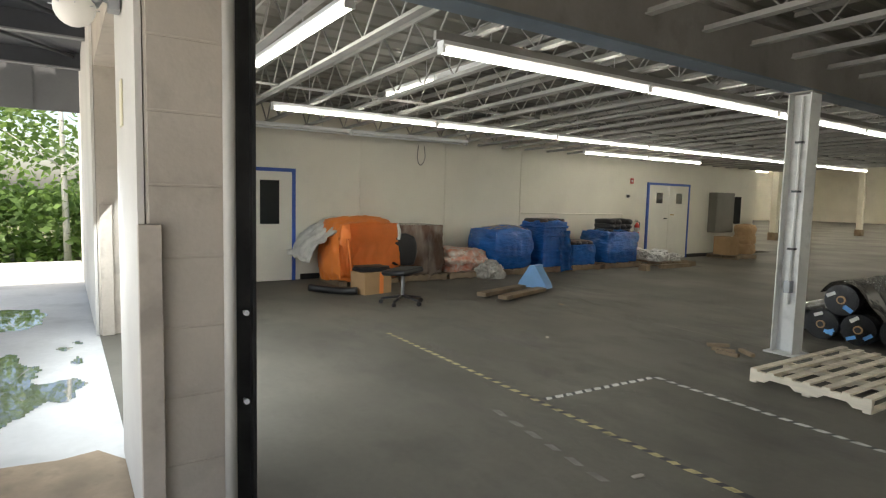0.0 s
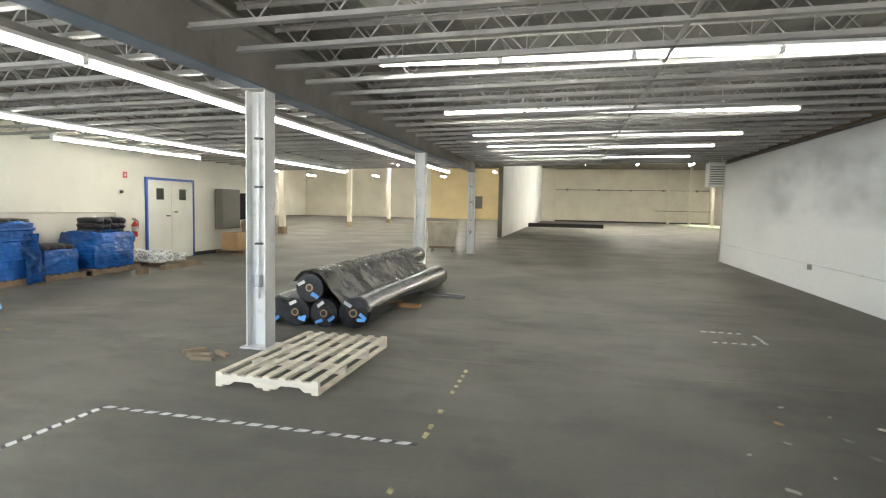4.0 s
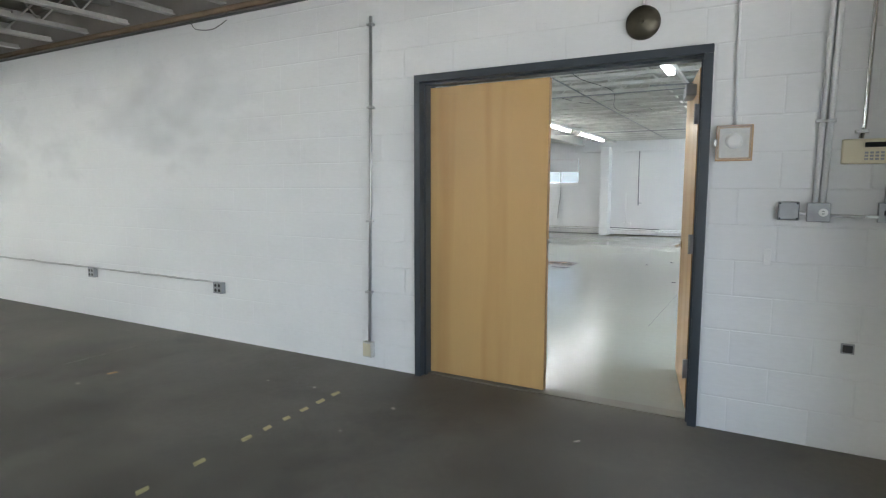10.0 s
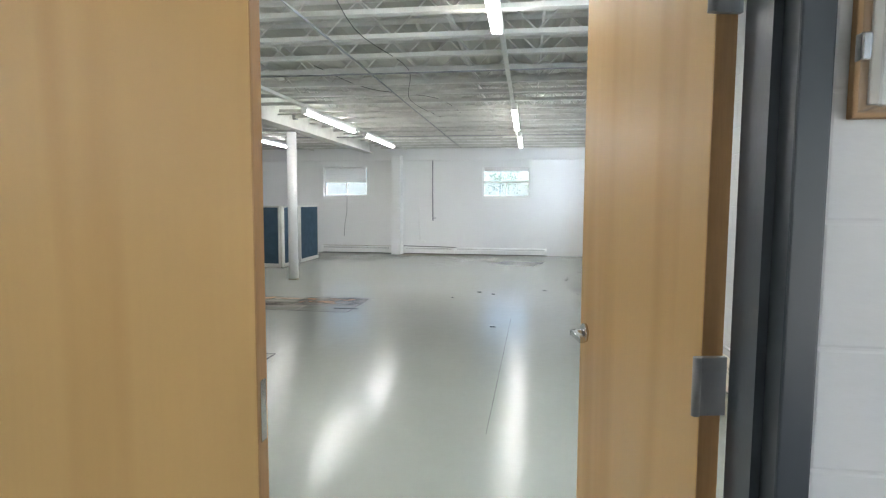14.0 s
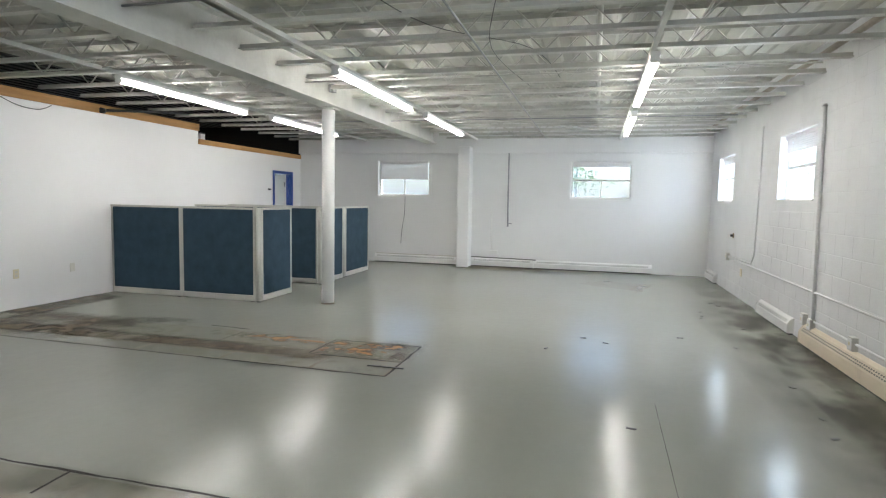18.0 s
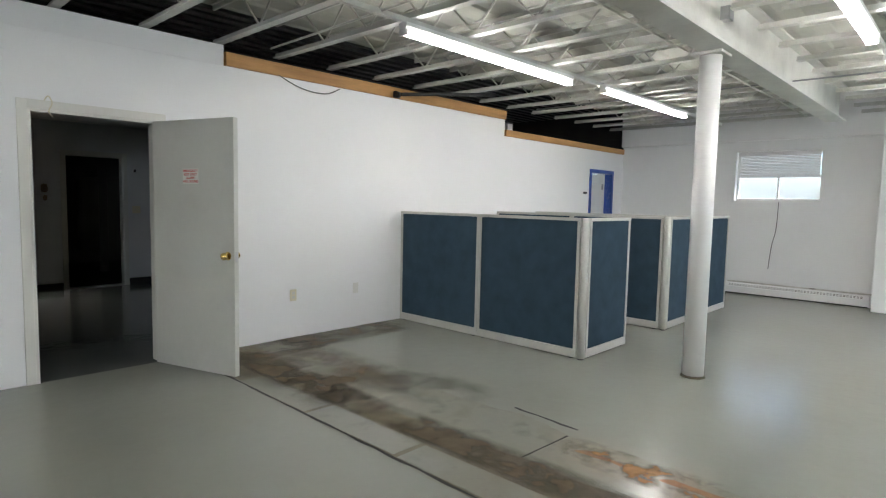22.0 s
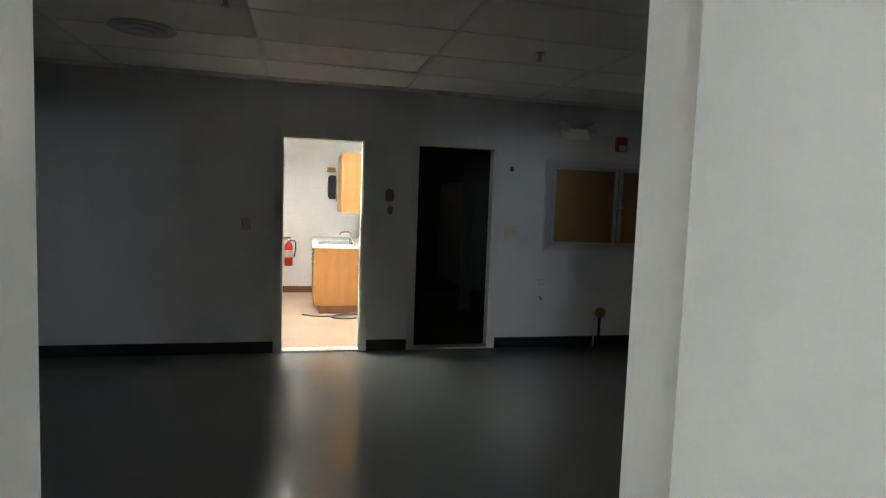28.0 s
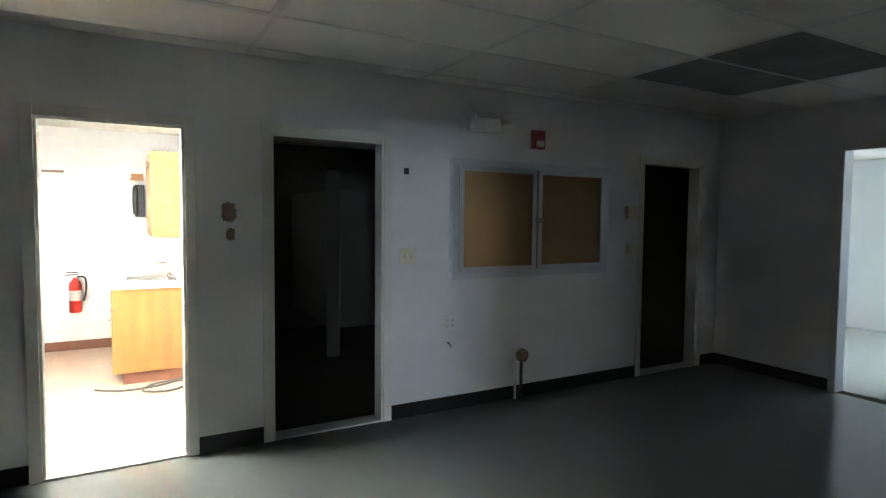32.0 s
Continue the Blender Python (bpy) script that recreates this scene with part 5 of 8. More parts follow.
film_roll([(-3.1, 7.66, 0.17), (-3.12, 9.0, 0.17), (-3.12, 11.0, 0.17), (-3.1, 12.6, 0.17)], 0.17, "black plastic film roll with blue tape at the end")
film_roll([(-2.74, 7.68, 0.17), (-2.76, 9.0, 0.17), (-2.78, 11.0, 0.17), (-2.78, 12.5, 0.17)], 0.17, "black plastic film roll with blue tape at the end")
film_roll([(-2.35, 7.64, 0.2), (-2.38, 8.8, 0.19), (-2.34, 10.4, 0.18), (-2.3, 11.9, 0.18)], 0.18, "black plastic film roll on wood blocks")
film_roll([(-3.42, 7.7, 0.17), (-3.46, 9.0, 0.17), (-3.46, 12.2, 0.17)], 0.165, "black plastic film roll at the stack's edge")
film_roll([(-2.92, 7.67, 0.47), (-2.95, 9.0, 0.475), (-2.97, 11.0, 0.47), (-2.98, 12.9, 0.46)], 0.17, "black plastic film roll on top of the stack")
t = thing("film_sheet", "glossy cloudy film sheet draped over the rolls", "film sheet")
bm = bmesh.new()
prof = [(-2.5, 0.19), (-2.53, 0.3), (-2.6, 0.37), (-2.66, 0.43), (-2.72, 0.52), (-2.78, 0.6), (-2.86, 0.645), (-2.95, 0.66), (-3.04, 0.64), (-3.1, 0.58), (-3.15, 0.5)]
rows_ = []
for i in range(90):
    y = 7.66 + 4.0 * i / 89
    row = []
    for k, (x, z) in enumerate(prof):
        crease = 1 - 2 * abs(noise.noise(Vector((y * 2.3 - x * 2.0, x * 2.2, 4))))
        w = 0.012 + 0.016 * crease + 0.012 * noise.noise(Vector((y * 6, x * 7, 2)))
        row.append(bm.verts.new((x + 0.6 * w, y, z + w)))
    rows_.append(row)
for r0, r1 in zip(rows_, rows_[1:]):
    for k in range(len(prof) - 1):
        bm.faces.new((r0[k], r0[k + 1], r1[k + 1], r1[k])).smooth = True
bmesh.ops.solidify(bm, geom=bm.faces[:], thickness=0.004)
part("sheet", bm, m_clearfilm, t)
tagged(part("wood_block", box(-2.32, 9.3, 0, -1.98, 9.42, 0.045, 0.004), m_wood2), "orange-brown wood block under a film roll", "wood block")
t = thing("lifting_sling", "grey woven lifting sling lying on the floor", "sling")
cable("band", [(-2.2, 10.6, 0.03), (-1.9, 10.4, 0.02), (-1.6, 10.35, 0.02), (-1.55, 10.5, 0.02), (-1.9, 10.65, 0.02)], 0.018, m_boxgrey, t)
for k, (x, y, a) in enumerate(((-3.3, 6.1, 20), (-3.12, 6.2, -30), (-3.45, 6.25, 50), (-3.2, 6.0, 5))):
    tagged(part("wood_scrap", box(-0.12, -0.025, 0, 0.1, 0.02, 0.035, 0.004), m_oldwood), "splintered wood scrap by the column foot", "wood scrap", "wood scraps").matrix_basis = pose(x, y, 0, 0, 0, a)
t = thing("laundry_cart", "worn beige canvas cart on a wheeled wooden base", "cart", -3.95, 19.75, 0, 8)
bm = bmesh.new()
ring = []
for z, w, d in ((0.2, 0.4, 0.3), (0.55, 0.45, 0.34), (0.95, 0.5, 0.38)):
    ring.append([bm.verts.new((sx * w + 0.02 * noise.noise(Vector((sx * 3, sy * 3, z * 7))), sy * d, z + (0.03 * noise.noise(Vector((sx * 5, sy * 4, 2))) if z > 0.9 else 0))) for sx, sy in
                 ((-1, -1), (-0.5, -1.04), (0, -1), (0.5, -1.04), (1, -1), (1.03, 0), (1, 1), (0.5, 1), (0, 1), (-0.5, 1), (-1, 1), (-1.03, 0))])
for r0, r1 in zip(ring, ring[1:]):
    for k in range(12):
        bm.faces.new((r0[k], r0[(k + 1) % 12], r1[(k + 1) % 12], r1[k]))
bm.faces.new(list(reversed(ring[0])))
bmesh.ops.solidify(bm, geom=bm.faces[:], thickness=0.012)
part("canvas", bm, m_canvas, t)
part("base", box(-0.42, -0.32, 0.12, 0.42, 0.32, 0.195, 0.01), m_oldwood, t)
cable("rim", [(-0.5, -0.38, 0.96), (0.5, -0.38, 0.96), (0.5, 0.38, 0.96), (-0.5, 0.38, 0.96), (-0.5, -0.38, 0.96)], 0.014, m_canvas, t, steps=1)
for sx in (-0.33, 0.33):
    for sy in (-0.25, 0.25):
        w = part("caster", rod((sx - 0.015, sy, 0.05), (sx + 0.015, sy, 0.05), 0.05, 14), m_black, t)
        part("fork", box(sx - 0.022, sy - 0.02, 0.05, sx + 0.022, sy + 0.02, 0.118, 0.003), m_steel, w)
t = thing("unit_heater", "grey ceiling-hung unit heater with louvres", "heater", 3.75, 17.6, 2.12)
part("case", box(-0.2, -0.2, 0, 0.2, 0.2, 0.62, 0.012), m_trim, t)
for k in range(8):
    part("louvre", box(-0.17, -0.222, 0.06 + 0.062 * k, 0.17, -0.201, 0.085 + 0.062 * k), m_cabgrey, t)
for x in (-0.15, 0.15):
    part("hanger", rod((x, 0, 0.62), (x, 0, 1.15), 0.008), m_steel, t)
for x, y in ((4.42, 19.6),):
    t = thing("standing_pipe", "thin cream pipe from floor to ceiling", "pipe", x, y, 0, group="standing pipes")
    part("pipe", rod((0, 0, 0), (0, 0, 3.1 if y < 20 else 6.2), 0.05 if y > 20 else 0.025, 10), m_cream, t)
t = thing("notice_board", "dark grey board on the hall's yellow wall", "panel", -11.2, 71.88, 1.3)
part("board", box(-0.75, -0.02, 0, 0.75, 0.015, 1.5, 0.01), m_cabgrey, t)


def tape(name, label, a, b, step, dash, w, material, backing=True, drop=0.0, seed=1):
    """Striped floor tape from a to b: worn dashes, each a thin piece."""
    rnd = random.Random(seed)
    t = thing(name, label, "floor tape")
    a, b = Vector((*a, 0)), Vector((*b, 0))
    d, n = (b - a).normalized(), int((b - a).length / step)
    ang = math.atan2(d.y, d.x)
    if backing:
        l = (b - a).length
        part("backing_strip", box(0, -w * 0.5, 0.0004, l, w * 0.5, 0.0012), m_tapeb, t, "worn black ground of the tape").matrix_basis = pose(a.x, a.y, 0, 0, 0, math.degrees(ang))
    for k in range(n):
        if rnd.random() < drop:
            continue
        c = a + d * (k + 0.5) * step
        l = dash * rnd.uniform(0.75, 1.15)
        bm = bmesh.new()
        sk = w * 0.55
        pts = [(-l / 2 - sk / 2, -w / 2), (l / 2 - sk / 2, -w / 2), (l / 2 + sk / 2 * rnd.uniform(0.6, 1.2), w / 2 * rnd.uniform(0.7, 1)), (-l / 2 + sk / 2, w / 2)]
        lo = [bm.verts.new((x, y, 0.0005)) for x, y in pts]
        hi = [bm.verts.new((x, y, 0.002)) for x, y in pts]
        bm.faces.new(hi)
        for i in range(4):
            bm.faces.new((lo[i], lo[(i + 1) % 4], hi[(i + 1) % 4], hi[i]))
        part("dash", bm, material, t).matrix_basis = pose(c.x, c.y, 0, 0, 0, math.degrees(ang) + rnd.uniform(-3, 3))
    return t


tape("floor_tape", "worn yellow and black striped floor tape", (-5.6, 3.47), (-0.75, 3.4), 0.118, 0.068, 0.046, m_tapey, drop=0.03, seed=2)
tape("floor_tape", "white and black striped floor tape", (-3.11, 4.73), (-0.78, 4.67), 0.115, 0.075, 0.046, m_tapew, drop=0.0, seed=3)
tape("floor_tape", "white and black striped floor tape", (-3.16, 3.5), (-3.1, 4.72), 0.1, 0.066, 0.05, m_tapew, drop=0.0, seed=4)
tape("floor_tape", "worn yellow and black striped floor tape", (-0.77, 6.4), (-0.76, 3.5), 0.15, 0.08, 0.035, m_tapey, backing=False, drop=0.4, seed=5)
tape("floor_tape", "faded yellow striped floor tape near the doors", (2.2, 4.3), (4.2, 4.35), 0.16, 0.07, 0.04, m_tapey, backing=False, drop=0.35, seed=6)
tape("floor_tape", "small square of white striped tape", (1.7, 8.27), (2.3, 8.27), 0.1, 0.06, 0.045, m_tapew, seed=7)
tape("floor_tape", "small square of white striped tape", (1.7, 8.85), (2.3, 8.85), 0.1, 0.06, 0.045, m_tapew, drop=0.2, seed=8)
tape("floor_tape", "small square of white striped tape", (2.3, 8.3), (2.3, 8.85), 0.1, 0.06, 0.045, m_tapew, seed=9)
tape("floor_tape", "ghost of removed floor tape", (1.9, 5.6), (2.3, 2.8), 0.28, 0.06, 0.04, m_tapeghost, backing=False, drop=0.35, seed=10)
tape("floor_tape", "ghost of removed floor tape", (-3.2, 3.05), (-0.9, 2.75), 0.2, 0.12, 0.045, m_tapeghost, backing=False, drop=0.2, seed=12)
rnd = random.Random(5)
for k, (x, y) in enumerate(((1.57, 5.67), (2.25, 5.72), (1.3, 4.6), (3.4, 6.1), (-4.6, 4.9), (2.9, 3.2), (-6.0, 6.5), (-2.0, 3.1))):
    t = thing("litter", "scrap of white paper trodden on the floor" if k % 3 else "brown dried leaf on the floor", "litter", x, y, 0.001, rnd.uniform(0, 180), group="litter on the floor")
    part("scrap", lump(0.06, 0.028, 0.006, k, 0.5, 3.0, 0.4, 2), m_bumper if k % 3 else m_cardboard, t)

for k in range(15):
    x, y = rnd.uniform(1.2, 4.0), rnd.uniform(2.6, 6.2)
    t = thing("paint_fleck", "small white paint fleck on the concrete", "paint fleck", x, y, 0.0045, rnd.uniform(0, 180), group="paint flecks on the floor")
    part("fleck", lump(rnd.uniform(0.012, 0.04), rnd.uniform(0.01, 0.02), 0.003, k, 0.5, 3.0, 0.4, 2), m_bumper, t)

# ---- the loading bay's jamb, canopy and yard ----
t = thing("bumper_board", "tan painted bumper board on the door pier", "bumper", -2.71, 0.86, 0)
part("board", box(0.004, -0.075, 0, 0.045, 0.012, 1.34, 0.004), m_bumper, t)
t = thing("corner_guard", "tan painted round corner guard on the jamb", "corner guard", -2.66, 1.135, 0)
part("pipe", rod((0, 0, 0), (0, 0, 2.42), 0.026, 16), m_extwhite, t)
t = thing("door_track", "dark greasy steel door track beside the opening", "door track", -2.68, 1.2, 0)
for n, bx in (("flange", (-0.03, -0.045, 0, 0.03, -0.03, 2.95)), ("flange", (-0.03, 0.03, 0, 0.03, 0.045, 2.95)), ("web", (-0.03, -0.0298, 0, -0.018, 0.0298, 2.95))):
    part(n, box(*bx), m_metaldark, t)
for z in (0.55, 0.95):
    part("roller", rod((0.02, 0.0, z), (0.04, 0.0, z), 0.012, 12), m_white, t, "pale nylon roller")
    part("stem", rod((-0.01, 0.0, z), (0.02, 0.0, z), 0.006, 6), m_steel, t)
t = thing("bumper_board", "tan painted bumper board on the far pier", "bumper", -6.84, 0.9, 0)
part("board", box(0.004, -0.06, 0, 0.05, 0.05, 1.34, 0.004), m_bumper, t)
t = thing("wall_plate", "small faded ivory plate on the pier", "sign", -3.3, 0.789, 1.9)
part("plate", box(-0.05, -0.008, -0.12, 0.05, 0.0, 0.1, 0.004), m_ivory, t)
tagged(part("ground", box(-400, -400, -0.4, 400, 400, -0.3), m_grass), "dull green and brown ground beyond the yard", "ground", "", "structure")
tagged(part("pavement_yard", box(-14.5, -25, -0.25, 25, 0.82, -0.02), m_apron), "pale wet concrete yard with cracks", "pavement", "", "structure")


def puddle(x0, y0, x1, y1, level, seed, cell=0.022):
    """Shallow water filling the hollows of the yard: one sheet with ragged shores and dry islands."""
    verts, faces, ids = [], [], {}

    def corner(i, k):
        if (i, k) not in ids:
            ids[(i, k)] = len(verts)
            verts.append((x0 + i * cell, y0 + k * cell, -0.017))
        return ids[(i, k)]

    for i in range(int((x1 - x0) / cell)):
        for k in range(int((y1 - y0) / cell)):
            u, v = i * cell / (x1 - x0), k * cell / (y1 - y0)
            rim = min(u, 1 - u, v, 1 - v) * 4
            p = Vector((i * cell * 0.9 + seed, k * cell * 1.5, seed))
            h = noise.noise(p) + 0.55 * noise.noise(p * 2.6) + 0.4 * noise.noise(p * 6.5)
            if h + min(rim, 1.0) > level:
                faces.append((corner(i, k), corner(i + 1, k), corner(i + 1, k + 1), corner(i, k + 1)))
    me = bpy.data.meshes.new("puddle")
    me.from_pydata(verts, [], faces)
    me.materials.append(m_water)
    return tagged(new("puddle", me), "shallow rain puddle with ragged shores reflecting trees", "puddle", "puddles in the yard")


puddle(-6.9, -1.6, -3.8, 0.7, 0.75, 2.0)
puddle(-9.0, -0.9, -7.3, 0.5, 0.9, 5.0)
puddle(-8.6, -4.2, -4.4, -1.7, 0.8, 7.0)
bm = bmesh.new()
bm.faces.new([bm.verts.new((x, y, -0.0175)) for x, y in ((-3.86, 0.05), (-3.83, 0.3), (-3.8, 0.48), (-3.84, 0.67), (-3.6, 0.815), (-2.6, 0.815), (-2.5, -1.2), (-3.2, -1.3), (-3.7, -0.6))])
tagged(part("pavement_sill", bm, m_oldwood), "damp brown stain on the concrete by the pier", "pavement", "", "structure")
t = thing("canopy", "dark steel canopy over the loading yard", "canopy")
part("roof_sheet", box(-10.2, -2.3, 3.32, 8.0, 0.785, 3.36), m_canopy, t)
for k in range(9):
    x = -9.6 + 1.9 * k
    p = part("purlin", box(x, -2.3, 3.12, x + 0.06, 0.785, 3.319), m_canopy, t)
    part("lower_edge", box(x - 0.02, -2.3, 3.1, x + 0.08, 0.785, 3.118), m_fascia, p, "pale worn lower edge")
    for y0, y1 in ((-2.1, -0.7), (0.7, -0.7)):
        part("brace", rod((x + 0.06, y0, 3.27), (x + 1.88, y1, 3.27), 0.025, 6), m_canopy, t)
for k in range(11):
    part("fascia_rib", box(-10.28 - 0.02 * (k % 2), -2.3 + 0.28 * k, 2.6, -10.24 - 0.02 * (k % 2), -2.02 + 0.28 * k, 3.4), m_fascia, t)
for x in (-10.0, 7.8):
    part("post", box(x - 0.08, -2.26, -0.02, x + 0.08, -2.1, 3.12), m_canopy, t)
t = thing("flood_light", "caged glass flood light on a bracket arm", "lamp", -3.25, 0.785, 2.35)
part("arm", rod((0, 0, 0), (0, -0.1, 0.0), 0.015), m_boxgrey, t)
part("box", box(-0.05, -0.05, -0.05, 0.05, 0.0, 0.05, 0.006), m_boxgrey, t)
part("socket", rod((0, -0.1, 0.03), (0, -0.13, -0.02), 0.05, 16), m_boxgrey, t)
bm = bmesh.new()
bmesh.ops.create_uvsphere(bm, u_segments=20, v_segments=12, radius=0.085)
bmesh.ops.translate(bm, vec=(0, -0.18, -0.06), verts=bm.verts[:])
for f in bm.faces:
    f.smooth = True
part("bulb", bm, m_counter, t, "frosted white globe")
for k in range(4):
    a = math.pi * k / 4
    part("cage_wire", rod((0.1 * math.cos(a), -0.18 + 0.1 * math.sin(a), -0.06), (-0.1 * math.cos(a), -0.18 - 0.1 * math.sin(a), -0.06), 0.003, 5), m_steel, t)


def crown(seed, n, rx, rz, leaf):
    """Leaves in loose clumps through an uneven crown."""
    rnd = random.Random(seed)
    verts, faces = [], []
    clumps = [Vector((rnd.gauss(0, 0.45) * rx, rnd.gauss(0, 0.45) * rx, rnd.uniform(-1, 1) * rz)) for _ in range(28)]
    for _ in range(n):
        c = rnd.choice(clumps) + Vector((rnd.gauss(0, 0.2) * rx, rnd.gauss(0, 0.2) * rx, rnd.gauss(0, 0.14) * rz))
        u = Vector((rnd.gauss(0, 1), rnd.gauss(0, 1), rnd.gauss(0, 0.6))).normalized()
        v = u.cross(Vector((rnd.gauss(0, 1), rnd.gauss(0, 1), rnd.gauss(0, 1)))).normalized()
        s = leaf * rnd.uniform(0.6, 1.3)
        k = len(verts)
        verts += [c - u * s, c + v * s * 0.5, c + u * s, c - v * s * 0.5]
        faces.append((k, k + 1, k + 2, k + 3))
    me = bpy.data.meshes.new("crown")
    me.from_pydata([tuple(q) for q in verts], [], faces)
    me.materials.append(m_leaf if seed % 2 else m_leaf2)
    return me


crowns = [crown(s, 760, 1.9, 2.4, 0.11) for s in (1, 2, 3)]
bushes = [crown(s, 1700, 1.6, 0.9, 0.1) for s in (5, 6)]
rnd = random.Random(11)
spots = [(-16.5, -1.1, 0.13, 1), (-15.8, 0.6, 0.08, -2), (-17.5, -2.8, 0.11, 9), (-20, -4.5, 0.12, 0), (-18.2, 2.4, 0.1, -4), (-22, -1.5, 0.12, 3), (-24, -6, 0.14, -3), (-27, 2.8, 0.13, 0), (52, 9.5, 0.12, 3), (46, 4.6, 0.12, 2)]
for k, (x, y, r, lean) in enumerate(spots):
    t = thing("birch_tree", "slender birch tree with pale bark and loose green crown", "tree", x, y, -0.3, rnd.uniform(0, 360), group="trees behind the yard")
    h = rnd.uniform(4.8, 6.4)
    part("trunk", rod((0, 0, 0), (lean * 0.08, 0, h), r, 10, r2=r * 0.3), m_bark, t)
    for i in range(5):
        a, z = rnd.uniform(0, 6.28), h * rnd.uniform(0.35, 0.85)
        part("limb", rod((lean * 0.08 * z / h, 0, z), (1.2 * math.cos(a), 1.2 * math.sin(a), z + 0.8), r * 0.3, 6, r2=r * 0.1), m_bark, t)
    for z in (h * 0.45, h * 0.85):
        c = new("crown", crowns[(k + int(z)) % 3])
        c.parent, c.location, c["kind"] = t, (0, 0, z), "stuff"
for k in range(26):
    x, y = (rnd.uniform(-24, -15.5), rnd.uniform(-9, 4)) if k < 20 else (rnd.uniform(40, 50), rnd.uniform(0, 18))
    t = thing("bush", "dense green undergrowth bush", "bush", x, y, -0.3, rnd.uniform(0, 360), group="undergrowth")
    c = new("foliage", bushes[k % 2])
    c.parent, c.location, c["kind"] = t, (0, 0, 0.9), "stuff"

pipe_run("hanging_cable", "black wire loop hanging from the wall's top", [(-9.86, 6.35, 2.5), (-9.86, 6.33, 2.25), (-9.86, 6.4, 2.12), (-9.86, 6.5, 2.25), (-9.86, 6.48, 2.5)], 0.007, m_wire, category="cable")


# ---- large structure: the white office room ----
before_office = set(bpy.data.objects)
RX0, RX1, RY0, RY1 = 4.62, 18.8, 1.145, 10.29
floor_office = slab("floor_office", RX0, RY0, RX1, RY1, 0.0, m_epoxy, "glossy grey painted concrete floor")
WZ0, WZ1 = 1.54, 2.33
SOUTH_WINDOWS = [(5.55, 6.8), (9.24, 10.5), (13.1, 14.38), (16.85, 18.1)]
EAST_WINDOWS = [(2.67, 3.91), (7.06, 8.29)]
wall_os = wall("wall_office_south", "x", RX0, RX1 + 0.3, RY0 - 0.3, RY0, 0, 3.4, m_block, [(a, b, WZ0, WZ1) for a, b in SOUTH_WINDOWS], "white painted block wall with small high windows")
courses(wall_os, "x", RY0, 1, RX0, RX1, 0.0, 3.2, m_block, [(a - 0.005, b + 0.005, WZ0 - 0.02, WZ1 + 0.005) for a, b in SOUTH_WINDOWS], near=(7.2, 13.6))
wall("wall_office_east", "y", RY0, RY1, RX1, RX1 + 0.3, 0, 3.4, m_drywall, [(a, b, WZ0, WZ1) for a, b in EAST_WINDOWS], "white painted end wall with two high windows")
GD0, GD1, GDH = 9.455, 10.355, 2.035
BD0, BD1 = 17.62, 18.36
wall("wall_office_north", "x", RX0, 15.1, RY1, RY1 + 0.12, 0, 2.6, m_drywall, [(GD0, GD1, -1, GDH)], "smooth white drywall partition with a doorway")
wall("wall_office_north_low", "x", 15.1, RX1 + 0.3, RY1, RY1 + 0.12, 0, 2.37, m_drywall, [(BD0, BD1, -1, 1.98)], "lower white drywall partition with a blue-framed doorway")
tagged(part("wall_ledge", box(18.72, RY0, 2.5, 18.8, RY1, 3.2), m_drywall), "white ledger board above the end wall", "trim", "", "structure")
pil = tagged(part("wall_pilaster", box(18.42, 6.05, 0, 18.8, 6.3, 2.62, 0.01), m_drywall), "white painted pilaster on the end wall", "pilaster", "", "structure")
ribbed(RX0, RY0, RX1, 10.45, lambda x: 3.15, "x", 0.3, 0.014, m_deckw, "ceiling_office", "white painted ribbed roof deck over open joists")
# The void's shade is put into its deck and closing walls as dark colours.
ribbed(RX0, 10.45, RX1, 15.6, lambda x: 3.15, "x", 0.2, 0.04, m_metaldark, "ceiling_void_deck", "roof deck over the ceiling void, coloured dark for its shade")
# Added above the decks, out of view, to block the sky's light.
tagged(part("ceiling_top_office", box(4.7, 0.8, 3.45, 19.1, 19.2, 3.55), m_deck), "unseen slab over the office rooms, added to keep sky light out", "ceiling", "", "structure")
wall("wall_plenum_end", "x", RX0, RX1, 15.5, 15.6, 2.6, 3.45, m_black, [], "added wall closing the ceiling void, black for its shade")
wall("wall_office_west_in", "y", RY1 + 0.12, 19.2, 4.62, 4.7, 0, 3.45, m_black, [], "added side wall, black for the shaded void")

ja = joist(5.4, 0.36, m_joistw, label="white painted bar joist under the roof deck", overhang=0.3)
ja.matrix_basis = pose(5.215, 1.2, 2.8, 0, 0, 90)
jb = joist(3.4, 0.36, m_joistw, label="white painted bar joist above the partition", overhang=0.2)
jb.matrix_basis = pose(5.215, 7.05, 2.8, 0, 0, 90)
for first, y in ((ja, 1.2), (jb, 7.05)):
    first["group"] = "joists over the office"
    for k in range(1, 22):
        copy_thing(first, pose(5.215 + 0.635 * k, y, 2.8, 0, 0, 90))
wbeam = i_beam("office_beam", 13.5, 0.24, 0.46, m_joistw, "white painted steel beam across the office ceiling")
wbeam.matrix_basis = pose(18.25, 6.85, 2.66, 0, 0, 90)
t = thing("pipe_column", "white painted round steel pipe column", "column", 13.38, 6.91)
part("shaft", lathe([(0.085, 0.0), (0.085, 2.64)], 28), m_white, t)
part("cap_plate", box(-0.12, -0.12, 2.635, 0.12, 0.12, 2.655), m_joistw, t)
part("foot_ring", lathe([(0.1, 0), (0.098, 0.01), (0.088, 0.016)], 28), m_bare, t)

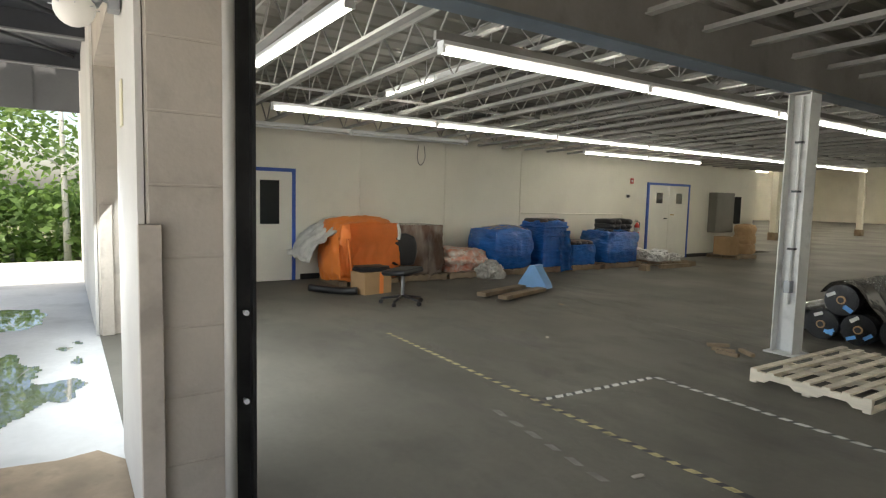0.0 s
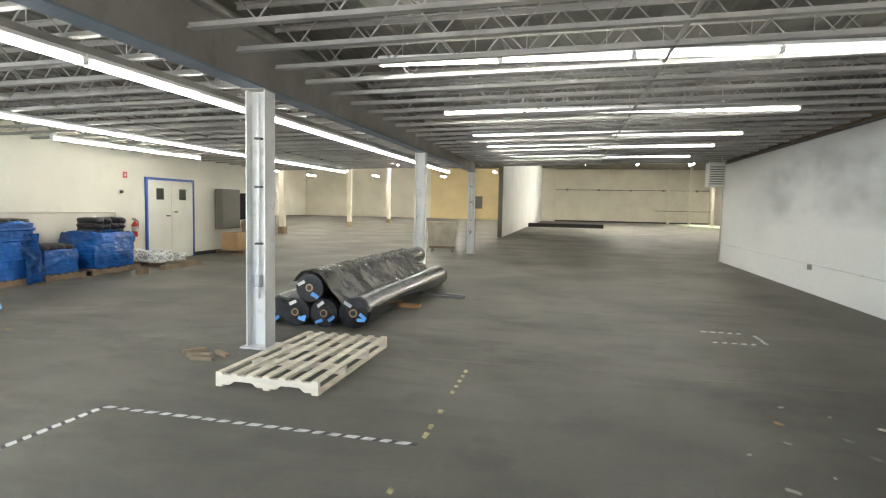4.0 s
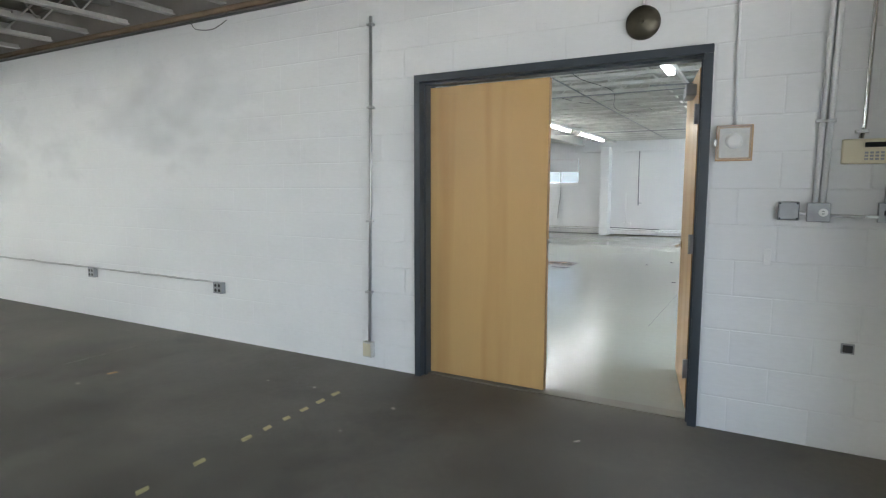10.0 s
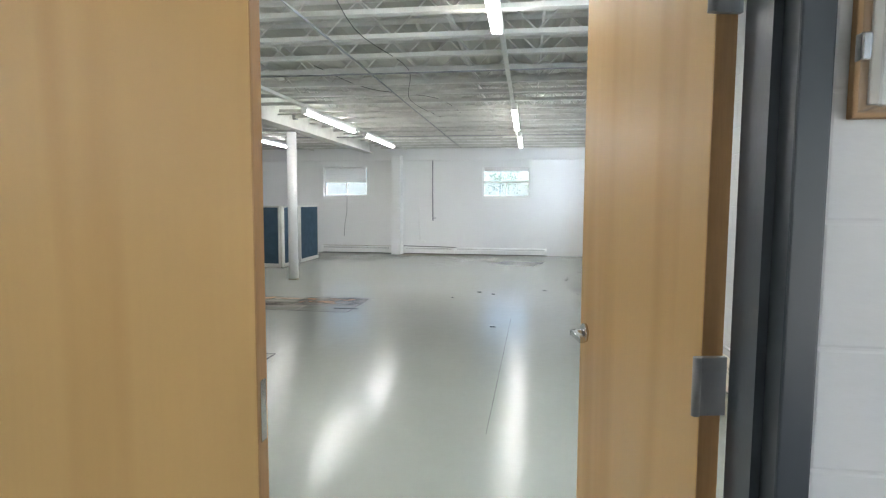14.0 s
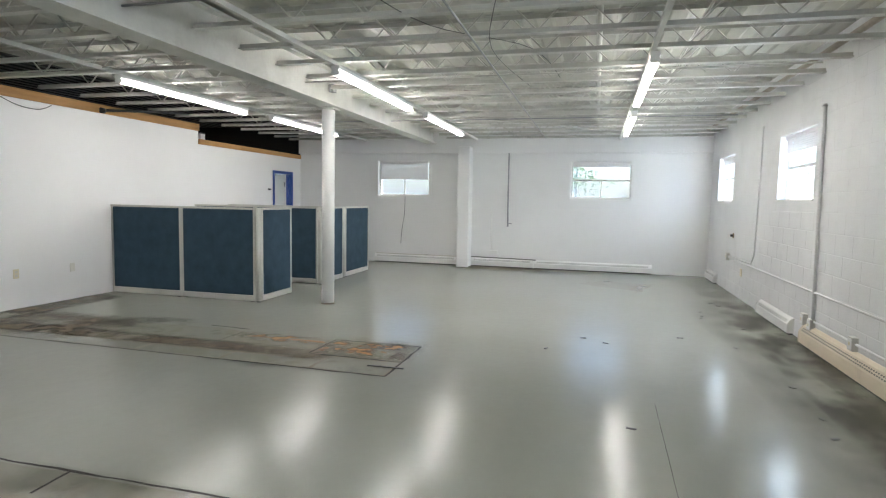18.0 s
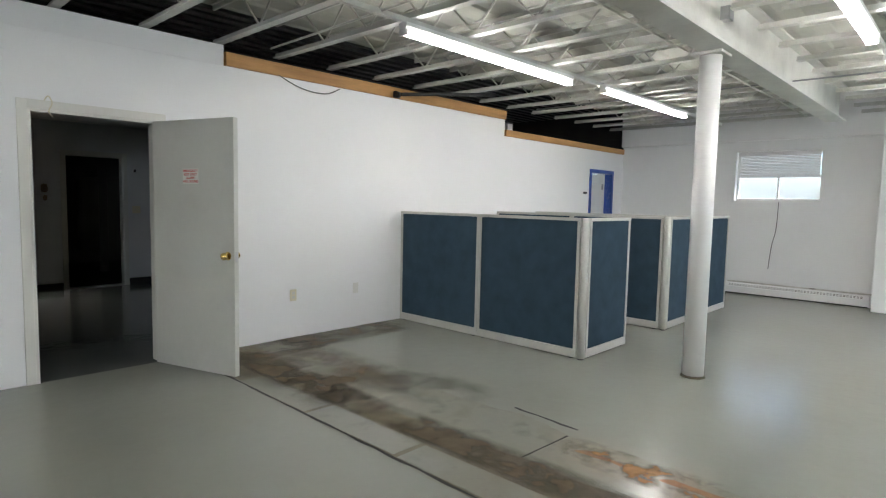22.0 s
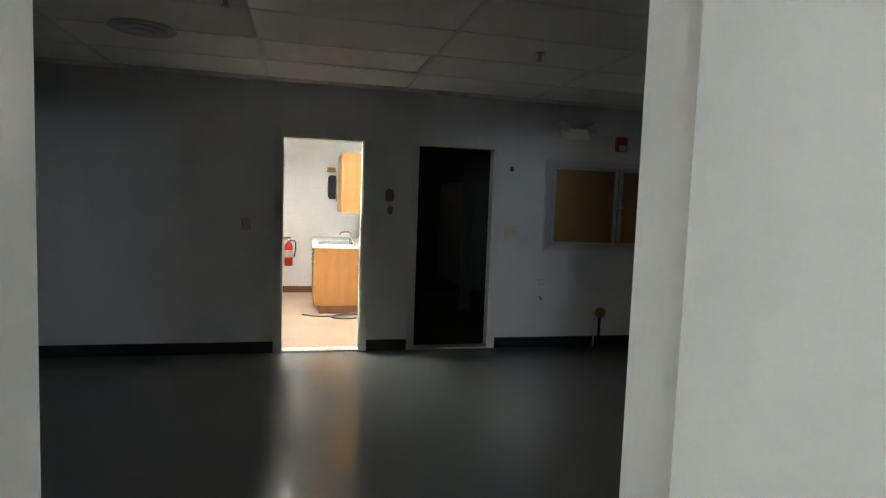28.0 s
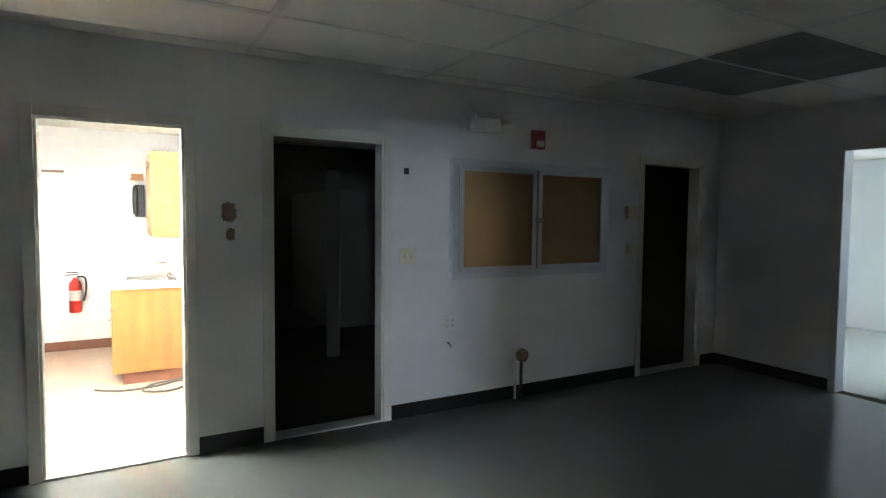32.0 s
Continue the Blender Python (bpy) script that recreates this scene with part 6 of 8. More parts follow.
office = strip_light(2.4, g_office, "lit twin-tube fluorescent strip hung from white joists", group="office strip lights")
office.matrix_basis = pose(13.9, 5.92, 2.76, 0, 0, 90)
# (7.2, 8.5) and (7.6, 5.93) are unseen guesses that light the grey door.
for x, y in ((16.9, 5.88), (13.87, 8.5), (16.83, 8.42), (7.9, 2.97), (13.9, 2.93), (17.2, 2.9), (7.2, 8.5), (7.6, 5.93)):
    copy_thing(office, pose(x, y, 2.76, 0, 0, 90))
for y in (5.93, 8.5, 2.95):
    tagged(part("light_rail", boxes((5.2, y - 0.02, 2.768, 18.6, y - 0.012, 2.8), (5.2, y + 0.012, 2.768, 18.6, y + 0.02, 2.8), (5.2, y - 0.02, 2.761, 18.6, y + 0.02, 2.768)), m_joistw), "white steel channel rail carrying the strip lights", "rail")


def window(name, a0, a1, axis, plane, out, blind):
    """A steel hopper window in an outer wall; out is the sign of the way out."""
    t = thing(name, "white steel window with two lights" + (" and a half-drawn white blind" if blind else ""), "window", kind="structure")

    def b(u0, d0, z0, u1, d1, z1):
        p, q = plane + out * d0, plane + out * d1
        return (u0, min(p, q), z0, u1, max(p, q), z1) if axis == "x" else (min(p, q), u0, z0, max(p, q), u1, z1)

    f = 0.035
    part("window_frame", boxes(b(a0, 0.1, WZ0, a0 + f, 0.16, WZ1), b(a1 - f, 0.1, WZ0, a1, 0.16, WZ1), b(a0 + f, 0.1, WZ0, a1 - f, 0.16, WZ0 + f),
                               b(a0 + f, 0.1, WZ1 - f, a1 - f, 0.16, WZ1)), m_white, t)
    zm = WZ0 + (WZ1 - WZ0) * 0.5
    part("meeting_rail", boxes(b(a0 + f, 0.105, zm - 0.018, a1 - f, 0.15, zm + 0.018)), m_white, t)
    um = (a0 + a1) / 2
    part("mullion", boxes(b(um - 0.012, 0.115, WZ0 + f, um + 0.012, 0.145, zm - 0.018)), m_white, t)
    for l, h in ((WZ0 + f, zm - 0.018), (zm + 0.018, WZ1 - f)):
        g = part("pane", boxes(b(a0 + f, 0.127, l, a1 - f, 0.131, h)), m_winpane, t)
        g.visible_shadow = False
    part("window_sill", boxes(b(a0 - 0.02, -0.02, WZ0 - 0.02, a1 + 0.02, 0.1, WZ0 - 0.001)), m_white, t)
    if blind:
        low = WZ1 - (WZ1 - WZ0) * blind
        part("blind_head", boxes(b(a0 + 0.04, 0.05, WZ1 - 0.05, a1 - 0.04, 0.09, WZ1 - 0.005)), m_blind, t)
        z = WZ1 - 0.07
        while z > low:
            part("blind_slat", boxes(b(a0 + 0.045, 0.066, z, a1 - 0.045, 0.07, z + 0.021)), m_blind, t)
            z -= 0.024
    return t


window("window_1", *EAST_WINDOWS[0], "y", RX1, 1, 0.16)
window("window_2", *EAST_WINDOWS[1], "y", RX1, 1, 0.5)
window("window_3", *SOUTH_WINDOWS[0], "x", RY0, -1, 0)
window("window_4", *SOUTH_WINDOWS[2], "x", RY0, -1, 0.3)
window("window_5", *SOUTH_WINDOWS[3], "x", RY0, -1, 0.2)

# The doorway to the dark room and its open door.
t = thing("door_casing", "cream painted steel door frame", "door frame", kind="structure")
cw = 0.065
for y, s in ((RY1 - 0.018, RY1 - 0.001), (RY1 + 0.121, RY1 + 0.138)):
    part("casing", boxes((GD0 - cw, y, 0, GD0 - 0.001, s, GDH + cw), (GD1 + 0.001, y, 0, GD1 + cw, s, GDH + cw), (GD0 - 0.001, y, GDH + 0.001, GD1 + 0.001, s, GDH + cw), bevel=0.003), m_casing, t)
part("jamb_lining", boxes((GD0 - 0.001, RY1 - 0.017, 0, GD0 + 0.02, RY1 + 0.137, GDH), (GD1 - 0.02, RY1 - 0.017, 0, GD1 + 0.001, RY1 + 0.137, GDH), (GD0 + 0.02, RY1 - 0.017, GDH - 0.02, GD1 - 0.02, RY1 + 0.137, GDH)), m_casing, t)
part("strike_plate", box(GD0 + 0.02, RY1 + 0.02, 0.92, GD0 + 0.022, RY1 + 0.05, 1.02), m_brass, t, "brass strike plate")
t = thing("door_grey", "grey painted flush door standing wide open with brass knob", "door", GD1 - 0.03, RY1 - 0.022, 0, -72)
part("slab", box(0.004, -0.022, 0.012, 0.893, 0.022, 2.03, 0.002), m_greydoor, t)
part("latch_plate", box(0.8932, -0.012, 0.92, 0.8945, 0.012, 1.0), m_steel, t)
for s in (-1, 1):
    k = part("knob_rose", rod((0.83, s * 0.022, 0.965), (0.83, s * 0.03, 0.965), 0.032, 20), m_brass, t, "round brass door knob")
    bm = bmesh.new()
    bmesh.ops.create_uvsphere(bm, u_segments=18, v_segments=12, radius=0.029)
    bmesh.ops.translate(bm, vec=(0.83, s * 0.064, 0.965), verts=bm.verts[:])
    for f in bm.faces:
        f.smooth = True
    rod((0.83, s * 0.03, 0.965), (0.83, s * 0.05, 0.965), 0.012, 12, bm)
    part("knob", bm, m_brass, k)


def lettering(name, text, size, material, parent, m, extrude=0.0006):
    """Text as flat geometry at the pose m; it reads along +x, up along +y."""
    cu = bpy.data.curves.new(name, "FONT")
    cu.body, cu.size, cu.extrude, cu.align_x, cu.align_y = text, size, extrude, "CENTER", "CENTER"
    cu.offset = size * 0.015
    cu.materials.append(material)
    ob = new(name, cu)
    if parent is not None:
        ob.parent = parent
    ob.matrix_basis = m
    return ob


sign = part("warning_sign", box(0.35, -0.0245, 1.523, 0.52, -0.0222, 1.643), m_counter, t, "white sticker with red capitals")
for k, line in enumerate(("EMERGENCY", "EXIT ONLY", "ALARM", "WILL SOUND")):
    lettering("letters", line, 0.0285, m_red, sign, pose(0.435, -0.0252, 1.624 - 0.0275 * k, 90, 0, 0))

# Blue-framed doorway at the far end of the partition.
t = thing("door_frame_blue", "blue painted steel door frame with a half-open white door", "door frame", kind="structure")
part("casing", boxes((BD0 - 0.06, RY1 - 0.016, 0, BD0, RY1 + 0.13, 2.04), (BD1, RY1 - 0.016, 0, BD1 + 0.06, RY1 + 0.13, 2.04), (BD0, RY1 - 0.016, 1.98, BD1, RY1 + 0.13, 2.04)), m_blue, t)
d = part("door_leaf", box(BD1 - 0.05, RY1 + 0.13, 0.01, BD1 - 0.01, RY1 + 0.86, 1.97), m_drywall, t, "white door swung inwards")
part("hinge", boxes((BD1 - 0.056, RY1 + 0.13, 1.7, BD1 - 0.05, RY1 + 0.16, 1.8)), m_boxgrey, d)
t = thing("door_plate", "small black name plate beside the blue frame", "sign", 17.42, RY1 - 0.006, 1.62)
part("plate", box(-0.06, -0.004, -0.018, 0.06, 0.005, 0.018, 0.002), m_black, t)

# Raw lumber along the partition's top, stepped down at its far part.
tagged(part("wood_plate", box(10.95, RY1 - 0.03, 2.60, 15.1, RY1 + 0.1, 2.72), m_wood2), "orange-brown lumber plate on the partition", "trim", "", "structure")
tagged(part("wood_plate", box(15.1, RY1 - 0.03, 2.372, 18.78, RY1 + 0.1, 2.46), m_wood2), "orange-brown lumber plate on the partition", "trim", "", "structure")
tagged(part("wall_partition_top", box(RX0, RY1 + 0.001, 2.601, 10.94, RY1 + 0.12, 2.78), m_drywall), "raised top of the drywall partition", "wall", "", "structure")

# ---- the dark room, kitchen, washroom ----
NY = 15.24
before_darkroom = set(bpy.data.objects)
RY1D = RY1 + 0.17
slab("floor_darkroom", RX0, RY1D, 15.3, NY, 0.0, m_vinyl, "dark waxed vinyl floor")
CEIL = 2.47
K0, K1, B0, B1, D0, D1, KH = 9.56, 10.3, 10.81, 11.59, 14.2, 15.0, 2.0
wall("wall_darkroom_north", "x", RX0, 15.3, NY, NY + 0.12, 0, 2.6, m_darkwall, [(K0, K1, -1, KH), (B0, B1, -1, KH), (D0, D1, -1, KH)], "white painted wall with three doorways")
wall("wall_darkroom_east", "y", RY1D + 0.12, NY + 4, 15.3, 15.42, 0, 2.6, m_darkwall, [(13.2, 14.07, -1, 2.06)], "white painted side wall with a doorway")
wall("wall_darkroom_south_in", "x", RX0, 15.3, RY1D + 0.1205, RY1D + 0.124, 0, CEIL, m_darkwall, [(GD0 - 0.066, GD1 + 0.066, -1, GDH + 0.07)], "white painted room side of the partition")

bm = bmesh.new()
GX, GY = 10.66, 14.45
x = GX - 1.22 * 5
while x < 15.3:
    y = GY + 0.61
    while y > RY1D:
        skip = (abs(x - (GX - 1.22)) < 0.1 and abs(y - GY) < 0.1) or (abs(x - (GX + 2.44)) < 0.1 and (abs(y - GY) < 0.1 or abs(y - GY + 0.61) < 0.1))
        if not skip:
            box(max(x + 0.013, RX0), max(y - 0.597, RY1D + 0.13), CEIL + 0.004, min(x + 1.207, 15.29), min(y - 0.013, NY - 0.01), CEIL + 0.02, bm=bm)
        y -= 0.61
    x += 1.22
box(RX0, NY - 0.18, CEIL + 0.004, 15.3, NY, CEIL + 0.02, bm=bm)
tagged(part("ceiling_darkroom", bm, m_ceiltile), "white lay-in tile ceiling", "ceiling", "", "structure")
bm = bmesh.new()
x = GX - 1.22 * 4
while x < 15.3:
    box(x - 0.0125, RY1D + 0.13, CEIL, x + 0.0125, NY, CEIL + 0.006, bm=bm)
    x += 1.22
y = GY + 0.61
while y > RY1D + 0.2:
    box(RX0, y - 0.0125, CEIL + 0.0005, 15.3, y + 0.0125, CEIL + 0.0055, bm=bm)
    y -= 0.61
tagged(part("ceiling_grid", bm, m_grid), "white metal tee grid of the ceiling", "ceiling", "", "structure")
# Black cover added: the void's shade is put into its colour.
tagged(part("ceiling_void_cover", box(RX0, RY1D + 0.1, 2.58, 15.4, NY + 0.1, 2.6), m_black), "added cover over the tile ceiling, black for the shaded void", "ceiling", "", "structure")
t = thing("ceiling_light", "unlit recessed troffer with a cloudy acrylic panel", "light", GX - 0.61, GY - 0.305, CEIL)
part("frame", boxes((-0.6, -0.3, 0.002, 0.6, -0.27, 0.03), (-0.6, 0.27, 0.002, 0.6, 0.3, 0.03), (-0.6, -0.27, 0.002, -0.57, 0.27, 0.03), (0.57, -0.27, 0.002, 0.6, 0.27, 0.03)), m_grid, t)
part("diffuser", box(-0.57, -0.27, 0.008, 0.57, 0.27, 0.014), m_diffuser, t)
for y in (GY - 0.305, GY - 0.915):
    t = thing("ceiling_panel_dark", "water-stained dark grey ceiling panel", "ceiling panel", GX + 2.44 + 0.61, y, CEIL, group="dark ceiling panels")
    part("panel", box(-0.597, -0.292, 0.006, 0.597, 0.292, 0.02), m_stainedtile, t)

for a, b, name in ((K0, K1, "door_kitchen_frame"), (B0, B1, "door_washroom_frame"), (D0, D1, "door_closet_frame")):
    t = thing(name, "white painted wooden door casing", "door frame", kind="structure")
    part("casing", boxes((a - 0.06, NY - 0.016, 0, a, NY - 0.001, KH + 0.06), (b, NY - 0.016, 0, b + 0.06, NY - 0.001, KH + 0.06), (a, NY - 0.016, KH, b, NY - 0.001, KH + 0.06), bevel=0.002), m_casing, t)
    part("jamb_lining", boxes((a - 0.001, NY - 0.001, 0, a + 0.015, NY + 0.12, KH), (b - 0.015, NY - 0.001, 0, b + 0.001, NY + 0.12, KH), (a + 0.015, NY - 0.001, KH - 0.015, b - 0.015, NY + 0.12, KH)), m_casing, t)
    part("sill", box(a, NY - 0.01, 0, b, NY + 0.13, 0.012, 0.003), m_counter, t)
for a, b in ((RX0, K0 - 0.061), (K1 + 0.061, B0 - 0.061), (B1 + 0.061, D0 - 0.061), (D1 + 0.061, 15.3)):
    tagged(part("baseboard", box(a, NY - 0.012, 0, b, NY - 0.001, 0.105, 0.003), m_base), "black rubber baseboard", "baseboard", "", "structure")
for a, b in ((10.5, 13.139), (14.131, NY - 0.013)):
    tagged(part("baseboard", box(15.289, a, 0, 15.299, b, 0.105, 0.003), m_base), "black rubber baseboard", "baseboard", "", "structure")
t = thing("door_east_frame", "white casing round the doorway to a bright room", "door frame", kind="structure")
part("casing", boxes((15.284, 13.14, 0, 15.299, 13.2, 2.12), (15.284, 14.07, 0, 15.299, 14.13, 2.12), (15.284, 13.2, 2.06, 15.299, 14.07, 2.12), bevel=0.002), m_casing, t)
t = thing("door_east", "dim white door standing half open into the bright room", "door", 15.37, 13.22, 0, 50)
part("slab", box(0, -0.02, 0.01, 0.84, 0.02, 2.04, 0.002), m_darkwall, t)

# The bright room behind the blue frame, daylit by its own window.
slab("floor_sideroom", 15.42, RY1D + 0.12, 18.8, 17.0, 0.0, m_epoxy, "grey floor of the bright side room")
wall("wall_sideroom_east", "y", RY1D, 17.2, 18.8, 19.1, 0, 2.34, m_drywall, [(11.0, 14.4, 0.9, 2.3)], "white wall with a wide window")
# End wall added in black, so the void behind the lumber looks unlit.
wall("wall_void_east", "y", RY1D, 17.2, 18.8, 19.1, 2.345, 3.44, m_black, [], "added end wall of the ceiling void, black for its shade")
wall("wall_sideroom_north", "x", 15.42, 19.1, 17.0, 17.2, 0, 2.32, m_drywall, [], "white end wall of the side room")
tagged(part("ceiling_sideroom", box(15.42, RY1D + 0.13, 2.3, 18.8, 17.0, 2.33), m_ceiltile), "white ceiling of the side room", "ceiling", "", "structure")
t = thing("window_sideroom", "wide white window of the side room", "window", kind="structure")
part("window_frame", boxes((18.9, 11.0, 0.9, 18.96, 11.05, 2.3), (18.9, 14.35, 0.9, 18.96, 14.4, 2.3), (18.9, 12.67, 0.9, 18.96, 12.73, 2.3), (18.9, 11.05, 2.25, 18.96, 14.35, 2.3), (18.9, 11.05, 0.9, 18.96, 14.35, 0.95)), m_white, t)
g = part("pane", box(18.925, 11.05, 0.95, 18.93, 14.35, 2.25), m_winpane, t)
g.visible_shadow = False

# Kitchen.
KX0, KX1, KY1 = 9.2, 10.62, 18.85
slab("floor_kitchen", KX0, NY + 0.12, KX1, KY1, 0.0, m_beigefloor, "beige vinyl kitchen floor")
wall_kn = wall("wall_kitchen_north", "x", KX0 - 0.12, KX1 + 0.1, KY1, KY1 + 0.12, 0, 2.5, m_block, [], "white painted block wall of the kitchen")
courses(wall_kn, "x", KY1, -1, KX0, KX1, 0.0, 2.4, m_block, [], near=None, joint=0.008)
wall("wall_kitchen_west", "y", NY + 0.12, KY1, KX0 - 0.12, KX0, 0, 2.5, m_block, [], "white painted kitchen side wall")
wall("wall_kitchen_east", "y", NY + 0.12, KY1, KX1, KX1 + 0.12, 0, 2.5, m_block, [], "white painted kitchen side wall")
tagged(part("ceiling_kitchen", box(KX0 - 0.1, NY + 0.12, 2.4, KX1 + 0.1, KY1 + 0.1, 2.44), m_ceiltile), "white kitchen ceiling", "ceiling", "", "structure")
for n, bx in (("baseboard", (KX0, KY1 - 0.018, 0, KX1, KY1 - 0.006, 0.1)), ("baseboard", (KX0, NY + 0.13, 0, KX0 + 0.012, KY1 - 0.02, 0.1))):
    tagged(part(n, box(*bx), m_brownbase), "brown rubber cove base", "baseboard", "", "structure")

# Washroom and closet behind the other doorways; their darkness is put into the colours.
slab("floor_washroom", KX1 + 0.12, NY + 0.12, 15.3, 19.0, 0.0, m_unlit_olive, "washroom floor coloured near-black for the unlit room")
wall("wall_washroom_north", "x", KX1 + 0.12, 15.3, 19.0, 19.12, 0, 2.5, m_unlit_beige, [], "washroom end wall coloured near-black for the unlit room")
wall("wall_closet_side", "y", NY + 0.12, 19.0, 13.6, 13.7, 0, 2.5, m_unlit_olive, [], "wall between washroom and closet, olive darkened for lack of light")
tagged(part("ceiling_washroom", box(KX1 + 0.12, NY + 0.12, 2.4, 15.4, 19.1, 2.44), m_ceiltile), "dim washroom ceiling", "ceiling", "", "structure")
# Liner added to hide the white wall; olive darkened for lack of light.
tagged(part("wall_closet_east", box(15.27, NY + 0.125, 0, 15.299, 16.99, 2.39), m_unlit_olive), "added liner on the closet's side, olive darkened for lack of light", "wall", "", "structure")
wall("wall_closet_back", "x", 13.7, 15.3, 17.0, 17.1, 0, 2.4, m_unlit_olive, [], "closet back wall, olive darkened for lack of light")

# Skylight coming in by the westernmost south window.
day = bpy.data.lights.new("office_window_daylight", "AREA")
day.shape, day.size, day.size_y, day.energy, day.color = "RECTANGLE", 1.15, 0.7, 13.0, (0.75, 0.87, 1.0)
new("office_window_daylight", day).matrix_world = look((6.175, RY1D - RY1 + RY0 - 0.06, 1.94), (7.2, 6.0, 1.6))
# Skylight coming in by the two far south windows.
for x in (13.74, 17.475):
    day = bpy.data.lights.new("south_window_daylight", "AREA")
    day.shape, day.size, day.size_y, day.energy, day.color = "RECTANGLE", 1.2, 0.72, 6.0, (0.72, 0.85, 1.0)
    new("south_window_daylight", day).matrix_world = look((x, RY1D - RY1 + RY0 - 0.1, 1.94), (x + 0.5, 6.0, 1.5))
# Skylight coming in by the side room's window.
day = bpy.data.lights.new("window_daylight", "AREA")
day.shape, day.size, day.size_y, day.energy, day.color = "RECTANGLE", 3.3, 1.3, 2.8, (0.7, 0.84, 1.0)
new("window_daylight", day).matrix_world = look((18.86, 12.7, 1.6), (15.0, 12.9, 1.3))

for ob in [o for o in bpy.data.objects if o not in before_darkroom and o.parent is None]:
    ob.matrix_basis = Matrix.Translation((0.03, -0.17, 0)) @ ob.matrix_basis
# Added cover, black so that the void over the side room reads as shade.
tagged(part("ceiling_sideroom_cover", box(15.49, 10.3, 2.34, 18.86, 16.7, 2.36), m_black), "added cover over the side room's ceiling, black for the shaded void", "ceiling", "", "structure")


# ---- things in the white office room ----
def fabric_panel(t, x0, y0, x1, y1, h=1.3, thick=0.06):
    """One office screen panel from (x0, y0) to (x1, y1): trim all round, cloth between."""
    d = Vector((x1 - x0, y1 - y0))
    ang, l = math.degrees(math.atan2(d.y, d.x)), d.length
    p = part("fabric", box(0.03, -thick / 2 + 0.006, 0.09, l - 0.03, thick / 2 - 0.006, h - 0.03, 0.006), m_fabric, t)
    p.matrix_basis = pose(x0, y0, 0, 0, 0, ang)
    for name, bx in (("kick_plate", (0, -thick / 2, 0.012, l, thick / 2, 0.088)), ("top_cap", (0, -thick / 2 - 0.004, h - 0.028, l, thick / 2 + 0.004, h)),
                     ("post", (0, -thick / 2, 0.089, 0.029, thick / 2, h - 0.029)), ("post", (l - 0.029, -thick / 2, 0.089, l, thick / 2, h - 0.029))):
        part(name, box(*bx, 0.003), m_trim, p, "grey plastic trim")
    for u in (0.06, l - 0.06):
        part("foot", rod((u, 0, 0), (u, 0, 0.013), 0.02, 10), m_black, p)
    return p


def corner_post(t, x, y, h=1.3):
    part("corner_post", lathe([(0.036, 0.012), (0.036, h - 0.004), (0.03, h)], 16, at=(x, y, 0)), m_trim, t, "grey plastic corner post")
    part("post_foot", rod((x, y, 0), (x, y, 0.012), 0.03, 10), m_black, t)


for x, x2, y, label in ((13.13, 13.97, 7.83, "slate-blue fabric cubicle screens with grey trim"), (14.97, 15.82, 7.83, "slate-blue fabric cubicle screens behind the first"), (15.93, 17.08, 7.85, "slate-blue fabric cubicle screens at the far end")):
    t = thing("cubicle_screens", label, "partition", group="cubicle screens")
    if x < 16:
        fabric_panel(t, x, 10.26, x, 9.06)
        fabric_panel(t, x, 9.055, x, 7.87)
    corner_post(t, x, y)
    fabric_panel(t, x + 0.04, y, x2, y)
for x in (13.6, 15.5):
    t = thing("cubicle_worktop", "pale laminate worktop behind the screens", "worktop", x + 0.4, 9.9, 0)
    part("top", box(-0.5, -0.3, 1.0, 0.5, 0.35, 1.03, 0.004), m_trim, t)
    for u in (-0.45, 0.4):
        part("leg", box(u, -0.25, 0, u + 0.05, 0.3, 1.0, 0.004), m_trim, t)


def heater(x0, y0, l, rz, label, h=0.19, deep=0.07, paint=m_white):
    """A baseboard heater along x, its back at y = 0, facing -y: an upright front below a sloped, slotted hood."""
    t = thing("baseboard_heater", label, "heater", x0, y0, 0, rz, group="baseboard heaters")
    turn = Matrix.Rotation(radians(90), 4, "Z")
    z1, z2, d2 = h * 0.62, h * 0.9, deep * 0.55
    bm = extrude_xz([(-0.001, 0.02), (-deep, 0.02), (-deep, z1), (-d2, z2), (-0.012, h), (-0.001, h)], -l + 0.006, -0.006)
    bmesh.ops.transform(bm, matrix=turn, verts=bm.verts[:])
    part("cover", bm, paint, t)
    part("kick_strip", box(0.01, -deep + 0.015, 0, l - 0.01, -0.002, 0.0198), m_black, t, "dark gap at the foot")
    bm = bmesh.new()
    x = 0.06
    nz, ny = (deep - d2), (z2 - z1)
    k = math.hypot(nz, ny)
    while x < l - 0.08:
        for f0, f1 in ((0.25, 0.42), (0.58, 0.75)):
            q = [(-deep + (deep - d2) * f - 0.0015 * ny / k, z1 + (z2 - z1) * f + 0.0015 * nz / k) for f in (f0, f1)]
            bm.faces.new([bm.verts.new(v) for v in ((x, *q[0]), (x + 0.026, *q[0]), (x + 0.026, *q[1]), (x, *q[1]))])
        x += 0.042
    tagged(part("slotted_grille", bm, m_cabgrey, t, "dark outlet slots"), kind="stuff")
    for u in (0.0, l - 0.012):
        bm = extrude_xz([(0, 0.018), (-deep - 0.003, 0.018), (-deep - 0.003, z1), (-d2 - 0.002, z2 + 0.003), (-0.012, h + 0.003), (0, h + 0.003)], -u - 0.012, -u)
        bmesh.ops.transform(bm, matrix=turn, verts=bm.verts[:])
        part("end_cap", bm, paint, t)
    return t


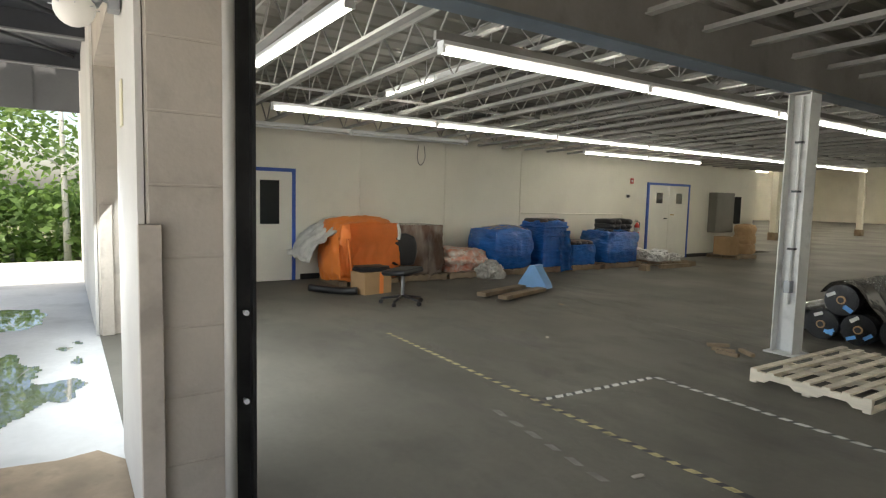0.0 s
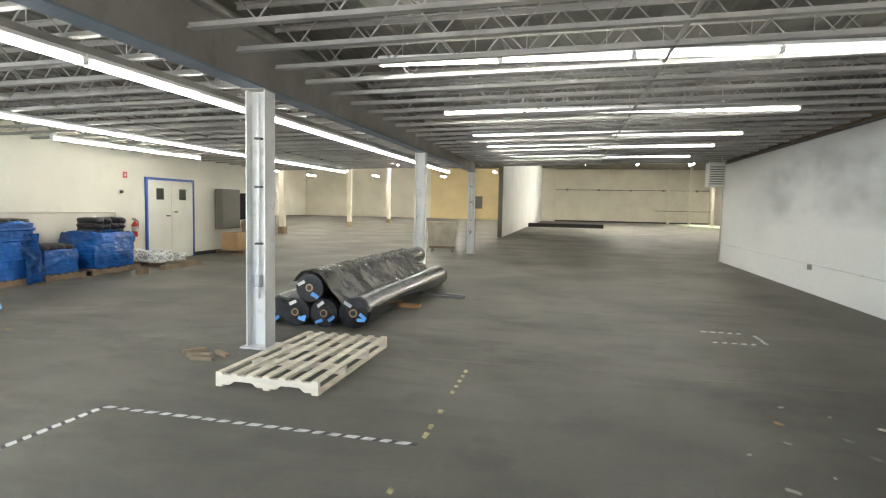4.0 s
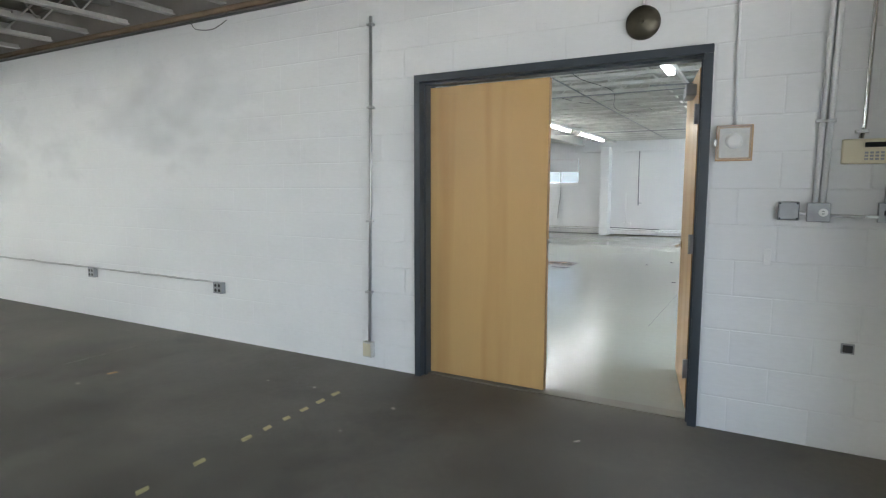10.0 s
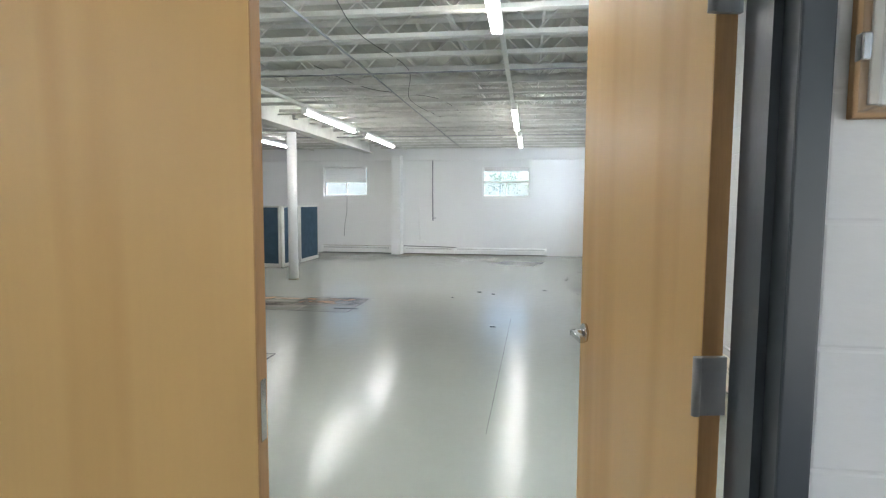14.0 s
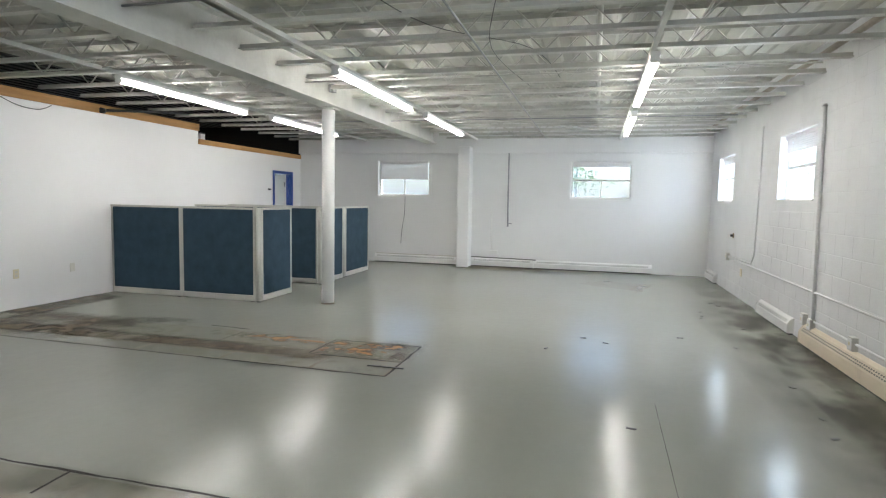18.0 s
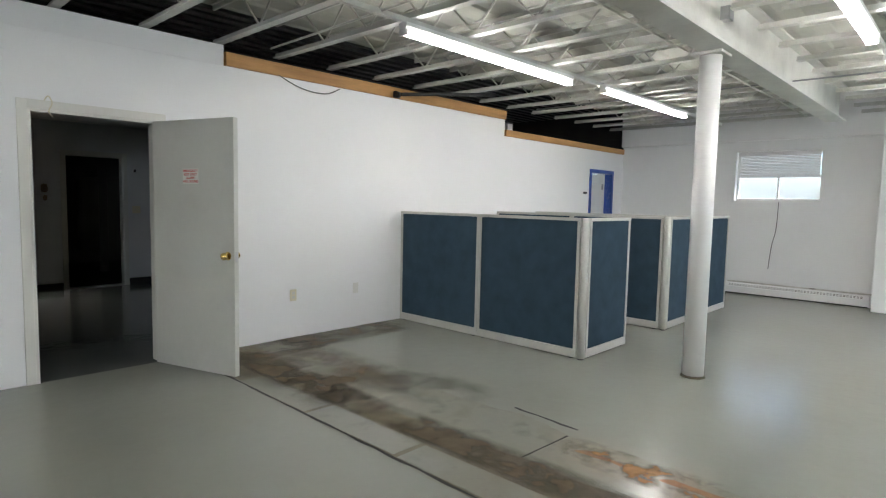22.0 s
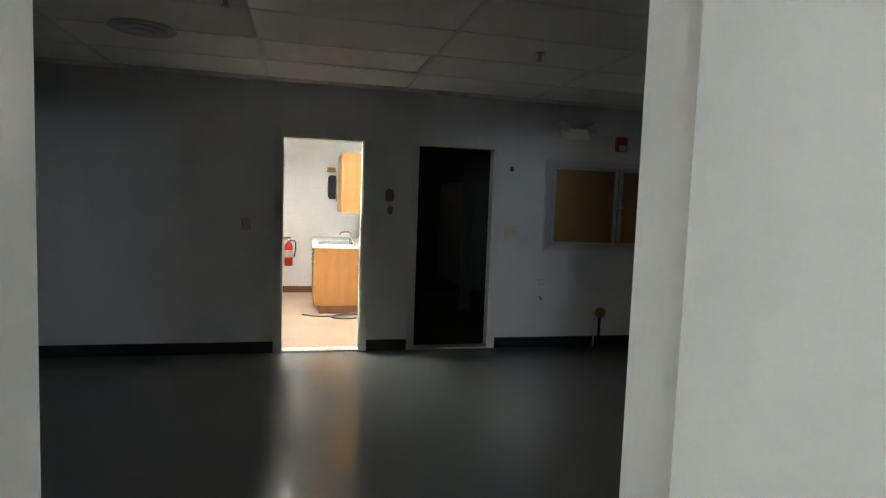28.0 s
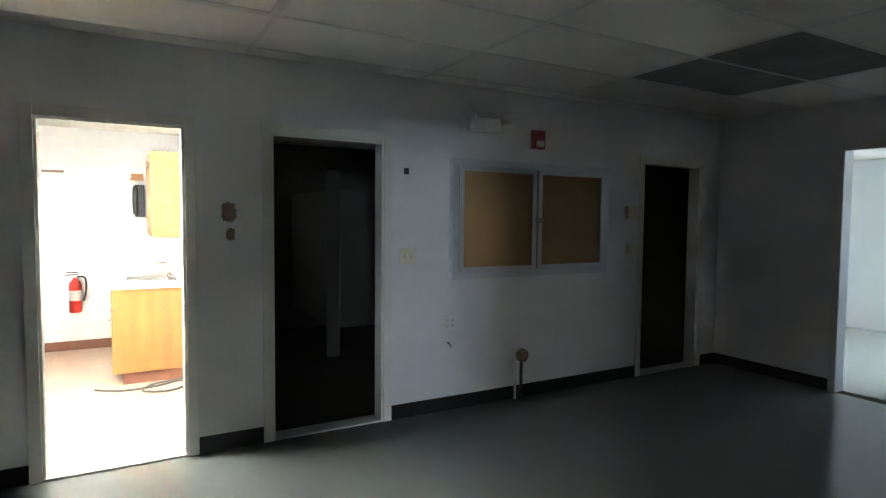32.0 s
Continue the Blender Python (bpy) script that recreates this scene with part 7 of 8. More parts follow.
heater(18.795, 8.33, 1.97, -90, "white baseboard heater below the blind window")
heater(18.795, 6.03, 1.38, -90, "white baseboard heater beside the pilaster")
heater(18.795, 4.63, 2.42, -90, "long white baseboard heater on the end wall")
heater(12.98, 1.146, 2.44, 180, "long yellowed baseboard heater on the block wall", 0.22, 0.082, m_heater)
heater(10.53, 1.146, 3.2, 180, "long yellowed baseboard heater on the block wall", 0.22, 0.082, m_heater)
heater(14.75, 1.146, 1.35, 180, "loosened white baseboard heater on the block wall")
heater(18.6, 1.146, 0.9, 180, "short white baseboard heater near the corner")

# End wall.
pipe_run("drain_pipe", "dark capped pipe down the end wall", [(18.74, 5.24, 2.85), (18.74, 5.24, 1.8), (18.74, 5.23, 0.98)], 0.018, m_boxgrey, category="pipe")
t = thing("pipe_valve", "small dark valve at the pipe's end", "valve", 18.74, 5.23, 0.95)
part("body", boxes((-0.02, -0.02, -0.05, 0.02, 0.02, 0.04), (-0.015, -0.09, 0.01, 0.015, 0.02, 0.03), bevel=0.004), m_boxgrey, t)
pipe_run("wall_raceway", "thin white raceway on the end wall", [(18.79, 5.6, 1.25), (18.79, 5.6, 0.8), (18.79, 5.58, 0.34)], 0.012, m_white)
t = thing("raceway_box", "white outlet box at the raceway's foot", "outlet", 18.798, 5.56, 0.33)
part("body", box(-0.035, -0.12, -0.035, 0, 0.09, 0.035, 0.004), m_white, t)
pipe_run("hanging_cable", "loose brown cable hanging below the window", [(18.78, 7.62, 1.52), (18.77, 7.63, 1.1), (18.77, 7.68, 0.8), (18.78, 7.71, 0.45)], 0.006, m_wire, category="cable")
pipe_run("heating_pipe", "brown copper pipe above the heaters", [(18.76, 8.3, 0.2), (18.76, 7.2, 0.2), (18.76, 6.32, 0.2)], 0.011, m_bark, category="pipe")
pipe_run("heating_pipe", "dark pipe above the heater", [(18.76, 6.03, 0.21), (18.76, 5.2, 0.2), (18.76, 4.6, 0.19)], 0.011, m_wire, category="pipe")
tagged(part("trim", box(18.77, 1.146, 2.5, 18.799, 10.28, 2.535), m_white), "white trim line under the ceiling", "trim", "", "structure")
t = thing("motion_detector", "small white motion detector in the corner", "detector", 18.797, 1.25, 2.42)
part("body", box(-0.045, -0.03, -0.05, 0, 0.03, 0.05, 0.01), m_white, t)

# Block wall with conduits and the window air conditioner.
S = 1.155
pipe_run("wall_conduit", "white painted conduit from heater to ceiling", [(12.88, S + 0.012, 2.5), (12.85, S + 0.012, 1.4), (12.78, S + 0.012, 0.28)], 0.018, m_block, [(12.88, S + 0.01, 2.48)])
pipe_run("wall_conduit", "white painted conduit along the block wall", [(16.9, S + 0.01, 0.58), (14.0, S + 0.01, 0.575), (10.4, S + 0.01, 0.58)], 0.012, m_block)
pipe_run("wall_conduit", "white painted conduit looping down the wall", [(15.14, S + 0.01, 2.56), (15.16, S + 0.01, 1.6), (15.2, S + 0.01, 0.75), (15.35, S + 0.01, 0.62), (16.8, S + 0.01, 0.6)], 0.011, m_block)
pipe_run("wall_conduit", "lower white conduit above the heater", [(12.9, S + 0.01, 0.28), (11.0, S + 0.01, 0.285), (7.2, S + 0.01, 0.3)], 0.011, m_block)
for x, z, w in ((10.3, 0.585, 0.11), (13.02, 0.26, 0.1), (12.8, 0.24, 0.1), (11.8, 0.28, 0.1), (10.17, 0.29, 0.11), (8.6, 0.31, 0.11), (16.85, 0.59, 0.1)):
    t = thing("outlet_box", "cream painted surface outlet box", "outlet", x, S - 0.006, z, group="outlet boxes on the block wall")
    part("body", box(-w / 2, 0, -0.06, w / 2, 0.05, 0.06, 0.006), m_trim, t)
    part("cover", box(-w / 2 + 0.008, 0.0505, -0.05, w / 2 - 0.008, 0.0535, 0.05, 0.002), m_white, t)
    part("socket", rod((0, 0.0536, 0), (0, 0.0555, 0), 0.017, 14), m_ivory, t)
t = thing("wall_stub", "capped dark pipe stub in the wall", "fitting", 16.6, S - 0.005, 0.96)
part("plate", rod((0, 0, 0), (0, 0.01, 0), 0.045, 18), m_oldwood, t)
part("stub", rod((0, 0.01, 0), (0, 0.05, 0), 0.02, 12), m_black, t)
t = thing("wall_plate", "ivory blank wall plate", "outlet", 15.95, S - 0.005, 0.42)
part("plate", box(-0.05, 0, -0.06, 0.05, 0.008, 0.06, 0.003), m_ivory, t)
t = thing("power_box", "grey power box feeding the air conditioner", "junction box", 10.95, S - 0.006, 2.27)
part("body", box(-0.055, 0, -0.065, 0.055, 0.06, 0.065, 0.006), m_boxgrey, t)
part("plug", rod((0.055, 0.03, 0.01), (0.1, 0.03, 0.0), 0.022, 12), m_black, t)
pipe_run("wall_conduit", "white conduit above the power box", [(10.9, S + 0.012, 2.34), (10.88, S + 0.012, 2.7), (10.87, S + 0.012, 3.1)], 0.014, m_block)
pipe_run("wall_conduit", "thin white conduit above the window", [(9.98, S + 0.008, 2.36), (9.98, S + 0.008, 2.7), (9.98, S + 0.008, 3.1)], 0.007, m_block)
pipe_run("appliance_cable", "grey power cord hanging to the air conditioner", [(11.05, S + 0.03, 2.26), (11.12, S + 0.03, 2.0), (11.02, S + 0.03, 1.6), (10.85, S + 0.03, 1.44), (10.65, S + 0.03, 1.42), (10.5, S + 0.02, 1.5), (10.3, S, 1.6)], 0.006, m_cabgrey, category="cord")
pipe_run("appliance_cable", "tangled loop of grey cord under the window", [(10.4, S + 0.0, 1.56), (10.35, S + 0.04, 1.42), (10.25, S + 0.05, 1.34), (10.15, S + 0.05, 1.36), (10.12, S + 0.03, 1.5), (10.2, S - 0.02, 1.62), (10.05, S - 0.03, 1.72), (9.95, S + 0.02, 1.6), (10.02, S + 0.03, 1.48), (10.2, S + 0.02, 1.5)], 0.005, m_cabgrey, category="cord")
pipe_run("appliance_cable", "second loop of grey cord before the air conditioner", [(10.3, S + 0.02, 1.55), (10.12, S + 0.06, 1.75), (9.9, S + 0.06, 1.78), (9.78, S + 0.05, 1.6), (9.86, S + 0.06, 1.42), (10.05, S + 0.05, 1.5), (10.1, S + 0.04, 1.68), (10.22, S + 0.04, 1.5)], 0.005, m_cabgrey, category="cord")
t = thing("window_ac", "brown window air conditioner under a painted-over panel", "air conditioner", 9.87, RY0 - 0.06, WZ0)
part("case", box(-0.55, -0.2, 0.002, 0.2, 0.0, 0.45, 0.008), m_acbrown, t)
part("grille", box(-0.53, 0.001, 0.3, 0.18, 0.012, 0.44, 0.003), m_acdark, t, "black air grille")
for k in range(6):
    part("slat", box(-0.52, 0.0125, 0.312 + 0.021 * k, 0.17, 0.02, 0.318 + 0.021 * k), m_acdark, t)
part("front", box(-0.53, 0.001, 0.02, 0.18, 0.012, 0.285, 0.005), m_acbrown, t)
part("control_door", box(-0.36, 0.013, 0.03, -0.3, 0.018, 0.275, 0.003), m_acdark, t)
part("frame", boxes((0.2, -0.08, 0.0, 0.62, -0.04, 0.46), (-0.62, -0.08, 0.0, -0.56, -0.04, 0.46)), m_frosted, t)
part("upper_panel", box(-0.62, -0.08, 0.461, 0.62, -0.05, 0.785), m_frosted, t, "painted-over window panel")
part("shelf", box(-0.62, -0.3, -0.018, 0.62, 0.09, -0.001, 0.003), m_white, t)

# Partition wall.
t = thing("thermostat", "small wall thermostat in a dark metal case", "thermostat", 9.24, RY1 - 0.001, 1.525)
part("body", box(-0.038, -0.03, -0.055, 0.038, 0, 0.055, 0.005), m_cabgrey, t)
part("face", box(-0.029, -0.032, -0.02, 0.029, -0.0301, 0.046), m_boxgrey, t)
part("dial", rod((0, -0.03, 0.012), (0, -0.038, 0.012), 0.024, 20), m_white, t)
part("label", box(-0.028, -0.031, -0.045, 0.028, -0.0302, -0.028), m_boxgrey, t)
for x, z in ((11.65, 0.44), (12.45, 0.44)):
    t = thing("wall_outlet", "ivory duplex wall outlet" if x < 12 else "white blank wall plate", "outlet", x, RY1 - 0.001, z)
    part("plate", box(-0.037, -0.007, -0.058, 0.037, 0, 0.058, 0.003), m_ivory if x < 12 else m_casing, t)
    if x < 12:
        for dz in (-0.022, 0.022):
            part("socket", box(-0.016, -0.009, dz - 0.014, 0.016, -0.0072, dz + 0.014, 0.003), m_trim, t)
pipe_run("sprinkler_pipe", "black iron pipe stub above the partition", [(13.0, RY1 - 0.06, 2.64), (13.5, RY1 - 0.2, 2.7), (14.3, RY1 - 0.45, 2.78)], 0.022, m_black, category="pipe")
pipe_run("sprinkler_pipe", "black iron pipe stub above the partition", [(9.0, RY1 - 0.06, 2.72), (9.4, RY1 - 0.2, 2.78), (9.9, RY1 - 0.4, 2.84)], 0.022, m_black, category="pipe")
t = thing("pipe_end", "black pipe end cap", "fitting", 12.98, RY1 - 0.055, 2.635)
part("cap", rod((-0.03, 0, 0), (0.03, 0, 0), 0.04, 14), m_black, t)
pipe_run("loose_wire", "thin wire drooping from the wall's top", [(11.4, RY1 - 0.02, 2.64), (11.7, RY1 - 0.04, 2.52), (12.0, RY1 - 0.04, 2.5), (12.2, RY1 - 0.03, 2.58)], 0.005, m_wire, category="wire")
pipe_run("loose_wire", "frayed white wire stub over the door frame", [(9.56, RY1 - 0.02, 2.1), (9.58, RY1 - 0.05, 2.13), (9.6, RY1 - 0.06, 2.08), (9.58, RY1 - 0.05, 2.02), (9.6, RY1 - 0.06, 1.98)], 0.004, m_ivory, category="wire")
pipe_run("ceiling_pipe", "white painted sprinkler pipe below the roof deck", [(5.0, 3.4, 2.98), (12.0, 3.4, 2.98), (18.6, 3.4, 2.98)], 0.025, m_joistw, category="pipe")
pipe_run("ceiling_pipe", "rust-streaked pipe along the block wall's top", [(5.0, 1.32, 2.92), (12.0, 1.32, 2.92), (18.6, 1.32, 2.92)], 0.03, m_bumper, category="pipe")
pipe_run("ceiling_pipe", "pair of thin conduits under the roof deck", [(5.0, 2.62, 2.9), (12.0, 2.62, 2.9), (18.6, 2.62, 2.9)], 0.012, m_joistw, category="pipe")
pipe_run("ceiling_cable", "black cable slung between the joists", [(9.5, 5.0, 2.86), (10.6, 4.7, 2.82), (11.6, 4.0, 2.86), (13.0, 3.8, 2.84)], 0.004, m_wire, category="cable")
for k, (x0, y0, x1, y1) in enumerate(((9.6, 1.4, 9.65, 6.7), (12.3, 1.4, 12.35, 6.7), (15.6, 1.4, 15.6, 10.1), (8.0, 7.2, 18.5, 7.25), (6.0, 4.4, 18.5, 4.45), (11.2, 7.0, 11.3, 10.1))):
    pipe_run("ceiling_conduit", "thin grey conduit tied under the white joists", [(x0, y0, 2.79), ((x0 + x1) / 2, (y0 + y1) / 2, 2.785), (x1, y1, 2.79)], 0.009, m_joistw if k % 2 else m_boxgrey, group="conduits under the office joists")
pipe_run("ceiling_cable", "black cable drooping along the joists", [(6.5, 3.9, 2.86), (8.0, 4.1, 2.78), (9.6, 4.0, 2.82), (11.2, 4.3, 2.77), (13.2, 4.2, 2.84)], 0.004, m_wire, category="cable")
t = thing("smoke_detector", "small grey detector on the beam", "detector", 13.1, 6.72, 2.86)
part("body", box(-0.05, -0.04, -0.05, 0.05, 0.03, 0.05, 0.008), m_boxgrey, t)

# Bare and patched stretches of the office floor.
def stain(name, label, pts, material, z=0.0015, wob=0.05, seed=1.0, n=10):
    """A worn patch with a ragged outline, lying on the floor."""
    bm = bmesh.new()
    ring = []
    for k in range(len(pts)):
        a, b = Vector(pts[k]), Vector(pts[(k + 1) % len(pts)])
        nrm = Vector((-(b - a).y, (b - a).x)).normalized()
        for i in range(n):
            q = a.lerp(b, i / n)
            o = noise.noise(Vector((q.x * 3.1 + seed, q.y * 3.1, seed))) * wob + noise.noise(Vector((q.x * 13 + seed, q.y * 13, seed))) * wob * 0.4
            ring.append(bm.verts.new((q.x + nrm.x * o, q.y + nrm.y * o, z)))
    bm.faces.new(ring)
    bmesh.ops.triangulate(bm, faces=bm.faces[:])
    for f in bm.faces:
        if f.normal.z < 0:
            f.normal_flip()
    return tagged(part(name, bm, material), label, "floor patch", "", "structure")


def groove(pts, w=0.014, z=0.003, ragged=0.5):
    """A saw cut whose width and line waver."""
    bm = bmesh.new()
    last = None
    for a, b in zip(pts, pts[1:]):
        a, b = Vector(a), Vector(b)
        o = Vector((-(b - a).y, (b - a).x)).normalized()
        n = max(2, int((b - a).length / 0.06))
        last = None
        for i in range(n + 1):
            q = a.lerp(b, i / n)
            k = noise.noise(Vector((q.x * 7, q.y * 7, 3.0)))
            h = w / 2 * (1 + ragged * 1.4 * noise.noise(Vector((q.x * 5, q.y * 5, 9.0))))
            q = q + o * k * w * ragged
            pair = [bm.verts.new((*(q - o * h), z)), bm.verts.new((*(q + o * h), z))]
            if last:
                bm.faces.new((last[0], pair[0], pair[1], last[1]))
            last = pair
    bmesh.ops.recalc_face_normals(bm, faces=bm.faces[:])
    return tagged(part("floor_groove", bm, m_joint), "dark saw-cut groove in the floor", "groove", "", "structure")


def floor_piece(x0, y0, x1, y1, material=None):
    """A cast slab let into the office floor, a little proud of its dark joints."""
    part("floor_slab", box(x0, y0, -0.005, x1, y1, 0.0036, 0.0015), material or m_slabgrey, floor_office)


# The trench across the room: a dark bed, grey slabs along its near edge, a bare band, rusty panels at its end.
stain("floor_patch", "repainted grey concrete strip across the floor", [(10.55, 9.4), (10.5, 5.0), (11.5, 5.0), (11.48, 6.0), (11.5, 6.95), (11.6, 7.4), (11.5, 8.4), (11.55, 9.4), (11.7, 10.27), (10.75, 10.27)], m_patch, 0.0012, 0.06, 2.0)
stain("floor_patch", "dark bare concrete bed of the trench", [(10.58, 9.55), (10.49, 4.985), (11.06, 4.985), (11.05, 6.6), (11.02, 7.4), (11.0, 8.2), (11.06, 9.2), (11.2, 10.25), (10.85, 10.25)], m_bare, 0.0022, 0.03, 4.0, 14)
for y0, y1 in ((8.44, 9.33), (7.53, 8.4), (6.61, 7.49), (5.71, 6.57)):
    k = (y0 - 5.0) * 0.013
    floor_piece(10.525 + k, y0, 10.755 + k, y1)
floor_piece(10.52, 5.015, 10.9, 5.67)
floor_piece(11.07, 5.93, 11.47, 6.96, m_patch)
stain("floor_patch", "rust-spotted panel at the trench end", [(10.96, 5.86), (10.96, 5.06), (11.46, 5.06), (11.46, 5.86)], m_slabgrey, 0.0034, 0.012, 8.0)
for k, (x, y, a, b) in enumerate(((11.36, 5.75, 0.1, 0.03), (11.33, 5.56, 0.07, 0.035), (11.11, 5.57, 0.09, 0.03), (11.19, 5.27, 0.06, 0.045), (11.12, 5.85, 0.11, 0.02), (11.36, 6.62, 0.07, 0.22), (11.36, 6.14, 0.05, 0.2), (11.42, 5.4, 0.03, 0.24), (11.3, 5.04, 0.16, 0.02))):
    stain("floor_patch", "orange rust scab on the concrete", [(x - a * 0.6, y - b), (x + a * 0.5, y - b * 0.8), (x + a * 0.6, y + b * 0.7), (x - a * 0.3, y + b)], m_rustspot if k < 7 else m_bare, 0.0042, 0.035, 6.0 + k, 6)
stain("floor_patch", "scraped patch of floor paint", [(16.2, 2.6), (17.1, 2.3), (17.3, 3.2), (16.7, 3.7)], m_patch, 0.0012, 0.1, 13.0)
stain("floor_patch", "worn concrete below the end wall", [(18.1, 6.1), (18.4, 4.2), (18.7, 2.0), (18.78, 6.0)], m_bare, 0.0012, 0.08, 15.0)
stain("floor_patch", "repainted square of floor near the doors", [(6.6, 6.48), (6.6, 5.02), (8.44, 5.02), (8.44, 6.48)], m_slabgrey, 0.0012, 0.01, 21.0)
groove([(10.57, 9.7), (10.49, 4.99), (11.51, 4.99), (11.5, 5.9), (10.95, 5.92)], 0.019)
groove([(10.93, 5.0), (10.94, 5.9)], 0.02)
groove([(11.5, 6.98), (11.05, 7.0)], 0.012)
groove([(11.62, 6.98), (11.66, 7.5)], 0.02, ragged=0.8)
groove([(8.46, 6.5), (8.455, 5.02), (6.5, 5.0)], 0.018)
groove([(8.45, 5.97), (8.22, 5.96)], 0.016)
groove([(8.15, 5.95), (8.02, 5.93)], 0.01)
groove([(8.04, 5.03), (8.0, 5.3)], 0.045)
groove([(8.0, 5.3), (7.99, 5.54)], 0.025)
groove([(7.92, 5.55), (7.8, 5.62)], 0.006)
groove([(6.9, 2.95), (10.5, 2.9)], 0.003)
t = thing("floor_bar", "short black iron bar lying across the groove", "bar", 10.735, 5.08, 0.004)
part("bar", box(-0.012, -0.17, 0, 0.012, 0.16, 0.008, 0.002), m_black, t)
rnd = random.Random(9)
for k in range(16):
    x, y = (rnd.uniform(9.5, 16), rnd.uniform(1.6, 2.5)) if k < 11 else (rnd.uniform(7, 13), rnd.uniform(3, 7))
    t = thing("debris", "small dark flake of debris on the floor", "debris", x, y, 0.0015, rnd.uniform(0, 180), group="floor debris")
    part("flake", lump(0.05, 0.02, 0.008, k, 0.5, 3.0, 0.5, 2), m_wire, t)
floor_sheet("olive-brown grime over the bare band of the trench", 10.76, 5.6, 11.12, 10.1, m_bandgrime, 0.0046)
floor_sheet("olive-brown grime where the trench meets the partition", 10.6, 8.3, 11.75, 10.28, m_bandgrime, 0.005)
floor_sheet("olive-brown grime round the trench end", 10.9, 4.9, 11.7, 5.95, m_grime, 0.0052)
floor_sheet("faint olive scuff on the painted floor", 11.2, 7.7, 11.9, 8.9, m_grime, 0.0048)
floor_sheet("orange rust bloom along the edge of the patched concrete", 11.2, 5.95, 11.54, 7.0, m_rustgrime, 0.0056)
floor_sheet("orange rust bloom over the panel at the trench end", 10.94, 5.0, 11.54, 5.98, m_rustgrime, 0.006)
floor_sheet("olive-brown grime at the foot of the partition", 11.2, 9.75, 13.0, 10.4, m_bandgrime, 0.0054)
floor_sheet("olive-brown grime along the block wall", 7.0, 0.75, 15.6, 2.1, m_edgegrime)
floor_sheet("olive-brown grime by the heaters", 6.0, 0.9, 18.6, 1.75, m_edgegrime, 0.005)
floor_sheet("grime along the edge of the repainted square", 8.1, 4.9, 8.5, 6.3, m_grime, 0.0046)


before_darkthings = set(bpy.data.objects)
# ---- things in the dark room ----
N = NY - 0.001
t = thing("notice_board", "aluminium-framed cork notice board with two glazed doors", "notice board", 12.915, N, 1.46)
part("backing", box(-0.75, -0.012, -0.41, 0.75, -0.002, 0.41), m_cork, t)
part("frame", boxes((-0.79, -0.055, -0.455, 0.79, -0.001, -0.4), (-0.79, -0.055, 0.4, 0.79, -0.001, 0.455), (-0.79, -0.055, -0.4, -0.735, -0.001, 0.4), (0.735, -0.055, -0.4, 0.79, -0.001, 0.4)), m_alu, t)
for s in (-1, 1):
    a, b = sorted((s * 0.012, s * 0.732))
    d = part("door_stile", box(a, -0.066, -0.395, a + 0.035, -0.056, 0.395), m_alu, t)
    part("door_stile", box(b - 0.035, -0.066, -0.395, b, -0.056, 0.395), m_alu, t)
    part("door_rail", box(a + 0.0352, -0.066, 0.365, b - 0.0352, -0.056, 0.395), m_alu, t)
    part("door_rail", box(a + 0.0352, -0.066, -0.395, b - 0.0352, -0.056, -0.365), m_alu, t)
    g = part("pane", box(a + 0.035, -0.063, -0.365, b - 0.035, -0.06, 0.365), m_pane, d)
    g.visible_shadow = False
part("lock", boxes((-0.03, -0.085, -0.02, 0.05, -0.067, 0.015), bevel=0.004), m_chrome, t)
t = thing("emergency_light", "white twin-head emergency light", "light", 12.42, N, 2.19)
part("case", box(-0.15, -0.07, -0.06, 0.13, 0, 0.05, 0.014), m_white, t)
for s_ in (-1, 1):
    part("lamp_head", rod((s_ * 0.12, -0.06, 0.03), (s_ * 0.2, -0.12, 0.06), 0.03, 14, r2=0.05), m_white, t)
t = thing("fire_alarm", "dark red fire alarm strobe", "alarm", 12.94, N, 2.11)
part("case", box(-0.06, -0.045, -0.075, 0.06, 0, 0.075, 0.006), m_darkred, t)
part("lens", box(-0.035, -0.065, -0.06, 0.035, -0.0452, -0.01, 0.006), m_white, t)
for x, z, w, h, lab in ((11.775, 1.19, 0.12, 0.115, "ivory double light switch plate"), (9.257, 1.19, 0.07, 0.115, "ivory light switch plate"), (14.02, 1.535, 0.11, 0.11, "beige wall speaker box"), (14.02, 1.2, 0.06, 0.1, "ivory switch plate near the closet")):
    t = thing("switch_plate", lab, "switch", x, N, z)
    part("plate", box(-w / 2, -0.008 if z < 1.5 else -0.045, -h / 2, w / 2, 0, h / 2, 0.003), m_ivory, t)
    for u in ((-0.024, 0.024) if w > 0.1 else (0.0,)):
        part("toggle", box(u - 0.005, -0.02 if z < 1.5 else -0.05, -0.01, u + 0.005, -0.0082, 0.012, 0.001), m_trim, t)
t = thing("wall_outlet", "white quad wall outlet", "outlet", 12.136, N, 0.67)
part("plate", box(-0.055, -0.007, -0.058, 0.055, 0, 0.058, 0.003), m_white, t)
for u in (-0.024, 0.024):
    for v in (-0.022, 0.022):
        part("socket", box(u - 0.015, -0.009, v - 0.013, u + 0.015, -0.0072, v + 0.013, 0.002), m_trim, t)
pipe_run("wire_stub", "two short wires poking from the wall", [(12.12, N, 0.52), (12.12, N - 0.03, 0.52), (12.13, N - 0.035, 0.49)], 0.006, m_wire, category="wire")
t = thing("gas_valve", "brown round valve with a stub pipe to the floor", "valve", 12.79, N, 0.36)
part("wheel", rod((0, -0.07, 0), (0, -0.045, 0), 0.055, 18), m_oldwood, t)
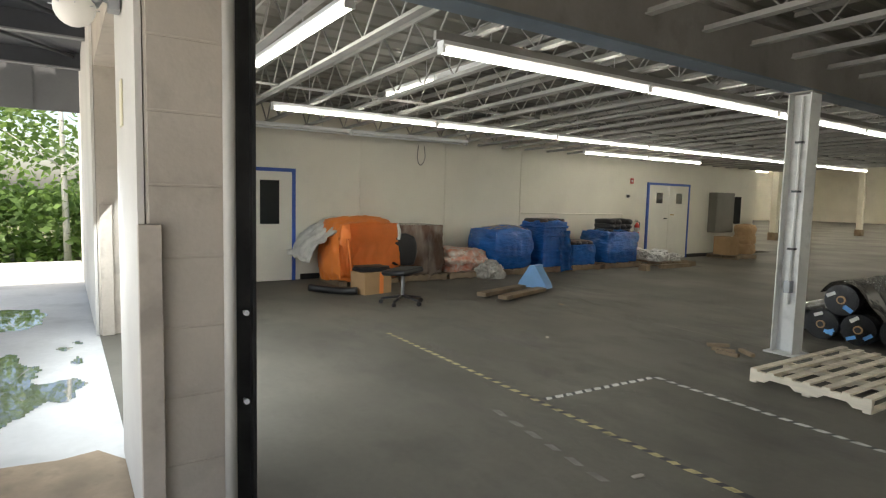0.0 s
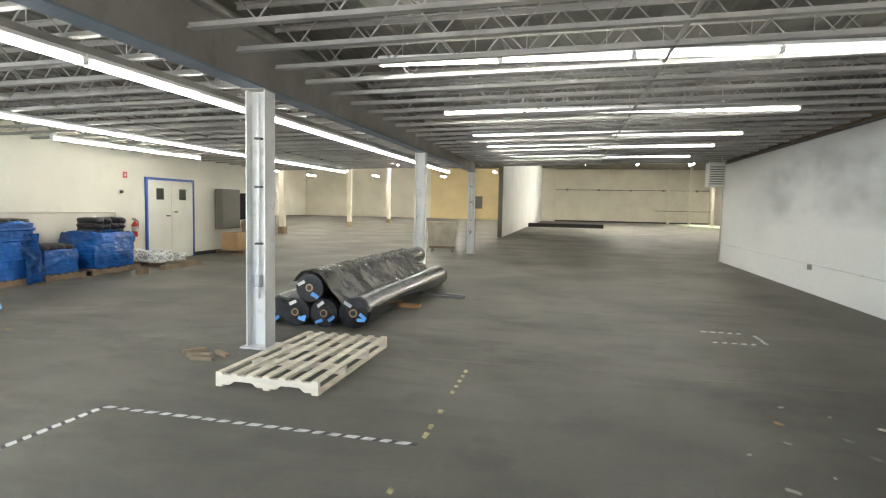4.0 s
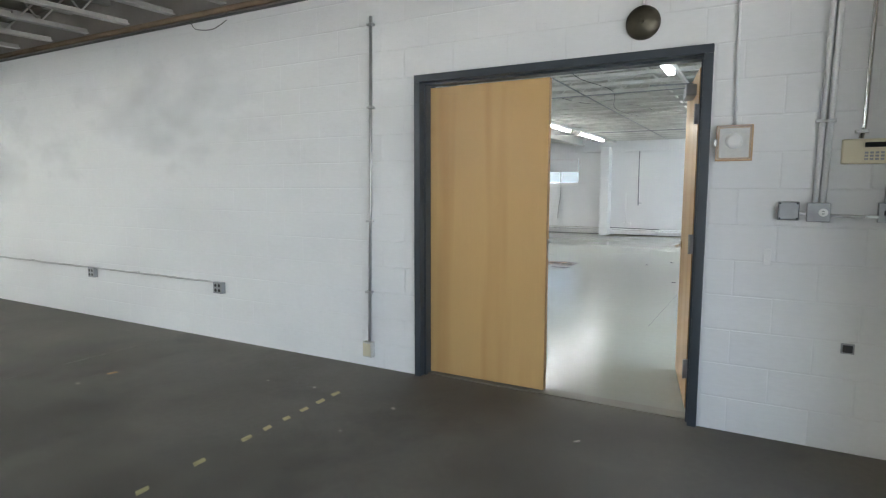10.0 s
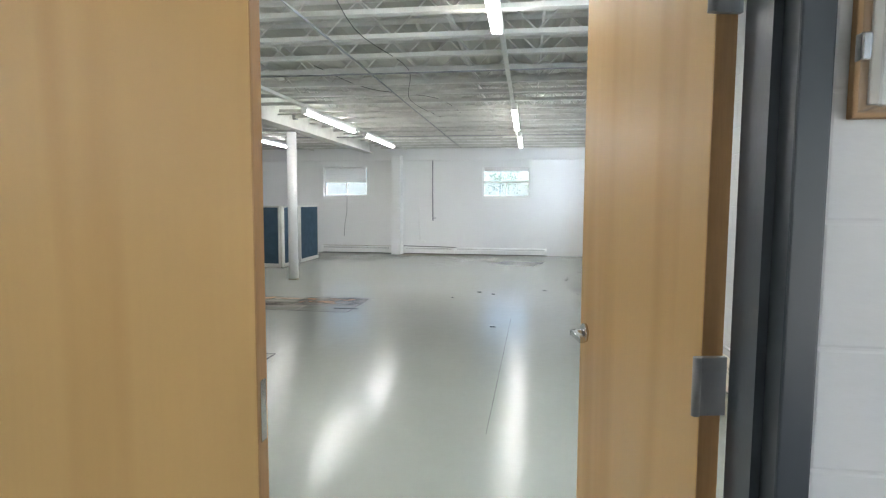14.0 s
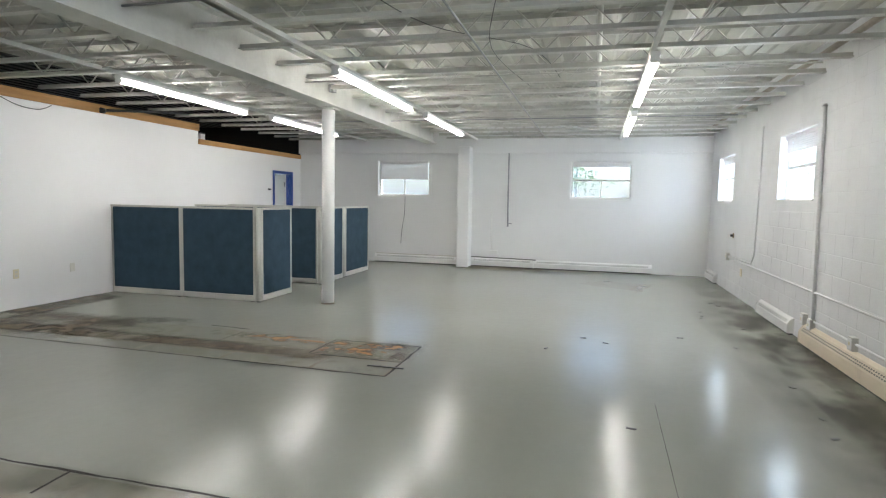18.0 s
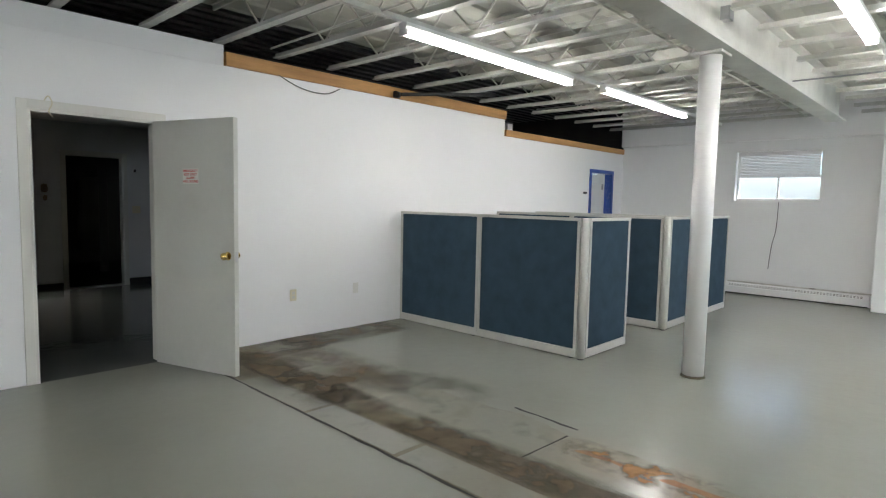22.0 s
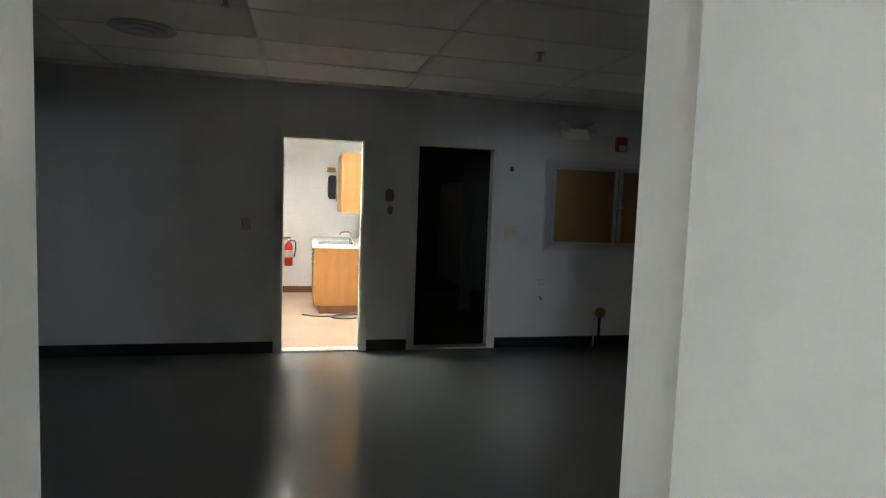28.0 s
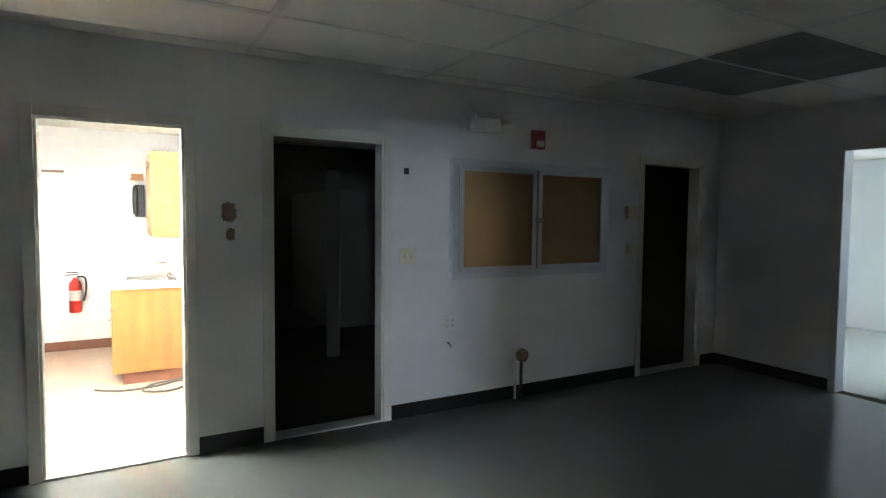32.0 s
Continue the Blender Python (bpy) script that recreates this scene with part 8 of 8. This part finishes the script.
part("body", rod((0, -0.045, 0), (0, 0, 0), 0.03, 14), m_boxgrey, t)
part("pipe", rod((0.01, -0.03, -0.36), (0.01, -0.03, -0.03), 0.014, 10), m_black, t)
part("pipe", rod((-0.05, -0.03, -0.36), (-0.05, -0.03, 0.0), 0.01, 10), m_trim, t)
t = thing("wall_scar", "torn brown patch of peeled paint", "paint scar", 10.55, N, 1.43)
part("scar", lump(0.06, 0.006, 0.085, 7, 0.6, 5.0, 0.3, 3, False), m_oldwood, t).location = (0, -0.001, 0.02)
part("scar", lump(0.04, 0.006, 0.05, 9, 0.6, 5.0, 0.3, 3, False), m_oldwood, t).location = (0.005, -0.001, -0.1)
sheet("wall_drip", "yellowish drip stain on the white wall", ((7.2, N - 0.003, 0.2), (7.5, N - 0.003, 0.2), (7.5, N - 0.003, 0.95), (7.2, N - 0.003, 0.95)), m_walldrip)
t = thing("coat_hook", "small dark hook on the wall", "hook", 11.76, N, 1.8)
part("hook", boxes((-0.015, -0.03, -0.02, 0.015, 0, 0.025), bevel=0.004), m_black, t)
t = thing("picture_rail", "thin grey shelf strip on the wall", "shelf", 7.2, N, 1.44)
part("strip", box(-0.35, -0.02, -0.08, 0.4, 0, 0.08, 0.003), m_darkwall, t)
part("knob", rod((0.2, -0.035, 0), (0.2, -0.02, 0), 0.015, 10), m_black, t)
for x, y in ((9.35, 13.05), (11.3, 13.5), (13.6, 12.7)):
    t = thing("fire_sprinkler", "small pendant sprinkler head", "sprinkler", x, y, CEIL, group="sprinkler heads")
    part("escutcheon", rod((0, 0, -0.004), (0, 0, 0.002), 0.035, 18), m_chrome, t)
    part("frame", rod((0, 0, -0.05), (0, 0, -0.004), 0.012, 10), m_boxgrey, t)
    part("deflector", rod((0, 0, -0.055), (0, 0, -0.05), 0.024, 14), m_boxgrey, t)
t = thing("ceiling_vent", "round dark ceiling air diffuser", "vent", 8.75, 13.85, CEIL)
for r, z in ((0.2, -0.008), (0.14, -0.02), (0.08, -0.03)):
    part("ring", lathe([(r, z), (r - 0.01, z + 0.01), (r - 0.04, z + 0.012)], 28), m_boxgrey, t)

# ---- kitchen ----
def cabinet(name, label, x0, y0, z0, x1, y1, z1, doors, toe):
    """A laminate cabinet along y whose doors face -x."""
    t = thing(name, label, "cabinet", x0, y0, z0)
    w, l, h = x1 - x0, y1 - y0, z1 - z0
    part("body", box(0.02, 0, toe, w, l, h, 0.002), m_oak, t)
    if toe:
        part("toe_kick", box(0.08, 0.01, 0, w, l - 0.01, toe), m_brownbase, t)
    for k in range(doors):
        a, b = l * k / doors, l * (k + 1) / doors
        top = h - 0.004
        if toe:
            d = part("drawer_front", box(0.0, a + 0.004, h - 0.17, 0.0195, b - 0.004, h - 0.01, 0.002), m_oak, t)
            part("handle", rod((-0.02, (a + b) / 2, h - 0.09), (0, (a + b) / 2, h - 0.09), 0.01, 10), m_boxgrey, d)
            top = h - 0.18
        d = part("door", box(0.0, a + 0.004, toe + 0.006, 0.0195, b - 0.004, top, 0.002), m_oak, t)
        part("handle", rod((-0.02, a + 0.05, top - 0.08), (0, a + 0.05, top - 0.08), 0.01, 10), m_boxgrey, d)
    return t


cabinet("base_cabinet", "oak laminate base cabinet with drawers", 9.88, 17.1, 0, 10.6, 18.82, 0.83, 3, 0.1)
cabinet("upper_cabinet", "oak laminate wall cabinet", 10.2, 17.1, 1.28, 10.6, 18.0, 2.03, 2, 0)
t = thing("countertop", "white laminate countertop with a steel sink", "countertop", 9.86, 17.08, 0.831)
part("slab", box(0, 0, 0, 0.745, 1.74, 0.034, 0.004), m_counter, t)
part("backsplash", box(0.725, 0.0, 0.0345, 0.745, 1.74, 0.13, 0.003), m_counter, t)
t = thing("sink", "stainless steel sink with a bent tap", "sink", 10.2, 17.55, 0.866)
part("rim", boxes((-0.25, -0.22, 0, 0.22, 0.26, 0.006), bevel=0.002), m_chrome, t)
part("bowl", box(-0.2, -0.18, 0.0062, 0.14, 0.22, 0.0085), m_boxgrey, t)
cable("tap", [(0.17, 0.0, 0.006), (0.17, 0.0, 0.1), (0.13, 0.0, 0.15), (0.04, 0.0, 0.14), (0.02, 0.0, 0.11)], 0.009, m_chrome, t)
for s in (-0.08, 0.08):
    part("knob", rod((0.17, s, 0.006), (0.17, s, 0.05), 0.02, 12), m_chrome, t)
t = thing("soap_dish", "small steel dish on the counter", "dish", 9.98, 17.35, 0.866)
part("dish", lathe([(0.04, 0), (0.055, 0.02), (0.05, 0.022)], 16), m_boxgrey, t)
extinguisher(9.53, 18.77, 0.42, 0)
t = thing("wall_phone", "black wall telephone under a small wooden shelf", "telephone", 10.16, 18.84, 1.45)
part("body", box(-0.05, -0.07, 0, 0.05, 0, 0.36, 0.012), m_black, t)
part("handset", lump(0.05, 0.06, 0.3, 3, 0.03, 2.0, 0.5, 3), m_black, t).location = (-0.045, -0.1, 0.03)
t = thing("small_shelf", "small oak wall shelf", "shelf", 10.14, 18.845, 1.86)
part("board", box(-0.07, -0.1, 0, 0.07, 0, 0.02, 0.002), m_oak, t)
part("block", box(-0.06, -0.08, 0.02, 0.06, -0.01, 0.07, 0.003), m_oak, t)
t = thing("wall_notice", "red-edged paper notice on the kitchen wall", "notice", 9.35, 18.842, 1.8)
part("sheet", box(-0.1, -0.002, -0.14, 0.1, 0, 0.14), m_counter, t)
part("band", box(-0.1, -0.0035, 0.115, 0.1, -0.0022, 0.14), m_rust, t)
pipe_run("cable_coil", "dark cord coiled on the kitchen floor", [(9.75, 17.0, 0.012), (9.95, 16.88, 0.012), (10.2, 16.9, 0.012), (10.4, 17.0, 0.012), (10.45, 16.85, 0.012), (10.3, 16.72, 0.012), (10.1, 16.8, 0.012), (10.2, 16.98, 0.012), (10.5, 17.02, 0.03)], 0.009, m_wire, category="cord")
t = thing("ceiling_light", "bright fluorescent ceiling panel in the kitchen", "light", 9.5, 16.0, 2.4)
part("case", box(-0.16, -0.62, -0.055, 0.16, 0.62, -0.0005, 0.006), m_white, t)
part("panel", box(-0.135, -0.59, -0.062, 0.135, 0.59, -0.0555), g_kitchen, t)

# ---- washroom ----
# Partitions take the same darkened beige as the unlit washroom's end wall.
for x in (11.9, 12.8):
    t = thing("toilet_partition", "beige steel toilet partition darkened for the unlit room", "partition", x, 17.3, 0, group="toilet partitions")
    part("panel", box(-0.012, 0, 0.3, 0.012, 1.6, 1.75, 0.002), m_unlit_beige, t)
    part("pilaster", box(-0.07, -0.03, 0.0, 0.07, 0.0, 1.95, 0.002), m_unlit_beige, t)
    part("door", box(0.075, -0.025, 0.3, 0.75, -0.004, 1.75, 0.002), m_unlit_beige, t)
t = thing("washbasin", "white washbasin on the washroom wall", "washbasin", 10.95, 17.6, 0.78)
part("bowl", lump(0.45, 0.5, 0.16, 5, 0.01, 1.0, 0.4), m_white, t)
part("bracket", box(-0.21, -0.15, -0.1, 0.0, 0.15, 0.01, 0.005), m_white, t)

for ob in [o for o in bpy.data.objects if o not in before_darkthings and o.parent is None]:
    ob.matrix_basis = Matrix.Translation((0.03, -0.17, 0)) @ ob.matrix_basis


# The office block was laid out from its own corner: set it against the warehouse wall.
for ob in [o for o in bpy.data.objects if o not in before_office and o.parent is None]:
    ob.matrix_basis = Matrix.Translation((0.065, -0.15, 0)) @ ob.matrix_basis
